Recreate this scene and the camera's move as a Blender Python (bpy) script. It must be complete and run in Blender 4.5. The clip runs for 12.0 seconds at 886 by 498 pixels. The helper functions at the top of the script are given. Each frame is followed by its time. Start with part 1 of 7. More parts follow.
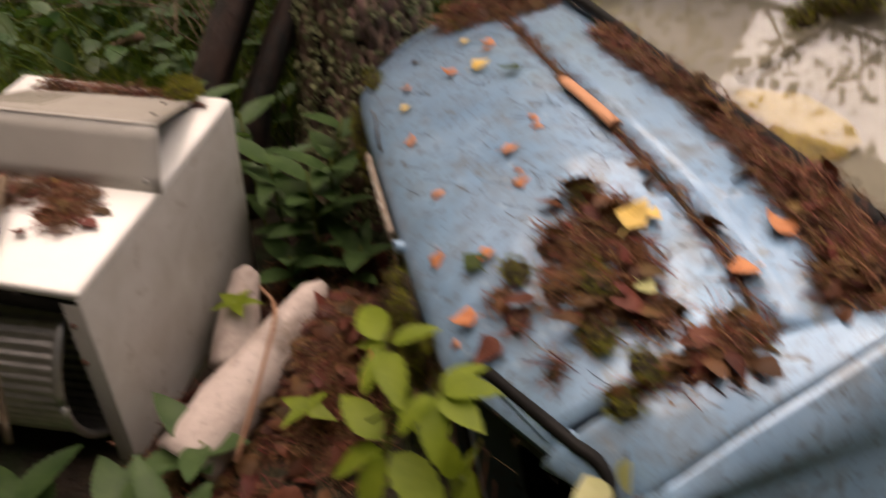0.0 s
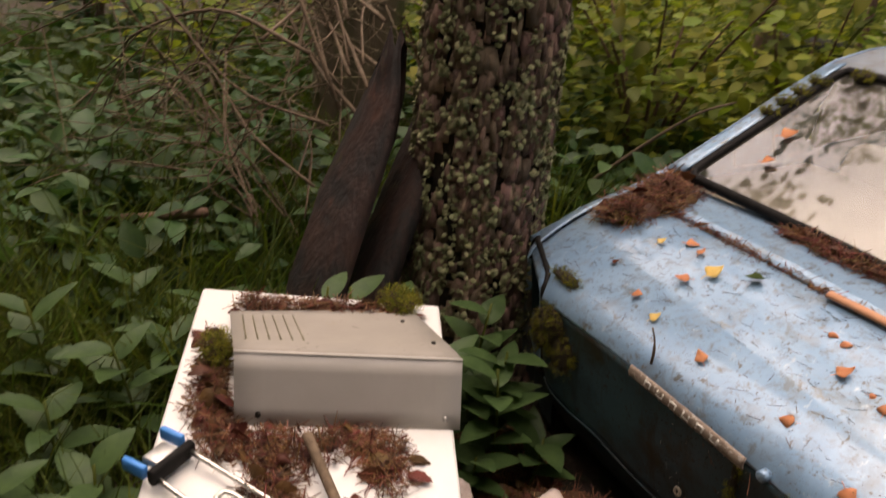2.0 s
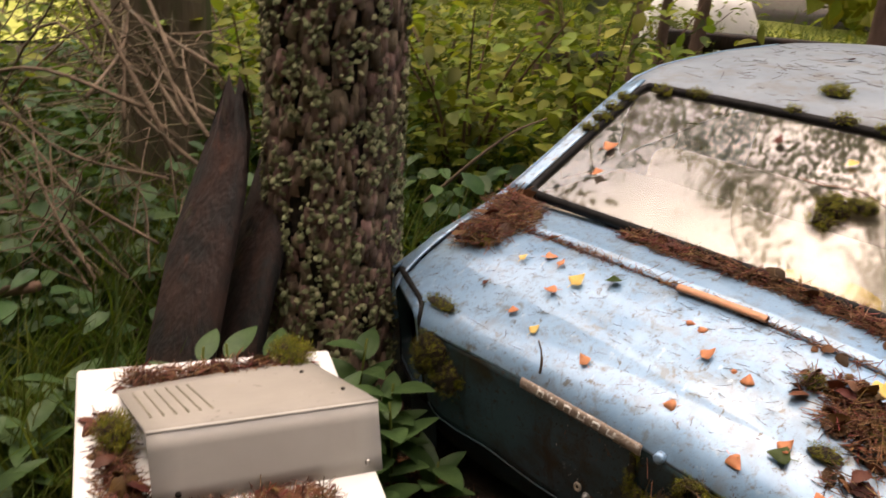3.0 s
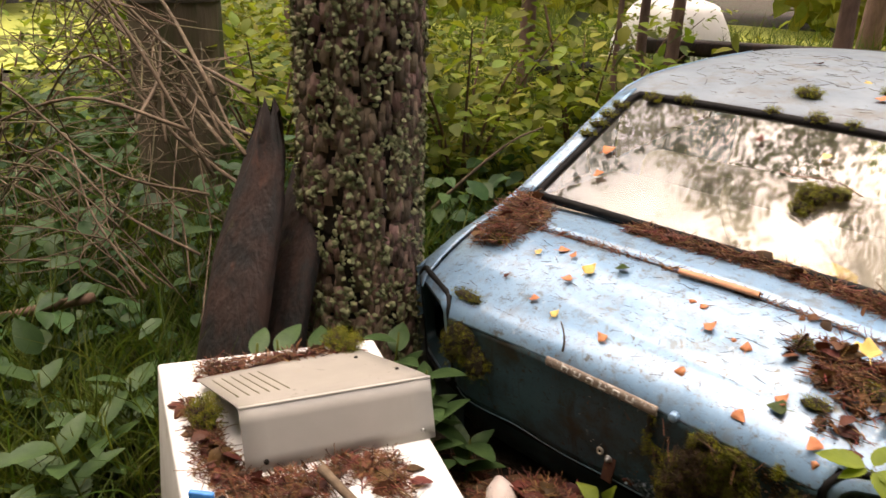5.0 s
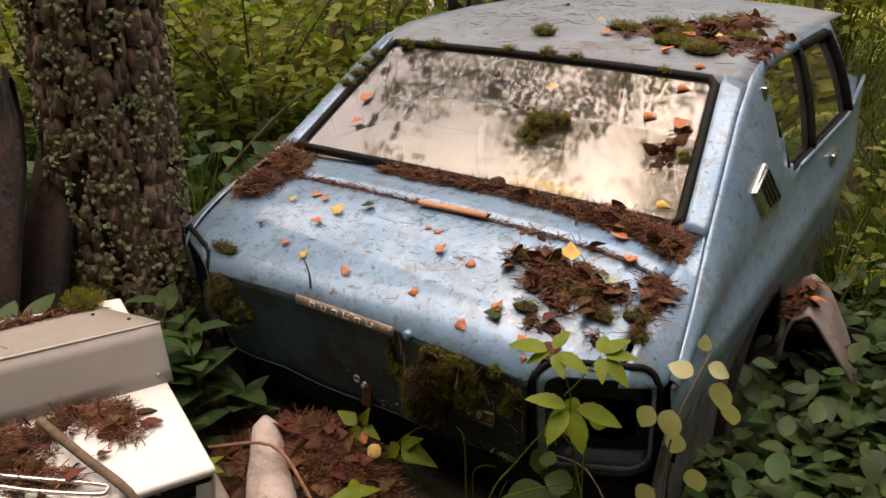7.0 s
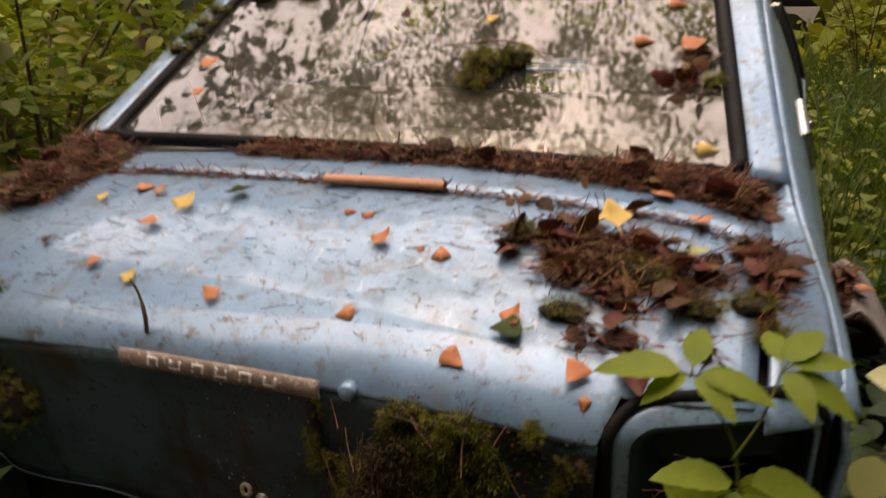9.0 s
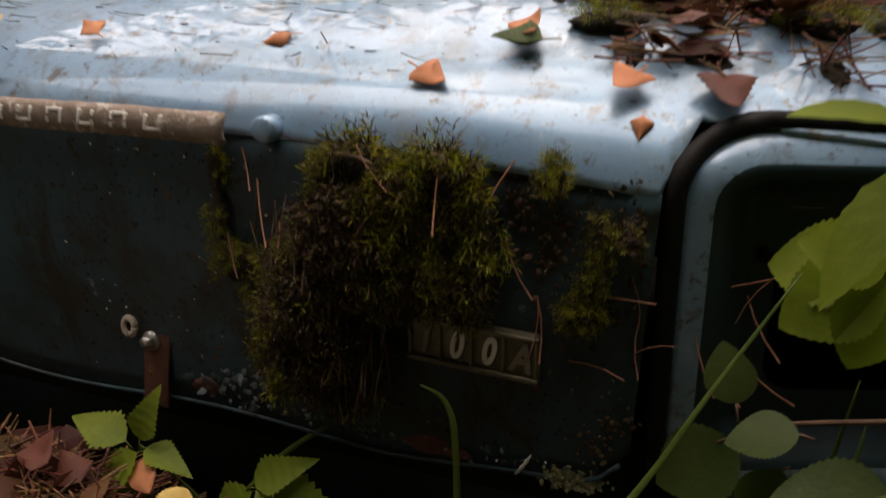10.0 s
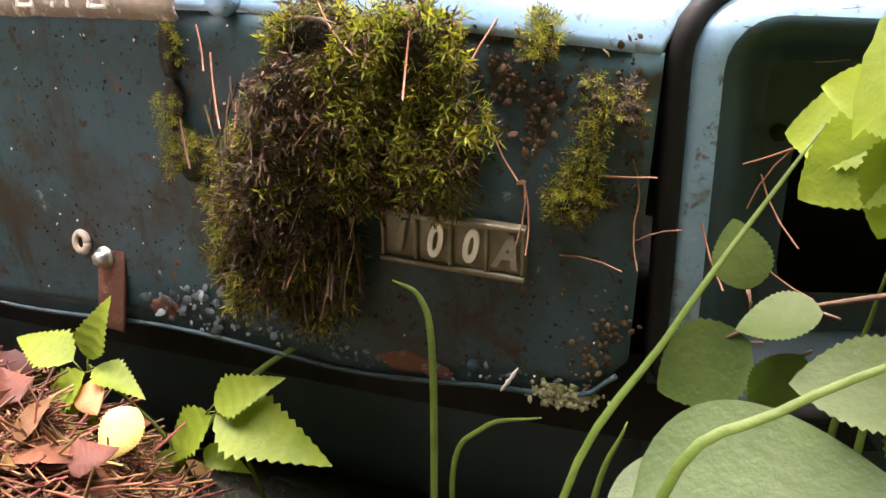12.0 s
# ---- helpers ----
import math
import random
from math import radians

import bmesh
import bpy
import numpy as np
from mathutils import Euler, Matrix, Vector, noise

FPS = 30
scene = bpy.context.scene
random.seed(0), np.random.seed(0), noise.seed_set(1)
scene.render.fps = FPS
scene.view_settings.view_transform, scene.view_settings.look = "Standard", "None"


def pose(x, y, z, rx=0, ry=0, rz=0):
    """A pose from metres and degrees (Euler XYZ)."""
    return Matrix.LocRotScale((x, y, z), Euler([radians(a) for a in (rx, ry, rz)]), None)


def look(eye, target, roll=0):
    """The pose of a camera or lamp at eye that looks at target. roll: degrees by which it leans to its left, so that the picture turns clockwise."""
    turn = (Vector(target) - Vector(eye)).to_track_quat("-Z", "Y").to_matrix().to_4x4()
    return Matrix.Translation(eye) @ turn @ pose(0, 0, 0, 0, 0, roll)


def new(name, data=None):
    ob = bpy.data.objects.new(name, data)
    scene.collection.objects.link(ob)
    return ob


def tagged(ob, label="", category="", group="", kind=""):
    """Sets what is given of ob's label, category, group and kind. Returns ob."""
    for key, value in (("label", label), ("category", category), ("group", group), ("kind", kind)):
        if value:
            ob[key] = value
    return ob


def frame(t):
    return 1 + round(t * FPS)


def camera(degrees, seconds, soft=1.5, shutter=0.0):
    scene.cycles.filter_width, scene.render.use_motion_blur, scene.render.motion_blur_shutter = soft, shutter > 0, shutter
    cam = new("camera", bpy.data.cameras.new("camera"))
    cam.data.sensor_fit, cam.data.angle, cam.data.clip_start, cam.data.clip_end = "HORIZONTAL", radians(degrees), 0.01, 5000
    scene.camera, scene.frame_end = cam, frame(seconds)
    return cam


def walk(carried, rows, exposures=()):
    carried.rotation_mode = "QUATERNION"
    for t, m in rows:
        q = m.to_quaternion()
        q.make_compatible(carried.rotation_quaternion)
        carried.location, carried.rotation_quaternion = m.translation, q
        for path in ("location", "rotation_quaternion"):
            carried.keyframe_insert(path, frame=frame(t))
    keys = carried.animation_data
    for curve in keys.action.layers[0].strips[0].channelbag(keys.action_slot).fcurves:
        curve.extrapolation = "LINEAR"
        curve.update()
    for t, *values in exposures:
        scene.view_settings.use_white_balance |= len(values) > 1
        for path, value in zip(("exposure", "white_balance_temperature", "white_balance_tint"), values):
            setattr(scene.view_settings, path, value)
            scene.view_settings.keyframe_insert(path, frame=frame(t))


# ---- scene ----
import functools

cam = camera(58.9, 12.0, shutter=0.5)
PATH = [
    (0, (1.101, -0.235, 1.335), (-0.551, 0.107, 0.261), -0.3),
    (0.5, (1.057, -0.512, 1.466), (-0.647, -0.134, 0.489), 4.4),
    (1, (0.928, -0.726, 1.405), (-0.795, -0.265, 0.501), 1.7),
    (1.5, (0.812, -0.875, 1.454), (-0.81, -0.19, 0.505), -0.5),
    (2, (0.724, -0.98, 1.49), (-0.856, -0.099, 0.637), 5.0),
    (2.5, (0.661, -1.096, 1.495), (-0.753, 0.069, 0.693), 2.8),
    (3, (0.652, -1.119, 1.521), (-0.654, 0.186, 0.754), 4.1),
    (3.5, (0.624, -1.177, 1.558), (-0.633, 0.201, 0.836), 0.2),
    (3.7, (0.609, -1.233, 1.553), (-0.669, 0.133, 0.845), 1.0),
    (5.3, (0.771, -1.323, 1.558), (-0.498, 0.033, 0.816), 2.8),
    (5.5, (0.815, -1.292, 1.551), (-0.369, 0.14, 0.811), 1.8),
    (6, (0.897, -1.262, 1.539), (-0.132, 0.274, 0.777), 1.3),
    (6.5, (0.952, -1.234, 1.533), (-0.048, 0.304, 0.736), -0.2),
    (7, (0.977, -1.219, 1.52), (-0.026, 0.32, 0.73), 0.7),
    (7.2, (0.982, -1.214, 1.517), (-0.007, 0.337, 0.732), 0.8),
    (8.8, (0.569, -0.829, 1.196), (-0.086, 0.965, 0.6), 0.9),
    (9, (0.522, -0.777, 1.13), (-0.132, 1.019, 0.541), -0.3),
    (9.2, (0.508, -0.714, 1.049), (-0.154, 1.085, 0.479), 0.9),
    (9.5, (0.497, -0.632, 0.912), (-0.169, 1.183, 0.399), 1.3),
    (10, (0.482, -0.56, 0.79), (-0.238, 1.247, 0.325), 1.8),
    (10.5, (0.471, -0.523, 0.743), (-0.223, 1.301, 0.305), 0.8),
    (11, (0.473, -0.518, 0.716), (-0.235, 1.294, 0.25), 0.3),
    (11.5, (0.477, -0.518, 0.714), (-0.248, 1.288, 0.253), 1.3),
    (12, (0.483, -0.518, 0.711), (-0.236, 1.288, 0.24), 1.8),
]
EXPOSURES = [(0.0, 1.2, 8000, 23), (0.5, 1.15, 8300, 26), (1.0, 1.4, 8000, 23), (2.0, 1.2, 7900, 23), (2.6, 1.6, 7700, 21), (3.5, 1.62, 7800, 21), (5.5, 1.95, 7600, 18), (6.2, 1.62, 7700, 20), (7.0, 1.3, 7900, 22), (9.0, 1.15, 8000, 23), (9.6, 1.1, 7500, 20), (10.0, 1.2, 7400, 18), (10.5, 2.55, 7300, 19), (11.0, 3.75, 7500, 23), (12.0, 4.2, 6800, 20)]
walk(cam, [(t, look(eye, target, roll)) for t, eye, target, roll in PATH], EXPOSURES)

# ---- world, light ----
world = bpy.data.worlds.new("world")
scene.world = world
world.use_nodes = True
wn = world.node_tree
sky = wn.nodes.new("ShaderNodeTexSky")
sky.sky_type = "NISHITA"
sky.sun_disc = False
sky.sun_elevation = radians(78)
sky.sun_rotation = radians(-72)
sky.air_density, sky.dust_density, sky.ozone_density = 1.0, 9.0, 0.3
wn.links.new(sky.outputs[0], wn.nodes["Background"].inputs[0])
wn.nodes["Background"].inputs[1].default_value = 0.05
sun = new("sun", bpy.data.lights.new("sun", "SUN"))
sun.data.energy, sun.data.angle, sun.data.color = 2.2, radians(86), (0.97, 0.97, 1.0)
sun.matrix_world = look((-1.9, 0.6, 10.0), (0, 0, 0))


# ---- materials ----
def shader(name):
    m = bpy.data.materials.new(name)
    m.use_nodes = True
    nt = m.node_tree
    return m, nt, nt.nodes["Principled BSDF"]


def node(nt, kind, **values):
    n = nt.nodes.new(kind)
    for key, value in values.items():
        n.inputs[key.replace("_", " ")].default_value = value
    return n


def noise_at(nt, scale, detail=5.0, rough=0.6, distort=0.0, stretch=None):
    g = nt.nodes.new("ShaderNodeNewGeometry")
    out = g.outputs["Position"]
    if stretch:
        mp = nt.nodes.new("ShaderNodeMapping")
        mp.inputs["Scale"].default_value = stretch
        nt.links.new(out, mp.inputs[0])
        out = mp.outputs[0]
    n = node(nt, "ShaderNodeTexNoise", Scale=scale, Detail=detail, Roughness=rough, Distortion=distort)
    nt.links.new(out, n.inputs["Vector"])
    return n.outputs[0]


def ramp(nt, source, a, b):
    n = nt.nodes.new("ShaderNodeMapRange")
    n.inputs[1].default_value, n.inputs[2].default_value = a, b
    nt.links.new(source, n.inputs[0])
    return n.outputs[0]


def mixed(nt, fac, a, b):
    n = nt.nodes.new("ShaderNodeMix")
    n.data_type = "RGBA"
    nt.links.new(fac, n.inputs[0])
    for sock, v in ((n.inputs[6], a), (n.inputs[7], b)):
        if isinstance(v, tuple):
            sock.default_value = (*v, 1)
        else:
            nt.links.new(v, sock)
    return n.outputs[2]


def surface(name, c1, c2, scale=8.0, rough=(0.5, 0.8), bump=0.3, bump_scale=80.0, metal=0.0, spots=(), vary="", amount=0.35, stretch=None, depth=0.004, coat=0.0):
    """Two base colours by noise, spots of (colour, scale, from, to), relief, and a shade of its own for each island or object."""
    m, nt, p = shader(name)
    col = mixed(nt, ramp(nt, noise_at(nt, scale, 6, 0.65, 0.3, stretch), 0.32, 0.68), c1, c2)
    for colour, sc, a, b in spots:
        col = mixed(nt, ramp(nt, noise_at(nt, sc, 8, 0.7, 0.2, stretch), a, b), col, colour)
    if vary:
        if vary == "island":
            r = nt.nodes.new("ShaderNodeNewGeometry").outputs["Random Per Island"]
        else:
            r = nt.nodes.new("ShaderNodeObjectInfo").outputs["Random"]
        hsv = node(nt, "ShaderNodeHueSaturation")
        mr = nt.nodes.new("ShaderNodeMapRange")
        mr.inputs[3].default_value, mr.inputs[4].default_value = 1 - amount, 1 + amount
        nt.links.new(r, mr.inputs[0])
        nt.links.new(mr.outputs[0], hsv.inputs["Value"])
        w = nt.nodes.new("ShaderNodeTexWhiteNoise")
        w.noise_dimensions = "1D"
        nt.links.new(r, w.inputs["W"])
        mh = nt.nodes.new("ShaderNodeMapRange")
        mh.inputs[3].default_value, mh.inputs[4].default_value = 0.5 - amount * 0.07, 0.5 + amount * 0.07
        nt.links.new(w.outputs[0], mh.inputs[0])
        nt.links.new(mh.outputs[0], hsv.inputs["Hue"])
        nt.links.new(col, hsv.inputs["Color"])
        col = hsv.outputs[0]
    nt.links.new(col, p.inputs["Base Color"])
    rr = nt.nodes.new("ShaderNodeMapRange")
    rr.inputs[3].default_value, rr.inputs[4].default_value = rough
    nt.links.new(noise_at(nt, scale * 2.7, 5), rr.inputs[0])
    nt.links.new(rr.outputs[0], p.inputs["Roughness"])
    p.inputs["Metallic"].default_value = metal
    p.inputs["Coat Weight"].default_value = coat
    if bump:
        b = node(nt, "ShaderNodeBump", Strength=bump, Distance=depth)
        nt.links.new(noise_at(nt, bump_scale, 6, 0.6, 0, stretch), b.inputs["Height"])
        nt.links.new(b.outputs[0], p.inputs["Normal"])
    return m


def streaked(m, layers):
    """Lays upright runs of dirt, rust and peeled paint over a material. layers: (colour, scale, from, to, stretch, roughness shift)."""
    nt = m.node_tree
    p = nt.nodes["Principled BSDF"]
    col = p.inputs["Base Color"].links[0].from_socket
    for colour, sc, a, b, st in layers:
        col = mixed(nt, ramp(nt, noise_at(nt, sc, 8, 0.72, 0.4, st), a, b), col, colour)
    nt.links.new(col, p.inputs["Base Color"])
    return m


def leafy(name, c1, c2, scale=6.0, thin=0.35, rough=0.5, amount=0.35, glow=None):
    """A leaf that lets some light through."""
    m = surface(name, c1, c2, scale, (rough - 0.1, rough + 0.15), 0.25, 140.0, vary="island", amount=amount)
    nt = m.node_tree
    p = nt.nodes["Principled BSDF"]
    p.inputs["Specular IOR Level"].default_value = 0.22
    t = nt.nodes.new("ShaderNodeBsdfTranslucent")
    col = p.inputs["Base Color"].links[0].from_socket
    g = nt.nodes.new("ShaderNodeMix")
    g.data_type, g.blend_type = "RGBA", "MULTIPLY"
    g.inputs[0].default_value = 1.0
    g.inputs[7].default_value = (*(glow or (1.4, 1.5, 0.7)), 1)
    nt.links.new(col, g.inputs[6])
    nt.links.new(g.outputs[2], t.inputs["Color"])
    mx = nt.nodes.new("ShaderNodeMixShader")
    mx.inputs[0].default_value = thin
    nt.links.new(p.outputs[0], mx.inputs[1])
    nt.links.new(t.outputs[0], mx.inputs[2])
    nt.links.new(mx.outputs[0], nt.nodes["Material Output"].inputs[0])
    return m


def glassy(name, ior=1.75, dust=(0.35, 0.33, 0.27), cover=0.16, clear=(0.78, 0.82, 0.78), haze=0.02):
    """A pane: clear, glossy by Fresnel, with a film of dust in patches."""
    m, nt, p = shader(name)
    nt.nodes.remove(p)
    tr = nt.nodes.new("ShaderNodeBsdfTransparent")
    tr.inputs[0].default_value = (*clear, 1)
    gl = nt.nodes.new("ShaderNodeBsdfGlossy")
    gl.inputs["Roughness"].default_value = haze
    fr = node(nt, "ShaderNodeFresnel", IOR=ior)
    a = nt.nodes.new("ShaderNodeMixShader")
    nt.links.new(fr.outputs[0], a.inputs[0])
    nt.links.new(tr.outputs[0], a.inputs[1])
    nt.links.new(gl.outputs[0], a.inputs[2])
    df = nt.nodes.new("ShaderNodeBsdfDiffuse")
    df.inputs[0].default_value = (*dust, 1)
    mr = nt.nodes.new("ShaderNodeMapRange")
    mr.inputs[1].default_value, mr.inputs[2].default_value = 0.35, 0.75
    mr.inputs[3].default_value, mr.inputs[4].default_value = cover * 0.5, cover * 1.6
    nt.links.new(noise_at(nt, 7.0, 8, 0.7), mr.inputs[0])
    b = nt.nodes.new("ShaderNodeMixShader")
    nt.links.new(mr.outputs[0], b.inputs[0])
    nt.links.new(a.outputs[0], b.inputs[1])
    nt.links.new(df.outputs[0], b.inputs[2])
    nt.links.new(b.outputs[0], nt.nodes["Material Output"].inputs[0])
    return m


PAINT = surface("faded_blue_paint", (0.155, 0.295, 0.445), (0.25, 0.395, 0.535), 5.0, (0.28, 0.48), 0.16, 160.0, metal=0.22,
                spots=(((0.20, 0.24, 0.26), 14.0, 0.52, 0.72), ((0.14, 0.16, 0.16), 34.0, 0.58, 0.67), ((0.10, 0.09, 0.065), 75.0, 0.61, 0.69), ((0.40, 0.48, 0.54), 130.0, 0.64, 0.72)), coat=0.6, depth=0.001)
# the boot's blue with grime, its base darkened to hold the shade below the lip
PANEL = surface("dirty_shaded_blue_paint", (0.024, 0.056, 0.068), (0.042, 0.082, 0.096), 6.0, (0.3, 0.6), 0.25, 120.0,
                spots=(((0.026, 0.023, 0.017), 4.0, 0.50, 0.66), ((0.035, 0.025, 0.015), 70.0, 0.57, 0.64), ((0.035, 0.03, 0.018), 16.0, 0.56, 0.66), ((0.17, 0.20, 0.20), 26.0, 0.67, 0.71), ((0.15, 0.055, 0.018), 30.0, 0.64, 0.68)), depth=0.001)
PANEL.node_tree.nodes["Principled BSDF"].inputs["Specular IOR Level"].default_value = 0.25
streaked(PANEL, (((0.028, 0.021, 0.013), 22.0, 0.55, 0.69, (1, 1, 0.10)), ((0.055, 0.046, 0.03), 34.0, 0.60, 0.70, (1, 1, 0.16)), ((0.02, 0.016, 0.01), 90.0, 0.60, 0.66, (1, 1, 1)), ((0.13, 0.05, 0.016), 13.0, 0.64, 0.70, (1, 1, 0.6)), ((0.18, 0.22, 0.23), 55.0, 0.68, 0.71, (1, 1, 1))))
streaked(PAINT, (((0.15, 0.21, 0.26), 3.2, 0.54, 0.72, (1, 1, 1)), ((0.36, 0.46, 0.54), 48.0, 0.60, 0.70, (1, 0.5, 1)), ((0.13, 0.14, 0.13), 95.0, 0.59, 0.67, (1, 1, 1)), ((0.16, 0.21, 0.24), 26.0, 0.55, 0.64, (1, 1, 1)), ((0.11, 0.12, 0.115), 58.0, 0.60, 0.64, (1, 0.6, 1)), ((0.16, 0.13, 0.09), 20.0, 0.66, 0.74, (1, 0.4, 1))))
# mud stains on blue, the whole also darkened for shade low on the side
SIDEDIRTSHADE = surface("mud_stained_shaded_blue_paint", (0.10, 0.12, 0.12), (0.16, 0.18, 0.17), 7.0, (0.5, 0.75), 0.3, 90.0, spots=(((0.09, 0.06, 0.035), 9.0, 0.45, 0.62),), depth=0.001)
ROOFPAINT = surface("weathered_blue_grey_paint", (0.15, 0.19, 0.225), (0.22, 0.265, 0.30), 6.0, (0.45, 0.7), 0.15, 120.0,
                    spots=(((0.15, 0.14, 0.12), 9.0, 0.50, 0.72), ((0.10, 0.08, 0.06), 40.0, 0.60, 0.70)), depth=0.001)
# body teal with the shade of pockets and recesses put into its colour
TEAL = surface("shade_darkened_teal_paint", (0.012, 0.027, 0.031), (0.024, 0.046, 0.053), 9.0, (0.3, 0.55), 0.15, 90.0, spots=(((0.03, 0.024, 0.018), 24.0, 0.56, 0.7),), depth=0.001)
RUBBER = surface("black_rubber", (0.006, 0.006, 0.006), (0.014, 0.013, 0.012), 40.0, (0.45, 0.75), 0.3, 200.0, depth=0.001)
# near-black for grime, and for boards that stand in for shade in hollows
DARK = surface("dark_grime_and_shade", (0.012, 0.011, 0.010), (0.03, 0.025, 0.02), 20.0, (0.7, 0.95), 0.4, 60.0)
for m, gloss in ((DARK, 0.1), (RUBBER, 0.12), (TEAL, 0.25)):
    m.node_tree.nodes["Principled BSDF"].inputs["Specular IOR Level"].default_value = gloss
RUST = surface("rust", (0.14, 0.05, 0.025), (0.07, 0.03, 0.02), 30.0, (0.75, 0.95), 0.6, 200.0, spots=(((0.25, 0.11, 0.04), 50.0, 0.58, 0.7),), depth=0.002)
CHROME = surface("dull_chrome", (0.65, 0.64, 0.6), (0.5, 0.48, 0.44), 60.0, (0.15, 0.45), 0.1, 150.0, metal=1.0, depth=0.001)
STEEL = surface("zinc_steel", (0.55, 0.54, 0.51), (0.4, 0.39, 0.37), 40.0, (0.3, 0.5), 0.15, 150.0, metal=0.9, depth=0.001)
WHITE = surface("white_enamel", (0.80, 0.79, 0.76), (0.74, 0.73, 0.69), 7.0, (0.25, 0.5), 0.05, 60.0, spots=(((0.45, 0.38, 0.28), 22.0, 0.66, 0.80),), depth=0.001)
# lower base tone than the top panel's enamel, with brown stain spots
WHITESIDE = surface("darker_stained_white_enamel", (0.62, 0.60, 0.56), (0.5, 0.47, 0.42), 8.0, (0.4, 0.65), 0.1, 60.0, spots=(((0.25, 0.19, 0.13), 12.0, 0.58, 0.76),), depth=0.001)
# GREYBOX metal darkened for the top, to offset the strong light from above
GREYTOP = surface("toned_down_grey_beige_metal", (0.26, 0.24, 0.205), (0.32, 0.295, 0.255), 6.0, (0.6, 0.8), 0.06, 80.0, spots=(((0.30, 0.25, 0.15), 9.0, 0.62, 0.8), ((0.12, 0.10, 0.08), 45.0, 0.62, 0.70)), depth=0.001)
GREYBOX = surface("grey_beige_metal", (0.44, 0.42, 0.375), (0.50, 0.475, 0.43), 6.0, (0.4, 0.55), 0.04, 80.0, spots=(((0.45, 0.38, 0.22), 9.0, 0.66, 0.85),), depth=0.001)
BLUEPLASTIC = surface("blue_plastic", (0.03, 0.22, 0.62), (0.05, 0.28, 0.68), 30.0, (0.3, 0.5), 0.05, 60.0)
BARK = surface("pine_bark", (0.14, 0.092, 0.066), (0.24, 0.16, 0.115), 18.0, (0.85, 1.0), 0.9, 70.0, spots=(((0.20, 0.14, 0.11), 40.0, 0.6, 0.75),), vary="island", amount=0.45, stretch=(1, 1, 0.35), depth=0.01)
BARKGAP = surface("bark_cracks", (0.02, 0.014, 0.01), (0.045, 0.03, 0.02), 30.0, (0.9, 1.0), 0.8, 60.0, depth=0.01)
LICHEN = surface("pale_green_lichen", (0.17, 0.18, 0.08), (0.28, 0.28, 0.15), 60.0, (0.85, 1.0), 0.6, 260.0, vary="island", amount=0.4)
DARKWOOD = surface("rotting_red_brown_wood", (0.014, 0.008, 0.006), (0.042, 0.017, 0.010), 10.0, (0.6, 0.9), 0.9, 40.0, stretch=(1, 1, 0.2), spots=(((0.006, 0.005, 0.004), 12.0, 0.46, 0.60), ((0.10, 0.032, 0.014), 7.0, 0.60, 0.72), ((0.05, 0.045, 0.018), 16.0, 0.62, 0.70)), depth=0.012)
PALELOG = surface("peeled_grey_pink_log", (0.42, 0.345, 0.305), (0.56, 0.48, 0.435), 12.0, (0.7, 0.9), 0.8, 60.0, spots=(((0.22, 0.17, 0.14), 9.0, 0.5, 0.7), ((0.12, 0.08, 0.06), 30.0, 0.6, 0.70), ((0.07, 0.05, 0.04), 80.0, 0.63, 0.69)), depth=0.004)
TWIG = surface("dry_twig_bark", (0.09, 0.066, 0.038), (0.19, 0.145, 0.085), 40.0, (0.8, 1.0), 0.5, 200.0, spots=(((0.30, 0.33, 0.26), 50.0, 0.62, 0.7),), vary="island", amount=0.4)
REDTWIG = surface("brown_twig_bark", (0.10, 0.055, 0.035), (0.17, 0.10, 0.06), 50.0, (0.7, 0.95), 0.4, 200.0)
SOIL = surface("forest_soil", (0.022, 0.015, 0.010), (0.055, 0.034, 0.02), 9.0, (0.9, 1.0), 0.9, 60.0, spots=(((0.025, 0.04, 0.012), 3.0, 0.48, 0.62), ((0.12, 0.06, 0.035), 70.0, 0.6, 0.7)), depth=0.02)
NEEDLE = surface("brown_pine_needles", (0.085, 0.029, 0.013), (0.225, 0.090, 0.038), 30.0, (0.5, 0.8), 0.0, vary="island", amount=0.65)
PALENEEDLE = surface("straw_needles", (0.32, 0.17, 0.085), (0.23, 0.115, 0.055), 30.0, (0.6, 0.8), 0.0, vary="island", amount=0.35)
MOSS = leafy("green_moss", (0.08, 0.09, 0.012), (0.28, 0.265, 0.036), 40.0, 0.35, 0.8, 0.55)
MOSSCORE = surface("dead_moss_and_peat", (0.022, 0.016, 0.008), (0.045, 0.032, 0.014), 50.0, (0.9, 1.0), 1.0, 220.0, depth=0.01)
DEADMOSS = surface("brown_dead_moss", (0.035, 0.02, 0.011), (0.09, 0.055, 0.022), 50.0, (0.85, 1.0), 0.0, vary="island", amount=0.55)
BROWNLEAF = leafy("brown_dead_leaves", (0.060, 0.025, 0.012), (0.135, 0.056, 0.025), 20.0, 0.1, 0.55, 0.5, (1.2, 1.0, 0.8))
ORANGELEAF = leafy("orange_birch_leaves", (0.52, 0.21, 0.09), (0.62, 0.30, 0.13), 30.0, 0.15, 0.6, 0.2, (1.2, 1.0, 0.7))
YELLOWLEAF = leafy("yellow_birch_leaves", (0.68, 0.48, 0.12), (0.72, 0.56, 0.20), 30.0, 0.15, 0.6, 0.15, (1.2, 1.1, 0.7))
GRASS = leafy("forest_grass", (0.046, 0.078, 0.014), (0.10, 0.13, 0.024), 3.0, 0.3, 0.5, 0.5)
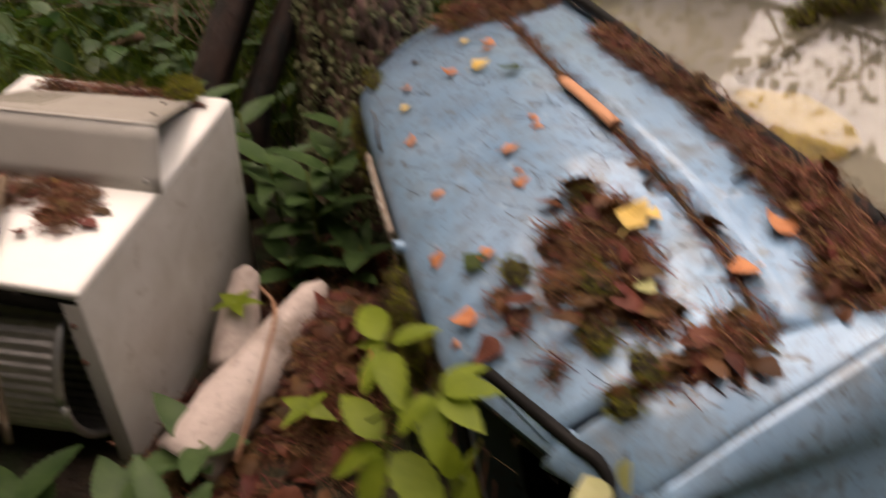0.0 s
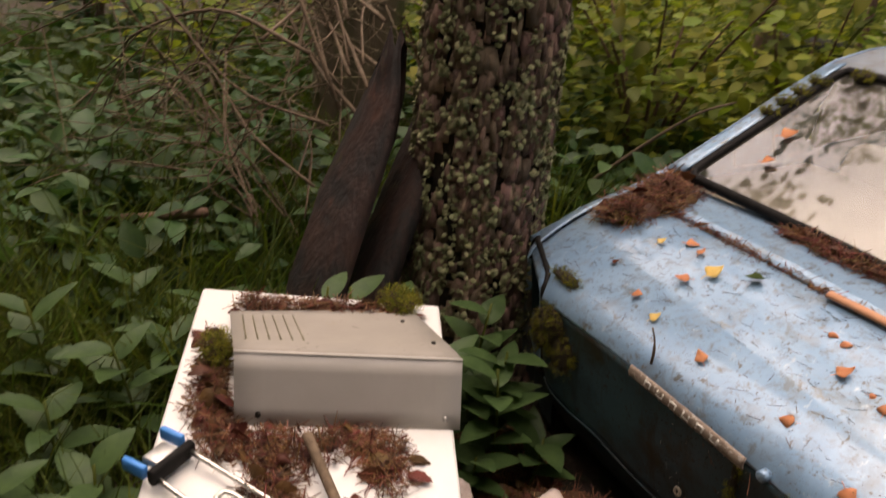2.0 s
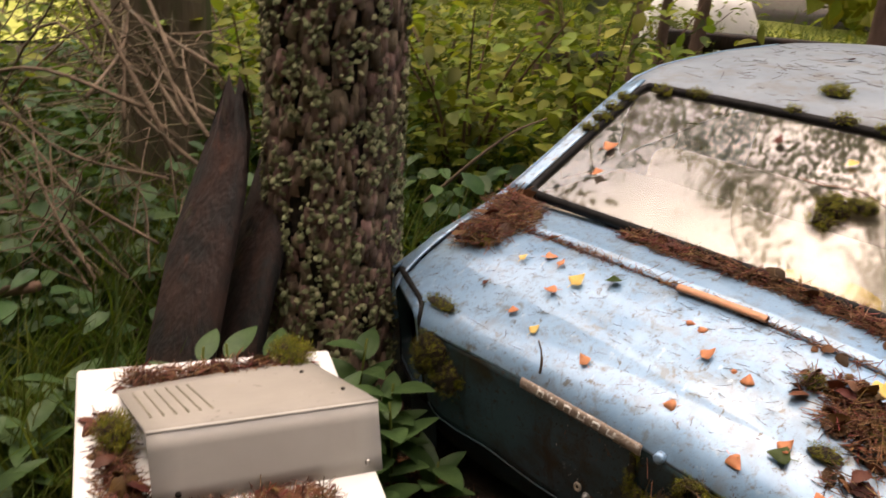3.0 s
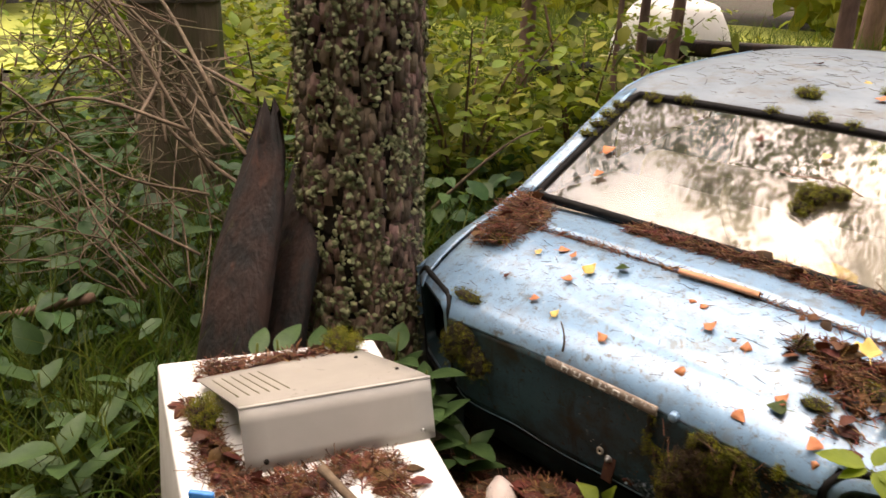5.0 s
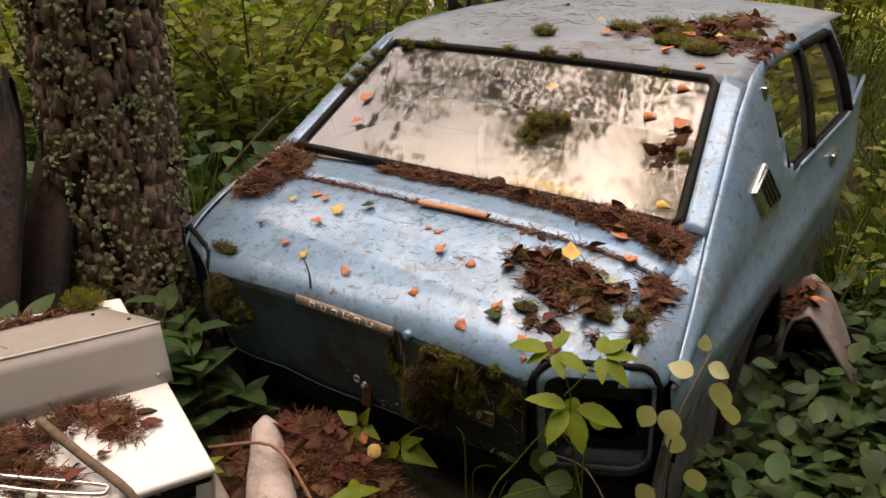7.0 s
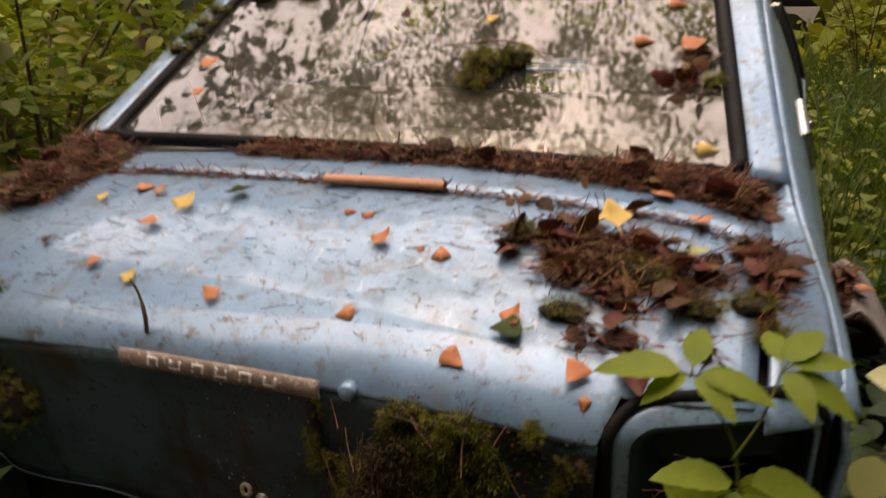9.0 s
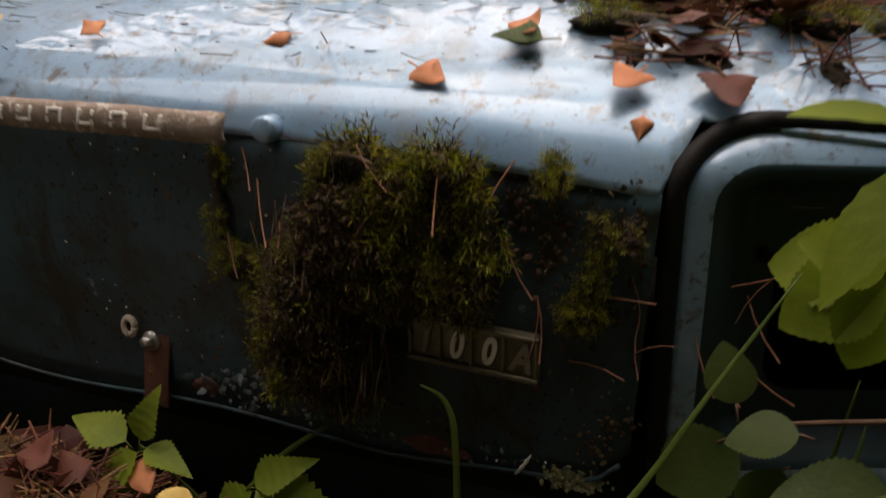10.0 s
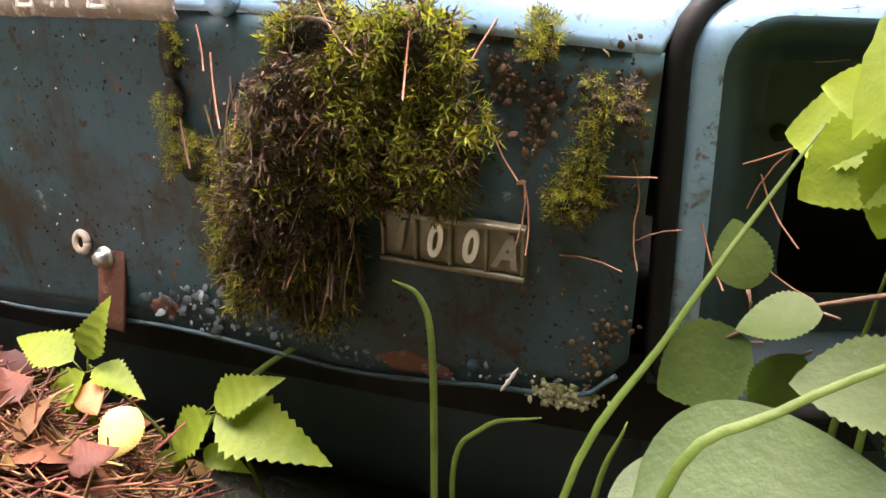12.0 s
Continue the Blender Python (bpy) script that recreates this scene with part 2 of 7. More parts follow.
DARKWEED = leafy("dark_weed_leaves", (0.024, 0.05, 0.015), (0.052, 0.09, 0.027), 12.0, 0.25, 0.45, 0.4)
BLADEGREEN = leafy("grass_blade_green", (0.05, 0.093, 0.014), (0.085, 0.135, 0.025), 20.0, 0.3, 0.45, 0.3)
LILY = leafy("dark_green_broad_leaves", (0.034, 0.076, 0.026), (0.06, 0.115, 0.038), 25.0, 0.25, 0.4, 0.3)
SHRUB = leafy("shrub_leaves", (0.10, 0.14, 0.02), (0.22, 0.24, 0.04), 3.0, 0.35, 0.5, 0.5)
PALESHRUB = leafy("yellow_green_leaves", (0.20, 0.22, 0.035), (0.32, 0.32, 0.06), 3.0, 0.4, 0.5, 0.4)
FRESH = leafy("fresh_green_leaves", (0.12, 0.185, 0.016), (0.19, 0.26, 0.028), 20.0, 0.35, 0.45, 0.25)
ALDER = leafy("alder_leaves", (0.035, 0.068, 0.015), (0.062, 0.098, 0.023), 25.0, 0.35, 0.45, 0.3)
PALELEAF = leafy("pale_fading_leaves", (0.42, 0.44, 0.20), (0.50, 0.50, 0.28), 25.0, 0.3, 0.5, 0.2)
CANOPY = leafy("tree_crown_leaves", (0.035, 0.055, 0.012), (0.065, 0.085, 0.02), 2.0, 0.2, 0.55, 0.4)
# crown leaves lightened in colour, so that they mirror as lit through
BIRCHCROWN = leafy("sunlit_birch_leaves", (0.11, 0.145, 0.04), (0.20, 0.235, 0.08), 2.0, 0.5, 0.55, 0.4)
GLASS = glassy("dusty_window_glass", 2.0, cover=0.14, haze=0.028)
SIDEGLASS = glassy("side_window_glass", 1.5, cover=0.08, clear=(0.85, 0.88, 0.84))
CREAM = surface("faded_cream_trim", (0.42, 0.36, 0.28), (0.34, 0.29, 0.22), 10.0, (0.7, 0.9), 0.3, 100.0)
FOAM = surface("yellowed_foam", (0.62, 0.42, 0.07), (0.52, 0.34, 0.06), 25.0, (0.8, 1.0), 0.6, 120.0)
BADGE = surface("tarnished_badge_metal", (0.11, 0.095, 0.055), (0.20, 0.18, 0.115), 70.0, (0.4, 0.6), 0.3, 200.0, metal=0.3, depth=0.001)
WORN = surface("worn_grey_lettering", (0.26, 0.24, 0.18), (0.15, 0.13, 0.09), 90.0, (0.5, 0.7), 0.2, 200.0, depth=0.001)
FADEDWHITE = surface("faded_white_lettering", (0.82, 0.80, 0.74), (0.72, 0.70, 0.62), 80.0, (0.5, 0.7), 0.1, 200.0, depth=0.001)
PLATE = surface("peeling_plate_coating", (0.30, 0.235, 0.185), (0.17, 0.125, 0.09), 60.0, (0.5, 0.8), 0.6, 160.0, spots=(((0.55, 0.50, 0.44), 90.0, 0.54, 0.62), ((0.12, 0.08, 0.05), 45.0, 0.60, 0.68)), depth=0.002)
GREYSTEEL = surface("weathered_grey_sheet_steel", (0.16, 0.14, 0.125), (0.24, 0.21, 0.19), 14.0, (0.4, 0.7), 0.3, 60.0, spots=(((0.16, 0.07, 0.035), 18.0, 0.56, 0.68),), depth=0.002)
PALEBOARD = surface("pale_yellow_board", (0.50, 0.48, 0.16), (0.42, 0.40, 0.14), 10.0, (0.7, 0.9), 0.2, 60.0)
TARP = surface("white_tarpaulin", (0.85, 0.83, 0.80), (0.75, 0.73, 0.70), 4.0, (0.5, 0.7), 0.2, 20.0)
SPLINTER = surface("orange_pine_bark_strip", (0.50, 0.22, 0.11), (0.58, 0.29, 0.16), 30.0, (0.6, 0.8), 0.4, 90.0)
# grass colour raised so that the open ground looks sunlit
LAWN = surface("sunny_meadow_cloth", (0.30, 0.34, 0.06), (0.40, 0.42, 0.10), 3.0, (0.9, 1.0), 0.3, 30.0)


# ---- building tools ----
def thing(name, label, category, at=(0, 0, 0), group="", kind=""):
    e = new(name)
    e.location = at
    e.empty_display_size = 0.05
    return tagged(e, label, category, group, kind)


def part(name, bm, material, parent=None, label="", smooth=True):
    me = bpy.data.meshes.new(name)
    bm.normal_update()
    bm.to_mesh(me)
    bm.free()
    return placed(name, me, material, parent, label, smooth)


def placed(name, me, material, parent=None, label="", smooth=True):
    if material and not me.materials:
        me.materials.append(material)
    if smooth and me.polygons:
        me.polygons.foreach_set("use_smooth", [True] * len(me.polygons))
    ob = new(name, me)
    if parent:
        ob.parent = parent
        ob.matrix_parent_inverse = Matrix.Translation(parent.location).inverted()
    return tagged(ob, label)


def fast_mesh(name, verts, faces):
    """A mesh from arrays; faces: (n, k) with the same k."""
    me = bpy.data.meshes.new(name)
    n, k = faces.shape
    me.vertices.add(len(verts))
    me.vertices.foreach_set("co", np.asarray(verts, np.float32).ravel())
    me.loops.add(n * k)
    me.loops.foreach_set("vertex_index", faces.astype(np.int32).ravel())
    me.polygons.add(n)
    me.polygons.foreach_set("loop_start", np.arange(0, n * k, k, dtype=np.int32))
    me.polygons.foreach_set("loop_total", np.full(n, k, dtype=np.int32))
    me.update(calc_edges=True)
    return me


def unit(a):
    return a / np.maximum(np.linalg.norm(a, axis=-1, keepdims=True), 1e-9)


def spread(template, at, along, face, size, wide=None):
    """Copies of a template (verts, faces; y along, z its face) at many places, as arrays."""
    tv, tf = template
    at, along, face = np.asarray(at, float), unit(np.asarray(along, float)), np.asarray(face, float)
    side = unit(np.cross(along, face))
    up = np.cross(side, along)
    size = np.asarray(size, float).reshape(-1, 1)
    wide = size if wide is None else np.asarray(wide, float).reshape(-1, 1)
    v = (at[:, None] + tv[None, :, 0:1] * (side * wide)[:, None] + tv[None, :, 1:2] * (along * size)[:, None] + tv[None, :, 2:3] * (up * size)[:, None])
    f = tf[None] + (np.arange(len(at)) * len(tv))[:, None, None]
    return v.reshape(-1, 3), f.reshape(-1, tf.shape[1])


def joined(*pairs):
    vs, fs, n = [], [], 0
    for v, f in pairs:
        vs.append(v)
        fs.append(f + n)
        n += len(v)
    return np.concatenate(vs), np.concatenate(fs)


def strip(widths, lift, fold=0.12, teeth=0.0):
    """A leaf of unit length: half-widths and heights along it, folded on its rib."""
    n = len(widths)
    v = []
    for i, (w, h) in enumerate(zip(widths, lift)):
        s = i / (n - 1)
        w2 = w * (1 - teeth * (i % 2))
        v += [(-w2, s, h + fold * w), (0, s, h), (w2, s, h + fold * w)]
    f = []
    for i in range(n - 1):
        a = 3 * i
        f += [(a, a + 1, a + 4, a + 3), (a + 1, a + 2, a + 5, a + 4)]
    return np.array(v, float), np.array(f)


def oval(n, full, point=1.0, droop=0.15):
    s = np.linspace(0, 1, n)
    w = full * np.sin(np.pi * s ** point) ** 0.8
    w[0], w[-1] = 0.012, 0.003
    return w, -droop * s ** 2


LEAF_FINE = strip(*oval(25, 0.30, 0.75, 0.18), fold=0.2, teeth=0.12)
LEAF_ROUND = strip(*oval(31, 0.42, 0.78, 0.12), fold=0.15, teeth=0.08)
LEAF_MID = strip(*oval(6, 0.30, 0.8, 0.2), fold=0.25)
LEAF_LOW = strip(*oval(4, 0.34, 0.8, 0.15), fold=0.3)


def birch_leaf(curl, fold, bend):
    """A fallen birch leaf of unit length: thin stalk, broad base, drawn-out tip, toothed edge, curled along and across."""
    s = np.linspace(0, 1, 24)
    t = np.clip((s - 0.26) / 0.74, 0, 1)
    w = 0.40 * np.minimum(1, t / 0.22) ** 0.6 * (1 - t) ** 0.85 * 1.12
    w = np.where(s < 0.27, 0.012, np.maximum(w, 0.004))
    return strip(w, curl * (t - 0.3) ** 2 + bend * np.sin(t * 5) + 0.05 * (1 - s), fold=fold, teeth=0.10)


BIRCH = [birch_leaf(0.35, 0.30, 0.03), birch_leaf(-0.25, -0.45, 0.05), birch_leaf(0.15, 0.55, -0.04), birch_leaf(0.6, 0.15, 0.06)]
HERB_S = np.linspace(0, 1, 27)
LEAF_HERB = strip(0.42 * np.minimum(1, HERB_S / 0.3) ** 0.75 * (1.0 - HERB_S) ** 0.9 + 0.004, -0.20 * HERB_S ** 2 + 0.004 * np.sin(HERB_S * 40), fold=0.24, teeth=0.17)
LEAF_SMOOTH = strip(*oval(19, 0.40, 0.72, 0.15), fold=0.18)
LEAF_DEAD = strip(oval(8, 0.34, 0.7)[0], 0.13 * np.sin(np.linspace(0, 4, 8)), fold=-0.28, teeth=0.15)
LEAF_CURL = strip(oval(7, 0.33, 0.8)[0], 0.22 * np.sin(np.linspace(0, 3, 7)), fold=-0.5)
BLADE = strip(np.array([0.02, 0.022, 0.02, 0.015, 0.002]), -0.55 * np.linspace(0, 1, 5) ** 2.2, fold=0.6)


def needle_template(bend):
    v, f = [], []
    for i in range(4):
        s = i / 3
        for k in range(3):
            a = 2 * math.pi * k / 3
            v.append((0.012 * math.cos(a), s, 0.012 * math.sin(a) + bend * s * s))
    for i in range(3):
        for k in range(3):
            f.append((3 * i + k, 3 * i + (k + 1) % 3, 3 * i + 3 + (k + 1) % 3, 3 * i + 3 + k))
    return np.array(v), np.array(f)


NEEDLES = needle_template(0.12)
BENT_NEEDLE = needle_template(0.32)


def sprig_template():
    """A moss shoot: a stem with small pointed leaves round it."""
    v, f = [], []
    for i in range(12):
        s = 0.06 + 0.075 * i
        a = i * 2.4
        r = 0.40 * (1.15 - 0.6 * s)
        d = np.array((math.cos(a), 0.75, math.sin(a)))
        p = np.array((0, s, -0.15 * s * s))
        q = p + d * r
        m = (p + q) / 2
        w = np.cross(d, (0.2, 1, 0.1))
        w = w / np.linalg.norm(w) * 0.030
        n = len(v)
        v += [p, m + w, q, m - w]
        f.append((n, n + 1, n + 2, n + 3))
    return np.array(v), np.array(f)


SPRIG = sprig_template()
rng = np.random.default_rng(5)


def scatter(name, template, material, at, along, face, size, wide=None, parent=None, label="", smooth=True):
    v, f = spread(template, at, along, face, size, wide)
    return placed(name, fast_mesh(name, v, f), material, parent, label, smooth)


def aimless(n, flat=1.0):
    """n random directions; flat under 1 keeps them near the level."""
    d = rng.normal(size=(n, 3))
    d[:, 2] *= flat
    return unit(d)


def tube_arrays(points, radii, sides=6):
    """A tube along points, as arrays of quads."""
    p = np.asarray(points, float)
    r = np.broadcast_to(np.asarray(radii, float), (len(p),))
    t = unit(np.gradient(p, axis=0))
    ref = np.array((0.3, 0.2, 1.0)) if abs(t[0][2]) < 0.8 else np.array((1.0, 0.2, 0.0))
    a = unit(np.cross(t, ref))
    b = np.cross(t, a)
    ang = np.linspace(0, 2 * np.pi, sides, endpoint=False)
    v = p[:, None] + r[:, None, None] * (np.cos(ang)[None, :, None] * a[:, None] + np.sin(ang)[None, :, None] * b[:, None])
    f = []
    for i in range(len(p) - 1):
        for k in range(sides):
            f.append((i * sides + k, i * sides + (k + 1) % sides, (i + 1) * sides + (k + 1) % sides, (i + 1) * sides + k))
    # closed ends, with quads that fold on themselves kept out
    return v.reshape(-1, 3), np.array(f)


def tube(name, points, radii, material, parent=None, label="", sides=8):
    v, f = tube_arrays(points, radii, sides)
    n = len(v)
    me = bpy.data.meshes.new(name)
    faces = [tuple(x) for x in f] + [tuple(range(sides))[::-1], tuple(range(n - sides, n))]
    me.from_pydata([tuple(x) for x in v], [], faces)
    me.update()
    return placed(name, me, material, parent, label)


def smooth_line(points, n=24):
    """A smooth curve through points (Catmull-Rom)."""
    p = np.asarray(points, float)
    q = np.concatenate([[2 * p[0] - p[1]], p, [2 * p[-1] - p[-2]]])
    out = []
    for u in np.linspace(0, len(p) - 1.0001, n):
        i = int(u)
        s = u - i
        a, b, c, d = q[i], q[i + 1], q[i + 2], q[i + 3]
        out.append(0.5 * (2 * b + (c - a) * s + (2 * a - 5 * b + 4 * c - d) * s * s + (3 * b - a - 3 * c + d) * s ** 3))
    return np.array(out)


def grid_bm(us, vs, place, keep=None):
    """A sheet: place(u, v) gives a point; keep(i, j) tells whether a face is there."""
    bm = bmesh.new()
    rows = [[bm.verts.new(place(u, v)) for v in vs] for u in us]
    for i in range(len(us) - 1):
        for j in range(len(vs) - 1):
            if keep is None or keep(i, j):
                bm.faces.new((rows[i][j], rows[i + 1][j], rows[i + 1][j + 1], rows[i][j + 1]))
    loose = [v for v in bm.verts if not v.link_faces]
    bmesh.ops.delete(bm, geom=loose, context="VERTS")
    return bm


def thick(ob, t, offset=-1.0):
    m = ob.modifiers.new("thickness", "SOLIDIFY")
    m.thickness, m.offset = t, offset
    return ob


def box_bm(size, bevel=0.003, at=(0, 0, 0), turn=None, segments=2):
    bm = bmesh.new()
    bmesh.ops.create_cube(bm, size=1)
    bmesh.ops.scale(bm, vec=size, verts=bm.verts)
    if bevel:
        bmesh.ops.bevel(bm, geom=bm.edges[:], offset=bevel, segments=segments, affect="EDGES", profile=0.5)
    if turn is not None:
        bmesh.ops.transform(bm, matrix=turn, verts=bm.verts)
    bmesh.ops.translate(bm, vec=at, verts=bm.verts)
    return bm


def round_rect(x0, x1, z0, z1, r, n=6):
    """A rounded rectangle's outline, anticlockwise, as (x, z)."""
    out = []
    for cx, cz, a0 in ((x1 - r, z1 - r, 0), (x0 + r, z1 - r, 90), (x0 + r, z0 + r, 180), (x1 - r, z0 + r, 270)):
        for k in range(n):
            a = radians(a0 + 90 * k / (n - 1))
            out.append((cx + r * math.cos(a), cz + r * math.sin(a)))
    return out


def loft_bm(rings, cap_first=False, cap_last=False):
    bm = bmesh.new()
    rows = [[bm.verts.new(p) for p in ring] for ring in rings]
    n = len(rows[0])
    for a, b in zip(rows, rows[1:]):
        for k in range(n):
            bm.faces.new((a[k], a[(k + 1) % n], b[(k + 1) % n], b[k]))
    if cap_first:
        bm.faces.new(rows[0][::-1])
    if cap_last:
        bm.faces.new(rows[-1])
    return bm


# ---- ground ----
def ground_z(x, y):
    mound = 0.165 * math.exp(-((x + 0.01) / 0.23) ** 2 - ((y + 0.18) / 0.14) ** 2)
    n = noise.fractal(Vector((x * 0.9, y * 0.9, 0.3)), 1.0, 2.0, 4)
    far = max(0.0, math.hypot(x, y) - 6.0)
    return 0.31 + mound + 0.045 * n * min(1.0, 0.4 + math.hypot(x, y) * 0.3) - 0.012 * min(far, 30)


def ground_lines(near, far):
    inner = np.linspace(-near, near, 121)
    outer = near + np.geomspace(0.1, far, 22)
    return np.concatenate([-outer[::-1], inner, outer])


gl = ground_lines(5.0, 900.0)
ground = part("ground", grid_bm(gl, gl, lambda x, y: (x, y, ground_z(x, y))), SOIL)
tagged(ground, "dark forest soil with litter and moss", "ground", kind="structure")

# ---- the car ----
LIP_X = [0, 0.30, 0.42, 0.50, 0.58, 0.64, 0.66]
LIP_Y = [-0.103, -0.101, -0.094, -0.076, -0.042, 0.012, 0.05]
DECK_D = [0, 0.003, 0.010, 0.028, 0.07, 0.13, 0.178, 0.23, 0.293, 0.40, 0.70]
DECK_Z = [0.738, 0.751, 0.764, 0.783, 0.812, 0.842, 0.862, 0.878, 0.891, 0.899, 0.902]
FOLD_Y = [0.02, 0.06, 0.15, 0.30, 0.37, 0.487, 0.66, 0.78, 0.90, 1.00, 1.30, 1.80, 2.10]
FOLD_X = [0.652, 0.658, 0.645, 0.618, 0.606, 0.588, 0.562, 0.550, 0.547, 0.550, 0.562, 0.572, 0.56]
FOLD_Z = [0.700, 0.750, 0.803, 0.865, 0.903, 0.978, 1.094, 1.160, 1.186, 1.193, 1.203, 1.203, 1.190]


def lip_y(x):
    return float(np.interp(abs(x), LIP_X, LIP_Y))


SWING = np.linspace(-2, 2, 9)
SHARE = np.exp(-SWING ** 2 / 2) / np.exp(-SWING ** 2 / 2).sum()


@functools.lru_cache(maxsize=None)
def deck_rise(d):
    """The lid's profile, its corners rounded more and more away from the crisp lip."""
    return float(np.interp(d + SWING * min(0.024, 0.38 * max(d, 0.0)), DECK_D, DECK_Z) @ SHARE)


def deck_z(x, y):
    d = y - lip_y(x)
    crown = 0.030 + 0.016 * math.exp(-max(d, 0.0) / 0.012)
    return deck_rise(round(d, 4)) - crown * (abs(x) / 0.6) ** 2.2


def lid_front(x):
    return 0.196 + 0.02 * (abs(x) / 0.574) ** 2 - 0.03 * (abs(x) / 0.574) ** 8


def settled(x, y):
    """Where a thing on the boot lid lies: the lid is foreshortened towards the window."""
    y2 = float(np.interp(y, [-0.13, -0.03, 0.05, 0.10, 0.15, 0.20, 0.27, 0.345, 0.40, 0.47], [-0.108, -0.026, 0.05, 0.075, 0.105, 0.13, 0.16, 0.196, 0.28, 0.365]))
    return x + 0.4 * max(0.0, x) * max(0.0, min(y, 0.2)), y2


def fold(y):
    return float(np.interp(y, FOLD_Y, FOLD_X)), float(np.interp(y, FOLD_Y, FOLD_Z))


def window_at(u, v):
    """A place on the rear window: u across from -1 to 1, v up from 0 to 1."""
    half = 0.545 + (0.486 - 0.545) * v
    bow = 0.018 * (1 - u * u)
    return Vector((u * half, 0.367 + 0.368 * v - bow * 0.7, 0.905 + 0.248 * v + bow * 0.5))


car = thing("car", "abandoned faded blue two-door car overgrown with moss and litter", "car", (0, 1.0, 0.35))


def build_lid():
    xs = np.concatenate([np.linspace(-0.574, -0.43, 9), np.linspace(-0.41, 0.41, 27), np.linspace(0.43, 0.574, 9)])
    ds = np.concatenate([np.array([0, 0.004, 0.009, 0.016, 0.026, 0.040, 0.060, 0.09]), np.linspace(0.13, 1, 30)])

    def place(x, s):
        cut = min(1.0, max(0.0, (abs(x) - 0.432) / 0.016))
        y0 = lip_y(x) + 0.024 * cut
        y1 = lid_front(x)
        y = y0 + s * (y1 - y0)
        return (x, y, deck_z(x, y))

    lid = part("boot_lid", grid_bm(xs, ds, place), PAINT, car, "faded blue boot lid dusted with lichen specks")
    thick(lid, 0.012)
    return lid


lid = build_lid()


def panel_y(x, z):
    """The upright rear face of the lid."""
    top = deck_z(x, lip_y(x))
    return lip_y(x) + 0.002 + 0.038 * (max(top - z, 0.0) / 0.235) ** 1.1


def build_panel():
    xs = np.linspace(-0.424, 0.424, 49)
    vs = np.linspace(0, 1, 15)

    def place(x, v):
        top = deck_z(x, lip_y(x)) + 0.0005
        low = 0.503 + 0.004 * math.sin(x * 21) + 0.035 * max(0.0, (abs(x) - 0.375) / 0.05) ** 2.5
        side = 0.424 if abs(x) > 0.42 else 0
        z = top + (low - top) * v
        dent = 0.004 * math.exp(-((x - 0.29) / 0.03) ** 2 - ((z - 0.555) / 0.02) ** 2) + 0.003 * noise.noise(Vector((x * 9, z * 9, 1)))
        xx = x + (0.008 * (1 - v) * (abs(x) / 0.424) ** 8) * (1 if x > 0 else -1)
        return (xx, panel_y(x, z) + dent - 0.001, z)

    p = part("rear_face", grid_bm(xs, vs, place), PANEL, lid, "grimy teal-blue upright face of the boot lid, shade-darkened, dented and rust-spotted")
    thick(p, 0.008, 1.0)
    # rolled lower edge
    line = [Vector(place(x, 1.0)) + Vector((0, -0.001, -0.002)) for x in np.linspace(-0.418, 0.418, 60)]
    tube("rolled_edge", line, 0.0018, PANEL, lid, "dented rolled lower edge")
    return p


build_panel()


def lamp_outline(grow, n=7):
    """The tail-lamp opening (right side), on the curved rear corner."""
    pts = round_rect(0.449 - grow, 0.640 + grow * 0.4, 0.516 - grow, 0.750 + grow, 0.038 + grow * 0.8, n)
    return pts


def corner_y(x, z=0.6):
    return lip_y(x) + 0.006 + 0.7 * max(0.0, z - 0.730) + 0.038 * (max(0.0, 0.73 - z) / 0.235) ** 1.1


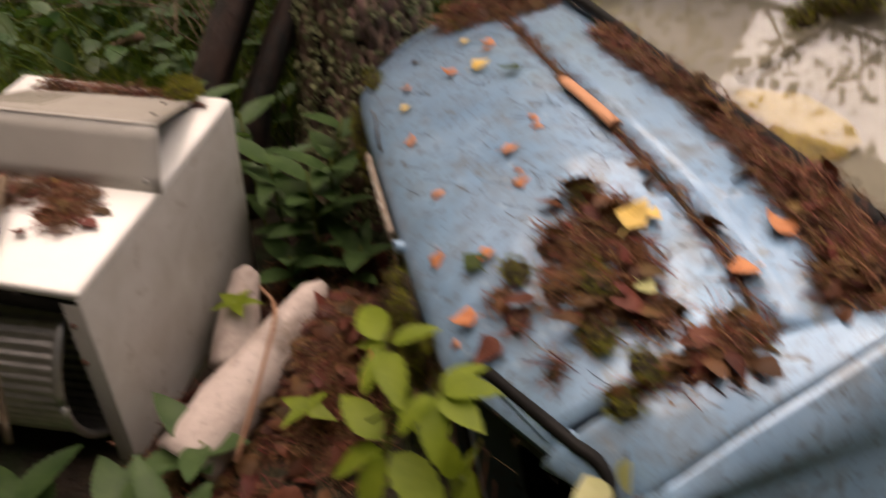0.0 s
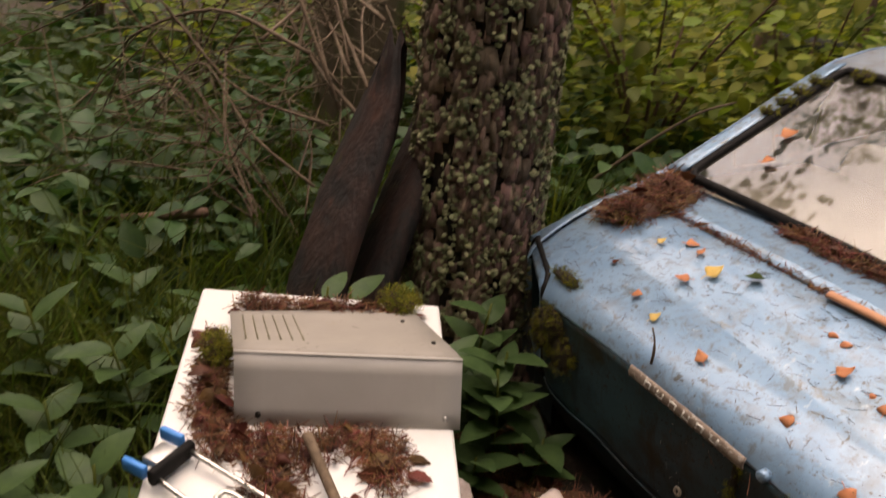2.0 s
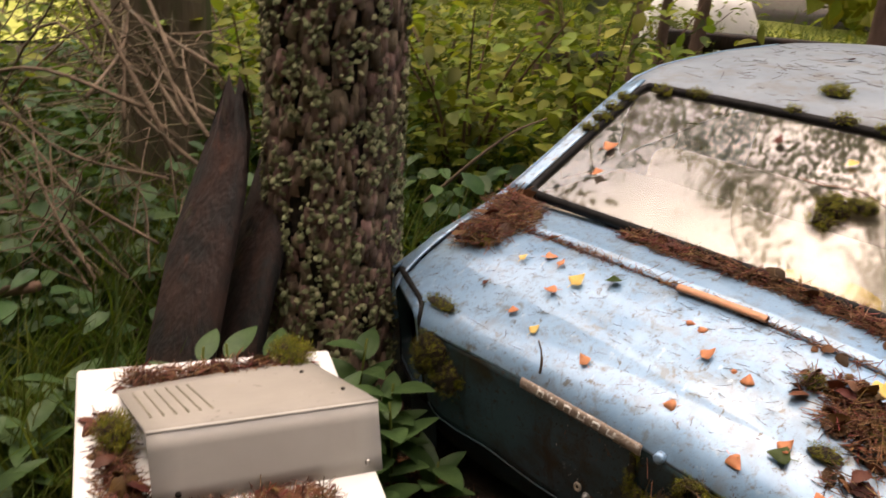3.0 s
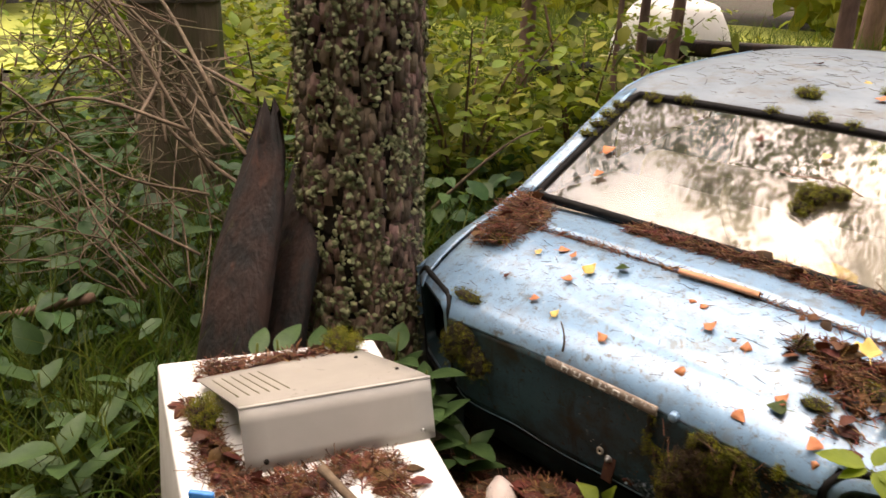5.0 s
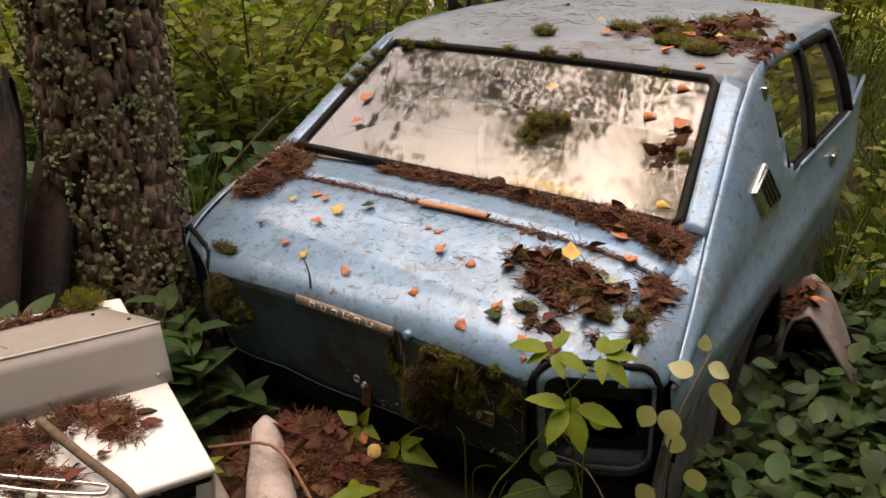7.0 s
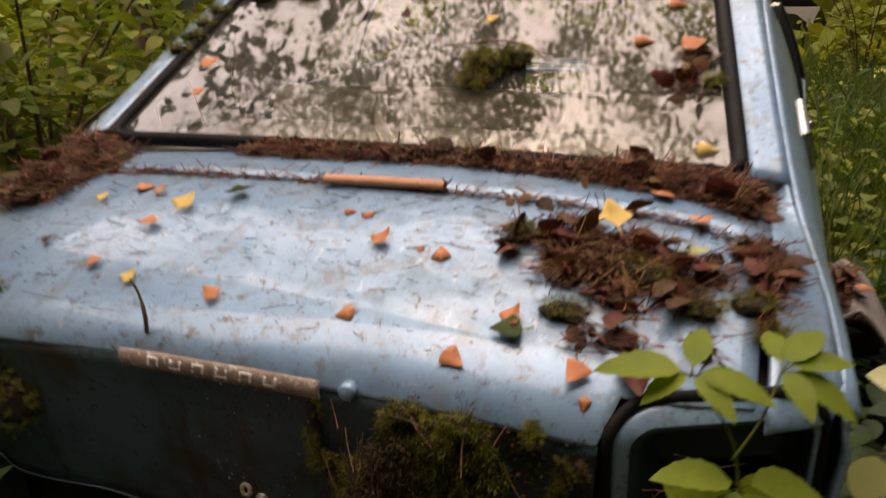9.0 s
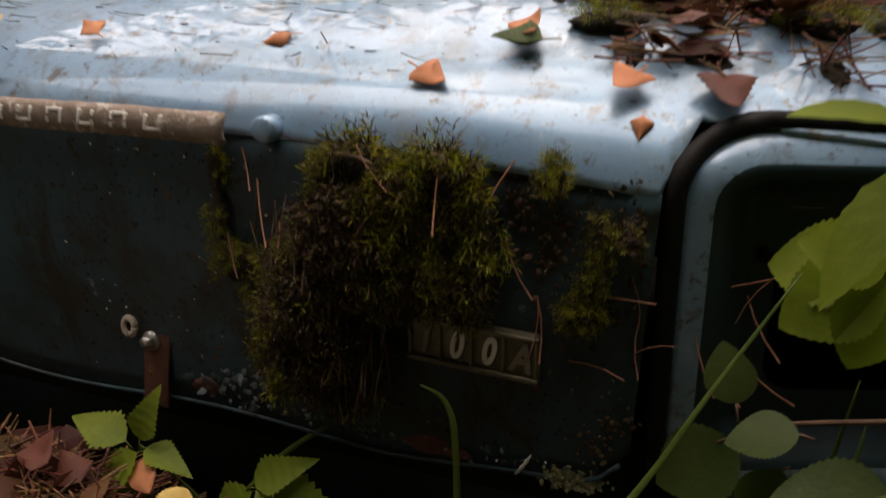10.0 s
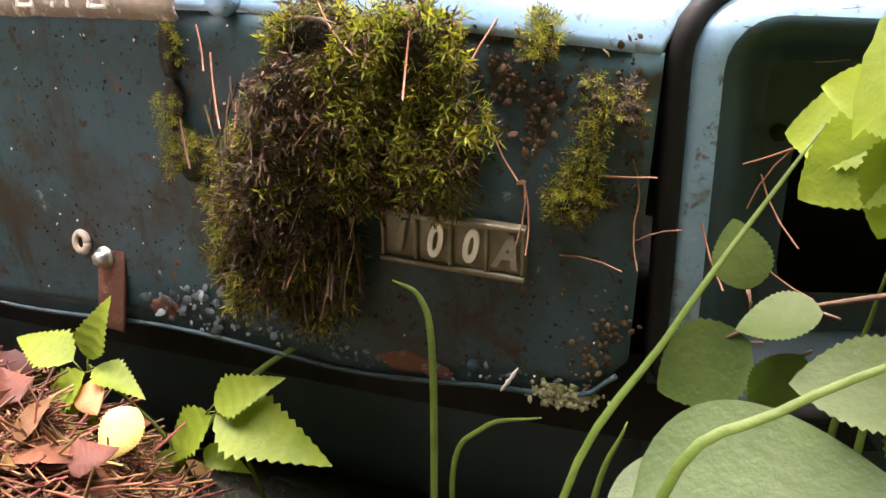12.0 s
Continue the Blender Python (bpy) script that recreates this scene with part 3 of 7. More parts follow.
def build_corner(s):
    """A rear corner: quarter panel top, lamp surround and the empty lamp pocket; s: 1 right, -1 left."""
    rings = []
    for grow, deep in ((0.010, 0.016), (0.006, 0.002), (0.0, 0.0), (-0.012, 0.0), (-0.019, 0.004), (-0.027, 0.030), (-0.034, 0.036)):
        ring = []
        for x, z in lamp_outline(grow):
            ring.append((s * x, corner_y(x, z) + deep, z))
        rings.append(ring if s > 0 else ring[::-1])
    b = part("lamp_surround", loft_bm(rings, cap_last=False), PAINT, car, "pale blue rim of an empty tail-lamp opening")
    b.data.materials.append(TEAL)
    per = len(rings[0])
    # inner rings take the teal that is darkened for the pocket's shade
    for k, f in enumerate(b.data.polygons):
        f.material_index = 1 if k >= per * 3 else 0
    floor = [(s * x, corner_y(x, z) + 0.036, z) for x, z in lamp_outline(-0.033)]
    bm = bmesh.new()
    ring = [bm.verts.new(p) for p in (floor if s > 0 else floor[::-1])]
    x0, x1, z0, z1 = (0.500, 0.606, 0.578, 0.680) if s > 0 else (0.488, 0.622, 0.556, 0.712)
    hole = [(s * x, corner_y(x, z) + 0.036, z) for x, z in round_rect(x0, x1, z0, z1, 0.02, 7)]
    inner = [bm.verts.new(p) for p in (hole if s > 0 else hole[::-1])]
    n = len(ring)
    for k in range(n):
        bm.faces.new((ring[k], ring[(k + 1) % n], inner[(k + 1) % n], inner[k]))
    pocket = part("lamp_pocket", bm, TEAL, b, "teal floor of the lamp pocket, darkened for shade, with a cut-out")
    for x, z, r in ((0.492, 0.676, 0.005), (0.488, 0.585, 0.004)):
        y = corner_y(x, z) + 0.035
        tube("screw_hole", [(s * x, y - 0.002, z), (s * x, y + 0.012, z)], r, DARK, pocket, sides=10)
    # black board behind the cut-out, its colour standing for the hollow's shade
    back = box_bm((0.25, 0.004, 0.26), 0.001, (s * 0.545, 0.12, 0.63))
    part("lamp_well", back, DARK, b, "black board that paints the shade behind the lamp opening")
    # black rubber round the lamp opening towards the lid
    line = [Vector((s * x, corner_y(x, z) + 0.001, z)) for x, z in lamp_outline(0.011, 9)]
    tube("seal", [*line, line[0], line[1]], 0.0070, RUBBER, b, "black rubber seal")
    # the strip of body between the lid's gap and the shoulder fold
    us = np.linspace(0, 1, 8)
    ys = np.concatenate([np.linspace(-0.045, 0.06, 8), np.linspace(0.08, 0.375, 12)])

    def place(u, y):
        fx, fz = fold(max(y, 0.055))
        x = 0.584 + (fx - 0.584) * u
        yy = max(y, lip_y(min(x, 0.66)) + 0.012 if y < 0.06 else y)
        zin = deck_z(0.584, max(yy, -0.03))
        z = zin + (fz - zin) * u ** 1.4
        if y < 0.06:
            z = min(z, deck_z(min(x, 0.65), yy))
        return (s * x, yy, z)

    bm = grid_bm(us, ys, place)
    if s > 0:
        bmesh.ops.reverse_faces(bm, faces=bm.faces)
    thick(part("quarter_top", bm, PAINT, car), 0.006)
    # upright skin round and outside the lamp, down to the valance
    def skin(u, v):
        a = 0.432 + 0.23 * u
        top = 0.742 - 0.02 * u
        return (s * a, corner_y(a) + 0.012 + 0.045 * v, top + (0.36 - top) * v)

    bm = grid_bm(np.linspace(0, 1, 12), np.linspace(0, 1, 10), skin, lambda i, j: not (1 <= i <= 9 and j <= 4))
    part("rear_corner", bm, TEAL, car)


build_corner(1)
build_corner(-1)

# dark gap under the lid, and the sheet below it
part("rear_gap", grid_bm(np.linspace(-0.64, 0.64, 30), np.linspace(0, 1, 4), lambda x, v: (x, lip_y(x) + 0.065, 0.53 - 0.06 * v)), RUBBER, car, "black sheet in the gap under the boot lid")


def valance(x, v):
    out = 0.028 * math.sin(v * math.pi) ** 0.7
    return (x, lip_y(x) * 0.9 + 0.090 - out + 0.05 * v, 0.486 - 0.14 * v)


thick(part("rear_valance", grid_bm(np.linspace(-0.66, 0.66, 40), np.linspace(0, 1, 9), valance), TEAL, car, "teal sheet below the boot, darkened for shade, bumper missing"), 0.004)
# dark sheet that closes the lid's gaps from below
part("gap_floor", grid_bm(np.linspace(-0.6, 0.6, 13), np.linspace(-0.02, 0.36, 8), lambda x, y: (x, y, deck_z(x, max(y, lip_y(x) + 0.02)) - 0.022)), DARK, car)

# fixed strip between the lid and the window
cowl = grid_bm(np.linspace(-0.584, 0.584, 31), np.linspace(0, 1, 5), lambda x, v: (x, (lid_front(x) + 0.008) * (1 - v) + 0.368 * v, deck_z(x, (lid_front(x) + 0.008) * (1 - v) + 0.368 * v) + 0.001 + 0.002 * v))
thick(part("window_cowl", cowl, PAINT, car, "narrow blue strip below the rear window"), 0.006)
for s in (1, -1):
    def pillar(u, v, s=s):
        w = window_at(1.0, v)
        x0, y0, z0 = w.x + 0.012, w.y, w.z + 0.002
        fx, fz = fold(y0)
        x = x0 + (fx - x0) * u
        return (s * x, y0, z0 + (fz - z0) * u)

    bm = grid_bm(np.linspace(0, 1, 5), np.linspace(-0.02, 1.04, 14), pillar)
    if s > 0:
        bmesh.ops.reverse_faces(bm, faces=bm.faces)
    thick(part("rear_pillar", bm, PAINT, car), 0.006)


def roof_at(u, y):
    fx, fz = fold(y)
    rise = float(np.interp(y, [0.74, 0.90, 1.1, 1.4, 1.9], [0.012, 0.018, 0.024, 0.028, 0.026]))
    return (fx * u, y, fz + rise * (1 - abs(u) ** 3.0))


roof = part("roof", grid_bm(np.linspace(-1, 1, 25), np.linspace(0.748, 2.10, 30), roof_at), ROOFPAINT, car, "weathered grey-blue roof with moss and needles")
thick(roof, 0.006)

# rear window: rubber, glass
loop = [window_at(u, 0) for u in np.linspace(-0.97, 0.97, 24)] + [window_at(1, v) for v in np.linspace(0.05, 0.95, 12)]
loop += [window_at(u, 1) for u in np.linspace(0.97, -0.97, 24)] + [window_at(-1, v) for v in np.linspace(0.95, 0.05, 12)]
loop += loop[:2]
rear_window = part("rear_window", grid_bm(np.linspace(-1, 1, 41), np.linspace(0, 1, 21), lambda u, v: window_at(u, v)), GLASS, car, "dusty rear window glass mirroring the sky")
rear_window.visible_shadow = False
tube("window_rubber", loop, 0.0125, RUBBER, car, "cracked black window rubber", sides=8)


def side_at(s, y, v):
    """The car's side: v 0 at the fold, 1 at the belt, 2 at the crease, 3 at the sill."""
    fx, fz = fold(max(y, 0.05))
    bx = float(np.interp(y, [0.05, 0.45, 1.0, 1.6, 2.3], [0.662, 0.656, 0.662, 0.695, 0.655]))
    bz = float(np.interp(y, [0.05, 0.25, 0.45, 1.0, 1.6, 2.3], [0.725, 0.765, 0.80, 0.90, 0.935, 0.95]))
    cx = float(np.interp(y, [0.05, 0.5, 0.9, 1.5, 1.75, 2.3], [0.668, 0.690, 0.707, 0.728, 0.724, 0.665]))
    cz = float(np.interp(y, [0.05, 0.9, 1.5, 2.3], [0.680, 0.735, 0.765, 0.79]))
    if v <= 1:
        k = v
        x, z = fx + (bx - fx) * k, fz + (bz - fz) * k
        x += 0.012 * math.sin(math.pi * k)
    elif v <= 2:
        k = v - 1
        x, z = bx + (cx - bx) * k ** 1.5, bz + (cz - bz) * k
    else:
        k = v - 2
        x, z = cx - 0.018 * math.sin(k * 2.2), cz + (0.28 + 0.04 * y - cz) * k
    return (s * x, y, z)


def window_rear(v):
    """Where the side window begins: its rear edge leans forward towards the belt."""
    return 0.85 + 0.10 * max(0.0, v - 0.1) ** 1.6


def build_side(s):
    ys = np.concatenate([np.linspace(0.035, 0.90, 24), np.linspace(0.95, 2.3, 28)])
    vs = np.concatenate([np.linspace(0, 1, 11), np.linspace(1.12, 2, 8), np.linspace(2.1, 3, 9)])

    def keep(i, j):
        y, v = (ys[i] + ys[i + 1]) / 2, (vs[j] + vs[j + 1]) / 2
        if 0.10 < v < 1.0 and window_rear(v) < y < 1.65:
            return False
        if v > 2 and math.hypot(y - 0.72, (side_at(1, y, v)[2] - 0.36) * 1.1) < 0.27:
            return False
        if v < 0.97 and y > 1.72:
            return False
        return True

    bm = grid_bm(ys, vs, lambda y, v: side_at(s, y, v), keep)
    if s < 0:
        bmesh.ops.reverse_faces(bm, faces=bm.faces)
    bm.faces.ensure_lookup_table()
    for f in bm.faces:
        # faces below a ragged height take the muddy, shade-darkened paint
        f.material_index = 1 if sum(v.co.z for v in f.verts) / len(f.verts) < 0.60 + 0.05 * noise.noise(f.verts[0].co * 5) else 0
    side = part("body_side", bm, PAINT, car, "faded blue side panel with a shoulder crease")
    side.data.materials.append(SIDEDIRTSHADE)
    thick(side, 0.006)
    def pane(k, v):
        y = window_rear(v) + (1.65 - window_rear(v)) * k
        return tuple(Vector(side_at(s, y, v)) - Vector((s * 0.010, 0, 0)))

    g = part("side_window", grid_bm(np.linspace(0, 1, 14), np.linspace(0.09, 1.0, 9), pane), SIDEGLASS, side, "dull side window glass")
    g.visible_shadow = False
    rim = [side_at(s, window_rear(v) + 0.004, v) for v in np.linspace(0.13, 0.94, 10)] + [side_at(s, y, 0.99) for y in np.linspace(0.99, 1.61, 10)]
    tube("window_seal", rim, 0.006, RUBBER, g, "thin black window seal")
    front = [side_at(s, 1.64 - 0.02 * (1 - v), v) for v in np.linspace(1.0, 0.12, 9)] + [side_at(s, y, 0.09) for y in np.linspace(1.58, 1.24, 8)]
    tube("window_frame", front, 0.017, RUBBER, g, "thick black door window frame")
    tube("window_bar", [side_at(s, 1.17 + 0.08 * (1 - v), v) for v in np.linspace(1.02, 0.06, 8)], 0.010, RUBBER, g, "black divider between the panes")
    tube("bar_foot", [side_at(s, 1.175, 0.98), side_at(s, 1.172, 1.06)], 0.011, CHROME, g, "bright metal foot of the divider")
    part("drip_clip", box_bm((0.018, 0.03, 0.035), 0.004, Vector(side_at(s, 0.83, 0.18)) + Vector((s * 0.006, 0, 0))), CHROME, side, "dull metal clip at the window's upper corner")
    # bevelled belt ledge
    tube("belt_moulding", [Vector(side_at(s, y, 1.02)) + Vector((s * 0.004, 0, 0)) for y in np.linspace(1.02, 2.25, 16)], 0.008, PAINT, side)
    # the pillar's chrome air vent, with slots
    corner = [Vector(side_at(s, y, v)) for y, v in ((0.60, 0.54), (0.71, 0.54), (0.80, 1.0), (0.64, 0.87))]
    out = (corner[1] - corner[0]).cross(corner[3] - corner[0]).normalized()
    out = out if out.x * s > 0 else -out

    def vent_at(a, b, off):
        """On the vent: a from its plain rear edge to the slotted one, b down it."""
        return (corner[0].lerp(corner[1], a)).lerp(corner[3].lerp(corner[2], a), b) + out * off

    rings = [[vent_at(a, b, off) for a, b in ((g0, g0), (1 - g0, g0), (1 - g0, 1 - g0), (g0, 1 - g0))] for g0, off in ((-0.02, -0.004), (0.0, 0.012), (0.05, 0.017))]
    vent = part("air_vent", loft_bm(rings, False, True), CHROME, side, "chrome pillar air vent with dark slots", False)
    for k in range(4):
        a = 0.34 + 0.17 * k
        ring = [[vent_at(a + da, b, off) for da, b in ((0, 0.10), (0.09, 0.10), (0.09, 0.90), (0, 0.90))] for off in (0.0165, 0.0185)]
        part("vent_slot", loft_bm(ring, False, True), RUBBER, vent, smooth=False)
    # door gap and handle
    tube("door_gap", [Vector(side_at(s, 1.30 + 0.012 * v, v)) + Vector((s * 0.0005, 0, 0)) for v in np.linspace(1.05, 2.9, 14)], 0.0035, RUBBER, side)
    h = Vector(side_at(s, 1.38, 1.45))
    hd = part("door_handle", box_bm((0.02, 0.085, 0.022), 0.007, h + Vector((s * 0.012, 0, 0))), CHROME, side, "chrome door handle")
    # dark wheel housing, and a flat dark board painting the shade within
    part("wheel_housing", grid_bm(np.linspace(0, math.pi, 14), np.linspace(0, 1, 3), lambda a, v: (s * (0.70 - 0.28 * v), 0.72 + 0.285 * math.cos(a), 0.36 + 0.265 * math.sin(a))), DARK, side)
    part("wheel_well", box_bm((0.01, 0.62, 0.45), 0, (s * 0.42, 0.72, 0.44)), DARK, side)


build_side(1)
build_side(-1)

# inside: parcel shelf, back rest, headlining, floor, yellow foam
part("parcel_shelf", grid_bm(np.linspace(-0.60, 0.60, 9), np.linspace(0.30, 0.86, 8), lambda x, y: (x, y, 0.862 + 0.03 * (y - 0.4) + 0.004 * noise.noise(Vector((x * 8, y * 8, 0))))), CREAM, car, "faded cream rear shelf")
part("seat_back", box_bm((1.1, 0.16, 0.50), 0.05, (0, 0.93, 0.70), Matrix.Rotation(radians(-14), 4, "X"), 4), CREAM, car, "faded rear seat back")
for x in (-0.33, 0.33):
    part("front_seat", box_bm((0.46, 0.14, 0.62), 0.05, (x, 1.62, 0.70), Matrix.Rotation(radians(-16), 4, "X"), 4), DARK, car, "dark front seat back")
part("cabin_floor", box_bm((1.3, 2.4, 0.02), 0.004, (0, 1.5, 0.33)), DARK, car)
bm = bmesh.new()
bmesh.ops.create_icosphere(bm, subdivisions=4, radius=1)
for v in bm.verts:
    n = 1 + 0.18 * noise.fractal(v.co * 1.6, 1.0, 2.0, 4)
    v.co = Vector((0.17 + 0.115 * v.co.x * n, 0.480 + 0.07 * v.co.y * n, 0.870 + 0.035 * max(v.co.z * n, -0.3)))
part("shelf_foam", bm, FOAM, car, "crumbling yellow foam on the rear shelf")
tube("seat_belt", smooth_line([(-0.02, 0.50, 0.880), (-0.10, 0.62, 0.885), (-0.17, 0.74, 0.90), (-0.2, 0.82, 0.94)], 14), 0.013, CREAM, car, "pale hanging seat belt")

# front: windscreen, bonnet, wings
part("windscreen", grid_bm(np.linspace(-1, 1, 9), np.linspace(0, 1, 6), lambda u, v: (u * (0.50 + 0.10 * v), 2.08 + 0.22 * v, 1.19 - 0.27 * v)), SIDEGLASS, car, "front windscreen").visible_shadow = False
thick(part("bonnet", grid_bm(np.linspace(-1, 1, 11), np.linspace(2.28, 3.3, 10), lambda u, y: (u * (0.64 - 0.10 * (y - 2.28)), y, 0.90 - 0.06 * abs(u) ** 3 - 0.10 * max(0, y - 2.6))), PAINT, car), 0.006)
for s in (1, -1):
    part("front_wing", grid_bm(np.linspace(2.28, 3.3, 10), np.linspace(0, 1, 6), lambda y, v: (s * (0.642 - 0.10 * (y - 2.28) + 0.015 * math.sin(v * 3)), y, 0.85 - 0.10 * max(0, y - 2.6) - 0.45 * v)), PAINT, car)

# name strip on the lip: pale worn plate with raised bars, lock, model badge, rusty bracket
def on_panel(x, z, off=0.0):
    """A place on the boot's upright face, which is a little larger than a plain upright plane there."""
    x2, z2 = 0.431 - (0.431 - x) * 1.07, 0.733 - (0.745 - z) * 1.12
    return (x2, panel_y(x2, z2) - off, z2)


strip_plate = part("name_plate", grid_bm(np.linspace(-0.125, 0.138, 40), np.linspace(0, 1, 5), lambda x, v: (x, lip_y(x) - 0.006 - 0.004 * math.sin(v * 3.0) + 0.0015 * noise.noise(Vector((x * 60, v * 3, 0))), deck_z(x, lip_y(x)) + 0.013 - 0.019 * v + 0.001 * noise.noise(Vector((x * 90, 0, v))))), PLATE, lid, "peeling pale name plate with raised bars along the lip")
thick(strip_plate, 0.004)
for k in range(6):
    x = -0.075 + 0.031 * k
    for o, w in ((-0.007, 0.0035), (0.006, 0.0035)):
        part("letter_bar", box_bm((w, 0.003, 0.0115), 0.0008, (x + o, lip_y(x) - 0.0125, deck_z(x, lip_y(x)) + 0.004), Matrix.Rotation(radians(10), 4, "Y")), FADEDWHITE, strip_plate)
    part("letter_bar", box_bm((0.012, 0.003, 0.003), 0.0008, (x, lip_y(x) - 0.0125, deck_z(x, lip_y(x)) + 0.004 + 0.0045 * (-1) ** k)), FADEDWHITE, strip_plate)
tube("boot_lock", [(0.169, lip_y(0.17) + 0.004, 0.742), (0.169, lip_y(0.17) - 0.009, 0.741), (0.169, lip_y(0.17) - 0.011, 0.741)], [0.0095, 0.0095, 0.007], PAINT, lid, "painted round boot lock", sides=18)

BADGE_TURN = Matrix.Rotation(radians(2.0), 4, "Y") @ Matrix.Rotation(radians(10), 4, "X") @ Matrix.Scale(1.07, 4)


def build_badge():
    c = Vector(on_panel(0.324, 0.629, 0.004))
    plate = part("model_badge", box_bm((0.088, 0.006, 0.032), 0.002, c, BADGE_TURN), BADGE, lid, "tarnished model badge with four framed characters")
    for z in (-0.0145, 0.0145):
        part("badge_rim", box_bm((0.088, 0.005, 0.0035), 0.001, c + BADGE_TURN @ Vector((0, -0.004, z)), BADGE_TURN), BADGE, plate)
    for x in (-0.0425, -0.0215, 0.0, 0.0215, 0.0425):
        part("badge_rim", box_bm((0.0022, 0.004, 0.028), 0.0006, c + BADGE_TURN @ Vector((x, -0.0035, 0)), BADGE_TURN), BADGE, plate)
    for k, ch in enumerate("100A"):
        cu = bpy.data.curves.new("character", "FONT")
        cu.body, cu.size, cu.align_x, cu.align_y, cu.extrude, cu.shear, cu.offset = ch, 0.027, "CENTER", "CENTER", 0.0009, 0.25, 0.0010
        ob = new("character", cu)
        me = bpy.data.meshes.new_from_object(ob)
        bpy.data.objects.remove(ob)
        me.transform(Matrix.Translation(c + BADGE_TURN @ Vector((-0.032 + 0.0215 * k, -0.0046, 0))) @ BADGE_TURN @ Matrix.Rotation(radians(90), 4, "X") @ Matrix.Diagonal((0.66 if k in (1, 2) else 0.74, 1, 1, 1)))
        placed("character", me, FADEDWHITE if k in (1, 2) else WORN, plate, smooth=False)


build_badge()


def build_bracket():
    y = panel_y(0.035, 0.545) - 0.004
    b = part("bracket", box_bm((0.026, 0.003, 0.085), 0.001, (0.033, y + 0.001, 0.540), Matrix.Rotation(radians(5), 4, "Y")), RUST, lid, "rusty flat bracket bolted to the boot lid")
    tube("bolt", [(0.030, y - 0.001, 0.556), (0.030, y - 0.010, 0.556)], 0.0055, STEEL, b, "zinc bolt head", sides=6)
    tube("washer", [(0.030, y - 0.001, 0.556), (0.030, y - 0.003, 0.556)], 0.0085, STEEL, b, "zinc washer", sides=16)
    g = [(0.009 + 0.0056 * math.cos(a), y - 0.003, 0.566 + 0.0072 * math.sin(a)) for a in np.linspace(0, 2 * math.pi, 22)]
    tube("grommet", g, 0.0032, CREAM, lid, "dirty white plastic grommet", sides=8)
    tube("grommet_hole", [(0.009, y + 0.003, 0.566), (0.009, y - 0.004, 0.566)], 0.0045, DARK, lid, sides=12)


build_bracket()


# ---- moss, needles and leaves on the car ----
def cushion(name, label, blobs, out, n, size, lean=(0, 0, 0), dead=0.2, group="moss on the car"):
    """A moss clump: a lumpy core under many shoots. blobs: (centre, radii)."""
    top = thing(name, label, "moss", tuple(blobs[0][0]), group)
    out = Vector(out).normalized()
    parts_v, dirs = [], []
    for c, r in blobs:
        bm = bmesh.new()
        bmesh.ops.create_icosphere(bm, subdivisions=3, radius=1)
        for v in bm.verts:
            k = 0.78 * (1 + 0.35 * noise.fractal(v.co * 2.3 + Vector(c) * 31, 1.0, 2.0, 3))
            v.co = Vector((c[0] + r[0] * v.co.x * k, c[1] + r[1] * v.co.y * k, c[2] + r[2] * v.co.z * k))
        part("core", bm, MOSSCORE, top, "brown peaty moss core")
    weights = np.array([r[0] * r[2] + r[0] * r[1] for c, r in blobs])
    picks = rng.choice(len(blobs), n, p=weights / weights.sum())
    d = aimless(n)
    d = np.where((d @ np.array(out) < -0.2)[:, None], -d, d)
    cs, rs = np.array([b[0] for b in blobs]), np.array([b[1] for b in blobs])
    at = cs[picks] + rs[picks] * d * rng.uniform(0.7, 0.98, (n, 1))
    if n > 800:
        gap = np.array([noise.noise(Vector(q) * 55) for q in at])
        keep = gap > -0.12
        at, d = at[keep], d[keep]
        n = len(at)
    along = d + 0.7 * rng.normal(size=(n, 3)) * 0.6 + np.array(out) * 0.4 + np.array(lean)
    k = int(n * dead)
    sz = size * rng.uniform(0.55, 1.3, n)
    scatter("moss_growth", SPRIG, MOSS, at[k:], along[k:], aimless(n - k), sz[k:], parent=top, label="green feathery moss shoots", smooth=False)
    if k:
        scatter("dead_moss", SPRIG, DEADMOSS, at[:k], along[:k], aimless(k), sz[:k], parent=top, label="brown dead moss shoots", smooth=False)
    return top




hang = [(on_panel(0.255, 0.735, 0.010), (0.030, 0.014, 0.020)), (on_panel(0.305, 0.730, 0.012), (0.034, 0.014, 0.024)),
        (on_panel(0.262, 0.690, 0.012), (0.050, 0.016, 0.045)), (on_panel(0.320, 0.684, 0.012), (0.032, 0.014, 0.032)),
        (on_panel(0.222, 0.648, 0.012), (0.050, 0.018, 0.048)), (on_panel(0.205, 0.610, 0.010), (0.038, 0.016, 0.040)),
        (on_panel(0.236, 0.604, 0.010), (0.026, 0.014, 0.034))]
cushion("moss_clump", "large hanging green moss curtain on the boot face", hang, (0, -1, 0), 6400, 0.018, (0, -0.1, -0.9), 0.42)
cushion("moss_clump", "dark brown rotting middle of the moss curtain", [(on_panel(0.243, 0.692, 0.022), (0.024, 0.012, 0.034)), (on_panel(0.226, 0.655, 0.024), (0.030, 0.014, 0.036)), (on_panel(0.212, 0.622, 0.020), (0.022, 0.012, 0.026))], (0, -1, 0), 2400, 0.020, (0, -0.1, -1.2), 0.88)
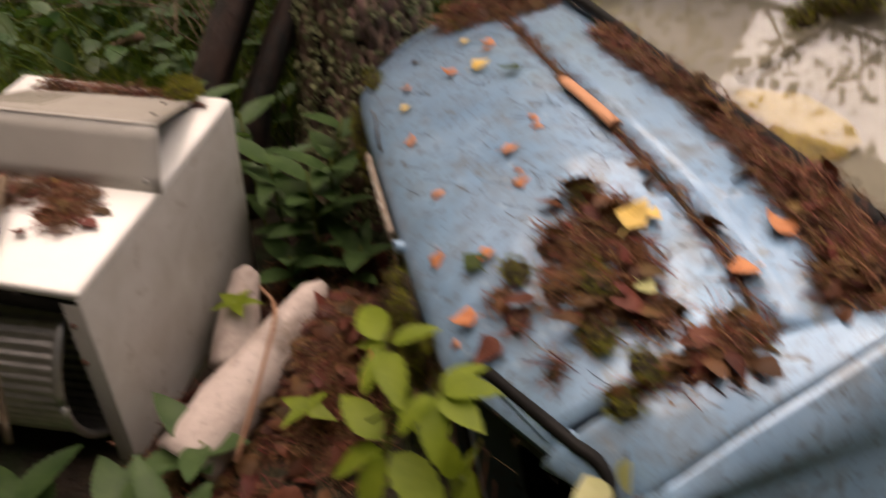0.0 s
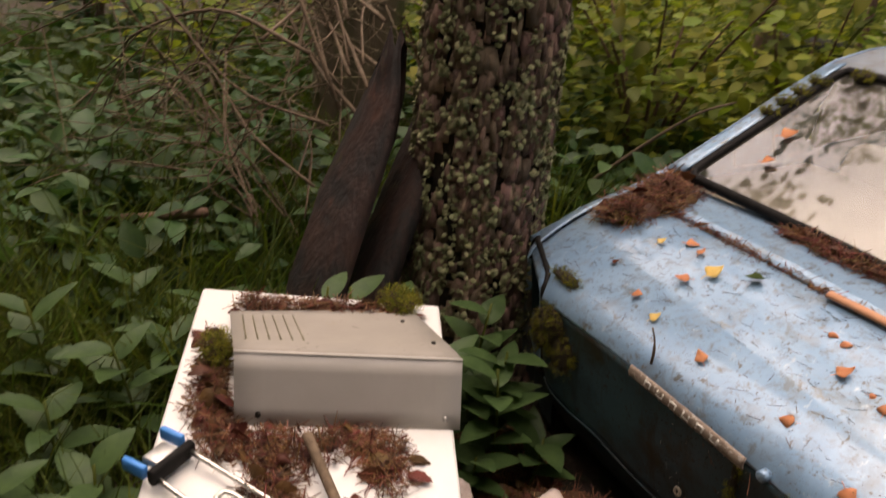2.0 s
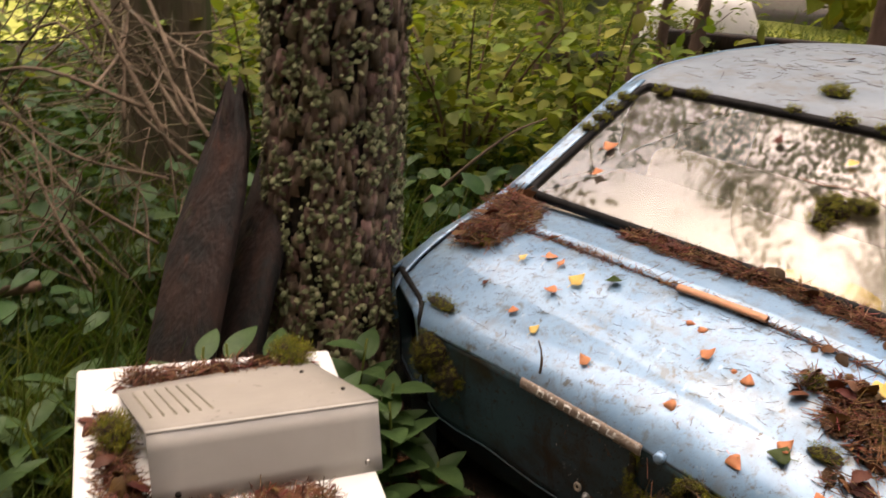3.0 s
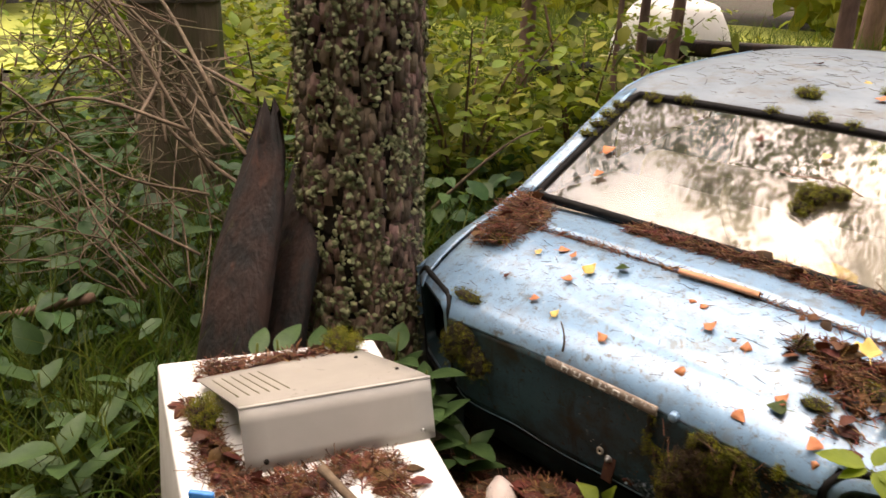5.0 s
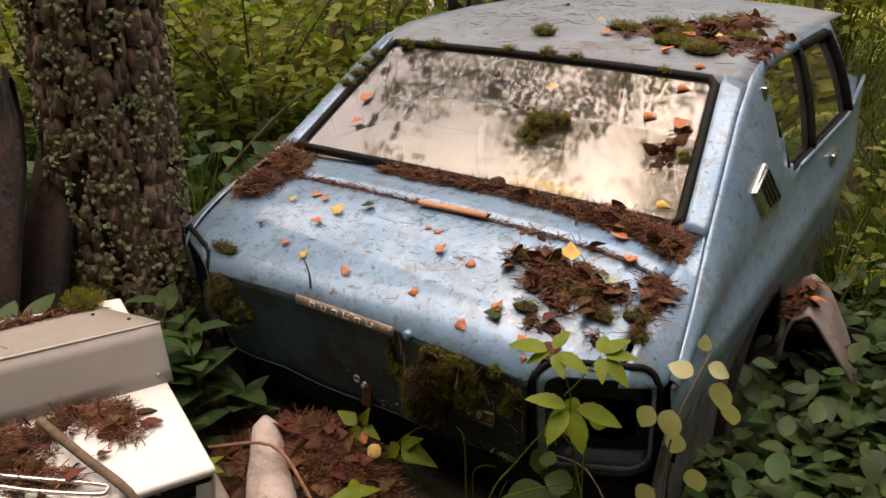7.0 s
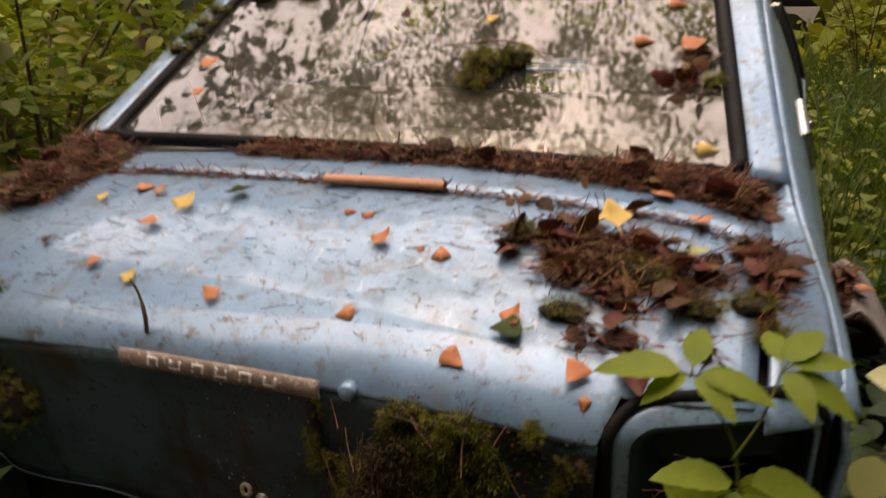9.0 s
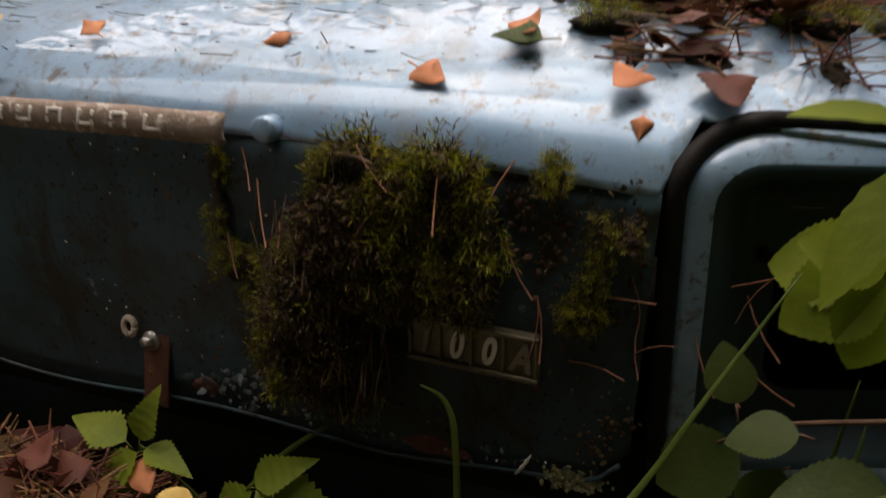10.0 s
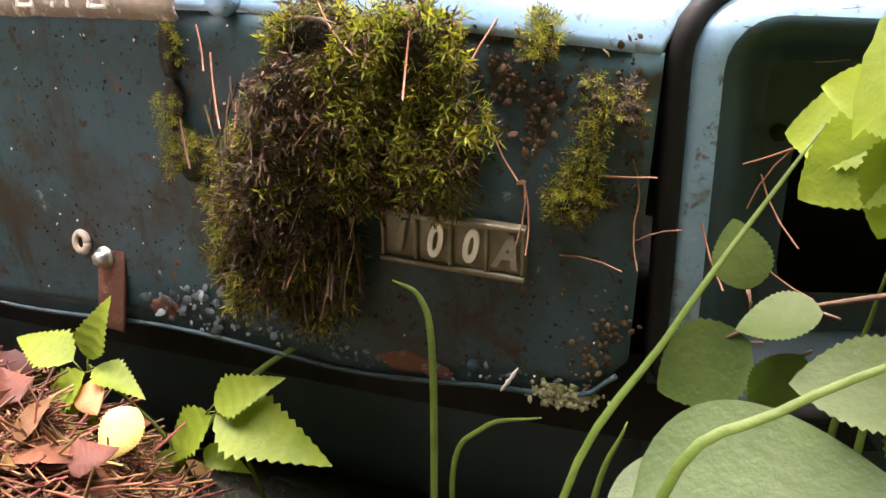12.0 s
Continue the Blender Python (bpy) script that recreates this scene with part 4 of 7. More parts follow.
cushion("moss_clump", "thin hanging strand of moss on the boot face",
        [(on_panel(0.142, 0.725, 0.004), (0.009, 0.006, 0.022)), (on_panel(0.140, 0.695, 0.004), (0.010, 0.006, 0.022)), (on_panel(0.152, 0.663, 0.006), (0.022, 0.008, 0.018)), (on_panel(0.172, 0.650, 0.006), (0.02, 0.008, 0.018))], (0, -1, 0), 900, 0.009, (0, 0, -0.6), 0.3)
cushion("moss_clump", "small tuft of moss beside the lamp opening",
        [(on_panel(0.402, 0.703, 0.003), (0.006, 0.005, 0.020)), (on_panel(0.397, 0.675, 0.003), (0.009, 0.006, 0.014)), (on_panel(0.392, 0.660, 0.004), (0.013, 0.007, 0.012))], (0, -1, 0), 420, 0.009, (0, 0, -0.4), 0.25)
cushion("moss_clump", "tiny moss tuft on the boot lip", [(on_panel(0.374, 0.735, 0.004), (0.008, 0.006, 0.014))], (0, -1, 0.4), 130, 0.009)
cushion("moss_clump", "brown bud-like moss scrap beside the seal", [(on_panel(0.418, 0.706, 0.003), (0.007, 0.005, 0.012))], (0, -1, 0), 90, 0.008, dead=0.8)
cushion("moss_clump", "dark moss mat hanging below the lip",
        [(on_panel(-0.33, 0.70, 0.008), (0.05, 0.012, 0.05)), (on_panel(-0.29, 0.66, 0.008), (0.05, 0.012, 0.05)), (on_panel(-0.37, 0.66, 0.006), (0.03, 0.01, 0.05))], (0, -1, 0), 1100, 0.012, (0, 0, -0.4), 0.4)


def on_deck(x, y, off=0.0):
    return (x, y, deck_z(x, y) + off)


def pile(name, label, spots, needles, leaves, size=0.05, shape=None, group="litter on the car", height=0.02):
    """Litter: crossed needles and dead leaves heaped over a low core. spots: (x, y, radius x, radius y); shape(x, y) gives the surface."""
    top = thing(name, label, "leaf litter", (spots[0][0], spots[0][1], shape(spots[0][0], spots[0][1])), group, "stuff")
    if shape is deck_z:
        spots = [(*settled(x, y), a, b) for x, y, a, b in spots]
    w = np.array([a * b for _, _, a, b in spots])

    def sample(n):
        i = rng.choice(len(spots), n, p=w / w.sum())
        s = np.array(spots)[i]
        a, r = rng.uniform(0, 2 * np.pi, n), np.sqrt(rng.uniform(0, 1, n))
        far = r * rng.uniform(0.85, 1.28, n)
        x, y = s[:, 0] + s[:, 2] * far * np.cos(a), s[:, 1] + s[:, 3] * far * np.sin(a)
        h = height * (1 - r ** 2) * rng.uniform(0.1, 1, n)
        return np.array([(p, q, shape(p, q) + 0.002 + g) for p, q, g in zip(x, y, h)])

    bm = bmesh.new()
    for x, y, a, b in spots:
        ret = bmesh.ops.create_icosphere(bm, subdivisions=3, radius=1)
        for v in ret["verts"]:
            k = 0.56 * (1 + 0.6 * noise.fractal(v.co * 3 + Vector((x, y, 0)) * 20, 1.0, 2.0, 3))
            px, py = x + a * v.co.x * k, y + b * v.co.y * k
            v.co = Vector((px, py, shape(px, py) - 0.004 + height * 0.75 * max(v.co.z, -0.2) * k))
    part("crumbs", bm, MOSSCORE, top, "dark crumbled litter")
    p = sample(needles)
    d = aimless(needles, 0.32)
    scatter("needles", NEEDLES, NEEDLE, p - d * size / 2, d, aimless(needles), size * rng.uniform(0.6, 1.4, needles), rng.uniform(0.05, 0.10, needles), top, "brown pine needles", False)
    k = max(needles // 6, 1)
    p, d = sample(k), aimless(k, 0.35)
    scatter("pale_needles", NEEDLES, PALENEEDLE, p - d * size / 2, d, aimless(k), size * rng.uniform(0.6, 1.2, k), rng.uniform(0.05, 0.09, k), top, "straw-coloured needles", False)
    if leaves:
        p, d = sample(leaves), aimless(leaves, 0.3)
        f = aimless(leaves) * 1.0 + np.array((0, 0, 0.8))
        scatter("dead_leaves", LEAF_DEAD, BROWNLEAF, p, d, f, rng.uniform(0.4, 1.1, leaves) * size, parent=top, label="curled brown leaves")
    return top


pile("litter_heap", "heap of brown needles, dead leaves and moss on the boot lid", [(0.28, 0.15, 0.028, 0.022), (0.33, 0.19, 0.038, 0.028), (0.36, 0.13, 0.045, 0.033), (0.41, 0.17, 0.048, 0.033), (0.39, 0.08, 0.042, 0.028), (0.345, 0.06, 0.026, 0.022), (0.45, 0.11, 0.042, 0.028), (0.43, 0.03, 0.032, 0.023), (0.49, 0.16, 0.028, 0.025), (0.54, 0.22, 0.022, 0.028), (0.555, 0.16, 0.016, 0.026), (0.49, 0.05, 0.026, 0.016), (0.52, 0.0, 0.018, 0.014), (0.53, 0.28, 0.035, 0.022), (0.45, -0.02, 0.018, 0.012), (0.40, -0.03, 0.012, 0.018)], 1050, 120, 0.042, deck_z, height=0.024)
pile("litter_heap", "needle heap in the corner below the window pillar", [(-0.47, 0.21, 0.06, 0.05), (-0.51, 0.28, 0.07, 0.05), (-0.48, 0.13, 0.06, 0.04), (-0.56, 0.33, 0.05, 0.04)], 1100, 30, 0.06, lambda x, y: deck_z(x, y) + 0.004, height=0.045)
pile("litter_heap", "band of needles packed below the rear window", [(x, 0.338 + 0.008 * math.sin(x * 9), 0.07, 0.020 + 0.012 * max(0, x)) for x in np.linspace(-0.16, 0.52, 9)], 2000, 50, 0.045, lambda x, y: deck_z(x, y) + 0.003 + 0.4 * max(0, y - 0.35), height=0.026)
pile("litter_heap", "thick needle heap in the lower corner of the rear window", [(0.40, 0.345, 0.06, 0.026), (0.46, 0.340, 0.06, 0.032), (0.52, 0.33, 0.05, 0.034), (0.55, 0.30, 0.03, 0.03)], 1300, 60, 0.05, lambda x, y: deck_z(x, y) + 0.003 + 0.4 * max(0, y - 0.35), height=0.036)
pile("litter_heap", "needles caught in the gap of the boot lid", [(x, lid_front(x) + 0.004, 0.06, 0.008) for x in np.linspace(-0.45, 0.52, 14)], 420, 10, 0.035, lambda x, y: deck_z(x, y) - 0.002, height=0.010)
pile("litter_heap", "needles caught in the side gap of the boot lid", [(0.580, y, 0.008, 0.022) for y in (0.07, 0.10, 0.13, 0.16, 0.19)], 160, 12, 0.035, lambda x, y: deck_z(0.575, y), height=0.012)
for c, r, n in (((0.285, 0.150), (0.020, 0.018, 0.012), 120), ((0.50, 0.05), (0.03, 0.02, 0.013), 160), ((0.43, 0.09), (0.04, 0.02, 0.018), 180), ((0.575, 0.055), (0.02, 0.02, 0.014), 130), ((0.54, 0.11), (0.03, 0.02, 0.012), 120), ((-0.46, 0.175), (0.03, 0.02, 0.014), 130), ((-0.395, -0.075), (0.05, 0.02, 0.012), 180), ((0.375, 0.0), (0.03, 0.02, 0.01), 110)):
    cushion("moss_clump", "small cushion of yellow-green moss on the boot lid", [(on_deck(*settled(*c), 0.004), r)], (0, 0, 1), n, 0.010)


def on_glass(u, v, off=0.004):
    p = window_at(u, v)
    return Vector((p.x, p.y - 0.6 * off, p.z + 0.8 * off))


p = on_glass(0.25, 0.47, 0.008)
cushion("moss_clump", "dark tuft of moss stuck on the rear window", [(tuple(p), (0.040, 0.030, 0.024)), (tuple(p + Vector((0.045, 0.012, 0.012))), (0.035, 0.018, 0.016)), (tuple(p + Vector((-0.01, -0.03, -0.024))), (0.026, 0.025, 0.018))], (0, -0.6, 0.8), 650, 0.014, dead=0.35)
tube("twig", smooth_line([on_glass(0.05, 0.60), on_glass(0.15, 0.56, 0.02), on_glass(0.30, 0.58, 0.022), on_glass(0.44, 0.54, 0.01)], 14), 0.0018, REDTWIG, None, sides=5)
tagged(bpy.data.objects["twig"], "thin dark twig lying on the rear window", "twig")
pile("litter_heap", "small heap of leaves at the window's edge", [(0.455, 0.52, 0.03, 0.03), (0.47, 0.57, 0.02, 0.03)], 60, 14, 0.04, lambda x, y: window_at(0.9, (y - 0.367) / 0.368).z + 0.004, height=0.012)
for u, v, r, n in ((-0.86, 0.97, 0.03, 110), (-0.66, 1.0, 0.028, 100), (-0.16, 1.02, 0.022, 80), (0.08, 1.02, 0.030, 110), (0.25, 1.02, 0.020, 70), (0.74, 1.0, 0.014, 50), (-1.02, 0.86, 0.026, 130), (-1.03, 0.76, 0.028, 140), (-1.03, 0.66, 0.030, 150), (-1.03, 0.56, 0.028, 130), (0.95, 0.43, 0.018, 70)):
    cushion("moss_clump", "yellow-green moss growing along the window rubber", [(tuple(on_glass(u, v, 0.008)), (r, r * 0.6, r * 0.45))], (0, -0.4, 0.9), n, 0.011, dead=0.15)


def roof_z(x, y):
    return roof_at(max(-1, min(1, x / fold(y)[0])), y)[2]


for x, y, r, n in ((-0.05, 0.88, 0.04, 200), (0.14, 1.00, 0.05, 220), (0.28, 1.02, 0.06, 260), (0.31, 0.91, 0.055, 260), (0.40, 0.88, 0.055, 240), (0.22, 1.10, 0.06, 200), (0.33, 1.22, 0.05, 160), (0.46, 1.05, 0.045, 160)):
    cushion("moss_clump", "cushion of yellow-green moss on the roof", [((x, y, roof_z(x, y) + 0.006), (r, r * 0.6, 0.016))], (0, 0, 1), n, 0.014, dead=0.1)
pile("litter_heap", "needles and leaves spread over the roof", [(0.25, 1.03, 0.10, 0.08), (0.36, 1.14, 0.09, 0.13), (0.42, 0.95, 0.05, 0.08), (0.40, 1.36, 0.07, 0.12), (0.49, 1.02, 0.03, 0.10), (0.18, 0.93, 0.04, 0.03)], 520, 120, 0.055, roof_z, height=0.012)
pile("litter_heap", "needles and moss on the edge of the roof", [(0.54, y, 0.016, 0.05) for y in (0.92, 1.0, 1.1, 1.2)], 160, 40, 0.04, lambda x, y: fold(y)[1], height=0.018)


def fallen_leaf(x, y, z, size, turn, material, label, n=(0, 0, 1), template=None, category="leaf"):
    a = radians(turn)
    if template is None:
        template = BIRCH[int(abs(turn * 7 + x * 1000)) % 4]
    n = (n[0] + 0.16 * math.sin(turn * 3.0), n[1] + 0.16 * math.cos(turn * 5.0), n[2])
    rise = 0.04 - (n[0] * math.cos(a) + n[1] * math.sin(a)) / max(n[2], 0.2)
    v, f = spread(template, [(x, y, z)], [(math.cos(a), math.sin(a), rise)], [n], [size])
    ob = placed("fallen_leaf", fast_mesh("fallen_leaf", v, f), material)
    thick(ob, 0.0006)
    return tagged(ob, label, category, "fallen leaves")


for x, y, size, turn, m in ((-0.18, 0.095, 0.046, 80, YELLOWLEAF), (-0.185, 0.075, 0.035, 220, ORANGELEAF), (-0.30, 0.20, 0.036, 30, ORANGELEAF), (-0.24, 0.17, 0.026, 100, ORANGELEAF),
                            (-0.17, -0.06, 0.028, 70, YELLOWLEAF), (-0.25, -0.03, 0.030, 10, ORANGELEAF), (-0.35, 0.0, 0.02, 60, BROWNLEAF), (-0.02, -0.065, 0.032, 160, ORANGELEAF),
                            (0.125, 0.045, 0.036, 60, ORANGELEAF), (0.05, 0.165, 0.026, 20, ORANGELEAF), (0.10, 0.145, 0.030, 140, ORANGELEAF), (0.157, -0.045, 0.034, 200, ORANGELEAF), (0.22, 0.035, 0.034, 110, ORANGELEAF),
                            (0.175, 0.06, 0.022, 30, ORANGELEAF), (0.255, -0.075, 0.036, 340, ORANGELEAF), (0.315, -0.04, 0.034, 60, ORANGELEAF), (0.395, 0.15, 0.055, 120, YELLOWLEAF), (0.456, 0.14, 0.034, 10, PALELEAF),
                            (0.35, -0.03, 0.045, 200, ALDER), (0.45, -0.03, 0.05, 290, BROWNLEAF), (0.41, -0.05, 0.04, 250, ORANGELEAF), (0.334, 0.262, 0.036, 10, YELLOWLEAF), (-0.33, 0.13, 0.024, 80, YELLOWLEAF), (0.415, -0.085, 0.02, 270, ORANGELEAF),
                            (0.44, 0.41, 0.05, 200, ORANGELEAF), (0.46, 0.37, 0.045, 280, ORANGELEAF), (-0.10, 0.26, 0.045, 240, ALDER), (0.53, 0.30, 0.035, 30, PALELEAF)):
    kind = {YELLOWLEAF: "small yellow birch leaf", ORANGELEAF: "curled orange birch leaf", BROWNLEAF: "shrivelled brown leaf", ALDER: "fading green leaf", PALELEAF: "pale green leaf"}[m]
    heaped = 0.02 if 0.33 < x < 0.47 and 0.1 < y < 0.2 else 0
    x, y = settled(x, y)
    slope = ((deck_z(x - 0.012, y) - deck_z(x + 0.012, y)) / 0.024, (deck_z(x, y - 0.012) - deck_z(x, y + 0.012)) / 0.024, 1.0)
    fallen_leaf(x, y, deck_z(x, y) + 0.0025 + heaped, size * 1.05, turn, m, kind + " lying on the boot lid", slope)
for u, v, size, turn, m in ((-0.87, 0.42, 0.05, 40, ORANGELEAF), (-0.80, 0.24, 0.040, 10, ORANGELEAF), (-0.12, 0.75, 0.032, 100, BROWNLEAF), (0.18, 0.74, 0.03, 20, YELLOWLEAF), (0.69, 0.66, 0.045, 0, ORANGELEAF), (0.84, 0.60, 0.055, 30, ORANGELEAF), (0.80, 0.90, 0.045, 0, ORANGELEAF), (0.87, 0.10, 0.045, 0, YELLOWLEAF)):
    q = on_glass(u, v, 0.006)
    fallen_leaf(q.x, q.y, q.z, size, turn, m, ("yellow" if m is YELLOWLEAF else "orange-brown") + " leaf stuck on the rear window", (0, -0.62, 0.78))
for x, y, m in ((0.40, 0.79, ORANGELEAF), (0.0, 1.15, YELLOWLEAF), (0.12, 1.08, ORANGELEAF), (-0.2, 1.3, BROWNLEAF), (0.3, 0.83, ORANGELEAF), (0.20, 0.98, ORANGELEAF), (0.36, 1.00, ORANGELEAF), (0.42, 1.05, YELLOWLEAF), (0.12, 0.90, ORANGELEAF), (0.33, 1.10, ORANGELEAF)):
    fallen_leaf(x, y, roof_z(x, y) + 0.004, 0.05, 50 * x + 900 * y, m, "birch leaf lying on the mossy roof")
# strip of bark along the gap
v, f = tube_arrays(smooth_line([(-0.005, 0.188, 0.905), (0.07, 0.194, 0.906), (0.17, 0.200, 0.905)], 12), 0.011, 8)
v[:, 2] = 0.892 + (v[:, 2] - 0.892) * 0.6
ob = placed("bark_strip", fast_mesh("bark_strip", v, f), SPLINTER)
tagged(ob, "orange strip of pine bark lying in the boot gap", "bark")
# upright twig on the lip and needles that hang on the boot face
t = tube("twig", smooth_line([(-0.10, -0.092, 0.765), (-0.095, -0.097, 0.79), (-0.10, -0.097, 0.815), (-0.105, -0.102, 0.835)], 10), [0.0026] * 5 + [0.0016] * 5, TWIG, None, sides=6)
tagged(t, "short lichen-covered twig standing on the boot lip", "twig")
NEEDLE_SPOTS = ((0.262, 0.750, 0.29, -0.9), (0.315, 0.748, 0.10, -1), (0.345, 0.700, 0.18, -1), (0.262, 0.690, 0.02, -1), (0.268, 0.690, 0.12, -1), (0.275, 0.655, 0.2, -1), (0.365, 0.665, 0.35, -1), (0.365, 0.665, 0.05, -1), (0.385, 0.628, 0.9, 0.1), (0.40, 0.672, 1, 0), (0.192, 0.725, 0.15, -1), (0.245, 0.645, -0.1, -1), (0.165, 0.74, 0.4, -0.8), (0.205, 0.70, 0.15, -1), (0.43, 0.655, 0.15, 1), (0.425, 0.640, 0.8, 0.6), (0.448, 0.66, -0.1, -1), (0.262, 0.71, 0.05, -1), (0.27, 0.72, -0.05, -1), (0.35, 0.745, -0.5, -0.8))
for x, z, dx, dz in NEEDLE_SPOTS:
    off = 0.030 if 0.17 < x < 0.345 else 0.004
    v, f = spread(BENT_NEEDLE, [on_panel(min(x, 0.425), z, off)], [(dx + rng.normal() * 0.12, -0.05, dz)], [(rng.normal(), -0.6, rng.normal() * 0.5)], [rng.uniform(0.024, 0.048)], [0.062])
    tagged(placed("pine_needle", fast_mesh("pine_needle", v, f), PALENEEDLE, smooth=False), "dry straw-coloured pine needle caught on the boot face", "needle", "needles on the boot face")

# single needles and crumbs strewn over the boot lid and the roof
n = 420
dx, dy = rng.uniform(-0.52, 0.56, n), rng.uniform(-0.08, 0.19, n)
at = np.array([(a, b, deck_z(a, b) + 0.0015) for a, b in zip(dx, dy)])
ob = scatter("needle_litter", NEEDLES, DEADMOSS, at, aimless(n, 0.05), aimless(n) + np.array((0, 0, 1)), rng.uniform(0.006, 0.034, n), 0.05 * np.ones(n), smooth=False)
tagged(ob, "single needles and crumbs strewn over the boot lid", "needles", kind="stuff")
n = 300
dx, dy = rng.uniform(-0.45, 0.5, n), rng.uniform(0.80, 1.6, n)
at = np.array([(a, b, roof_z(a, b) + 0.002) for a, b in zip(dx, dy)])
ob = scatter("needle_litter", NEEDLES, DEADMOSS, at, aimless(n, 0.05), aimless(n) + np.array((0, 0, 1)), rng.uniform(0.01, 0.05, n), 0.05 * np.ones(n), smooth=False)
tagged(ob, "single needles strewn over the roof", "needles", kind="stuff")


# ---- the washing machine carcass and what lies on it ----
MC = Vector((-0.227, -0.654, 0.0))  # middle of its top
M_AX = Vector((0.929, -0.37, 0)).normalized()  # along its length
M_AY = Vector((0.37, 0.929, 0)).normalized()
M_TURN = Matrix(((M_AX.x, M_AY.x, 0, 0), (M_AX.y, M_AY.y, 0, 0), (0, 0, 1, 0), (0, 0, 0, 1)))
M_TOP = 0.738


def on_machine(u, v, z=0.0):
    p = MC + M_AX * u + M_AY * v
    return Vector((p.x, p.y, M_TOP + z - 0.125 * u - 0.06 * v))


machine = thing("washing_machine", "open-fronted white enamel washing machine carcass standing in weeds", "washing machine", (MC.x, MC.y, 0.3))
LEN, WID = 0.57, 0.435


def machine_part(name, size, u, v, z, material, label="", bevel=0.004, parent=machine, tilt=True):
    turn = M_TURN @ (Matrix.Rotation(radians(-3.4), 4, "X") @ Matrix.Rotation(radians(7.1), 4, "Y") if tilt else Matrix.Identity(4))
    c = on_machine(u, v, 0) + turn.to_3x3() @ Vector((0, 0, z))
    return part(name, box_bm(size, bevel, c, turn), material, parent, label)


machine_part("top_panel", (LEN, WID, 0.018), 0, 0, -0.009, WHITE, "bright white top panel with scratches", 0.006)
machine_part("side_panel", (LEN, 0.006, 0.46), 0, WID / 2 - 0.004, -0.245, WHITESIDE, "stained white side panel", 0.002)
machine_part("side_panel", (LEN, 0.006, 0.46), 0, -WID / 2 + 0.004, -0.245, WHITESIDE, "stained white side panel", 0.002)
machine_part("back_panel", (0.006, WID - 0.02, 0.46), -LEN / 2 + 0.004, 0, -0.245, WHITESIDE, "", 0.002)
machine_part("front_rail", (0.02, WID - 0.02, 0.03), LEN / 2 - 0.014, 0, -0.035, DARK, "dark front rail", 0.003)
# dark board across the carcass, in place of the shade within
machine_part("inner_shadow_box", (0.02, WID - 0.03, 0.42), -0.05, 0, -0.25, DARK, "dark board that paints the shade inside the carcass", 0.003)
for side in (-1, 1):
    post = machine_part("front_post", (0.004, 0.030, 0.42), LEN / 2 - 0.006, side * (WID / 2 - 0.022), -0.235, WHITESIDE, "bent white front post with rusty screws", 0.0015)
    for z in (-0.06, -0.13, -0.30):
        c = on_machine(LEN / 2 - 0.003, side * (WID / 2 - 0.022), z)
        tube("screw", [c, c + M_AX * 0.004], 0.0045, RUST, post, sides=8)
for k, v0 in enumerate((-0.10, 0.12)):
    c = on_machine(LEN / 2 + 0.001, v0, -0.012)
    tube("screw", [c, c + M_AX * 0.004], 0.005, DARK, machine, sides=8)
# ribbed drum
rings = []
c0 = on_machine(LEN / 2 - 0.13, 0.015, -0.23)
drum = part("drum", grid_bm(np.linspace(0, 2 * math.pi, 417), np.linspace(-0.13, 0.13, 6), lambda a, w: tuple(c0 + M_AY * w + (M_AX * math.cos(a) + Vector((0, 0, 1)) * math.sin(a)) * (0.150 + 0.0020 * math.sin(a * 52)))), STEEL, machine, "ribbed steel drum")
for w in (-0.133, 0.133):
    ring = [c0 + M_AY * w + (M_AX * math.cos(a) + Vector((0, 0, 1)) * math.sin(a)) * 0.150 for a in np.linspace(0, 2 * math.pi, 40)]
    tube("drum_rim", ring, 0.008, STEEL, machine)

# grey sheet-metal cover: a bent sheet, upright in front and sloping down behind
cover = thing("metal_cover", "grey-beige folded sheet-metal cover on top of the washing machine", "metal cover", tuple(on_machine(-0.08, 0.03, 0)))
FRONT_L, FRONT_R = on_machine(0.050, -0.113, 0.0), on_machine(0.036, 0.226, 0.0)
BACK_L, BACK_R = on_machine(-0.195, -0.154, 0.014), on_machine(-0.250, 0.163, 0.006)


def cover_at(u, v, off=0.0):
    """v 0 to 1 up the front face, 1 to 2 back along the top."""
    up = Vector((-0.03, 0.01, 0.108))
    top = FRONT_L.lerp(FRONT_R, u) + up
    if v <= 1:
        n = Vector((0.93, -0.3, 0.1))
        return FRONT_L.lerp(FRONT_R, u) + up * v + n * off
    return top.lerp(BACK_L.lerp(BACK_R, u), v - 1) + Vector((0, 0, 1)) * off


face = thick(part("front_face", grid_bm(np.linspace(0, 1, 9), np.linspace(0, 1, 5), lambda u, v: cover_at(u, v)), GREYBOX, cover, "plain grey front face"), 0.003, 0)
topf = thick(part("top_face", grid_bm(np.linspace(0, 1, 9), np.linspace(1, 2, 9), lambda u, v: cover_at(u, v, 0.0016)), GREYTOP, cover, "grey sloping top with faint vent slots"), 0.003, 0)
tube("folded_edge", [cover_at(u, 1.0, 0.0005) for u in np.linspace(0, 1, 9)], 0.0025, GREYBOX, cover, "worn folded edge")
for k in range(6):
    u = 0.06 + 0.052 * k
    tube("vent_slot", [cover_at(u, w, 0.0032) for w in np.linspace(1.25, 1.85, 6)], 0.0016, BADGE, topf, sides=5)
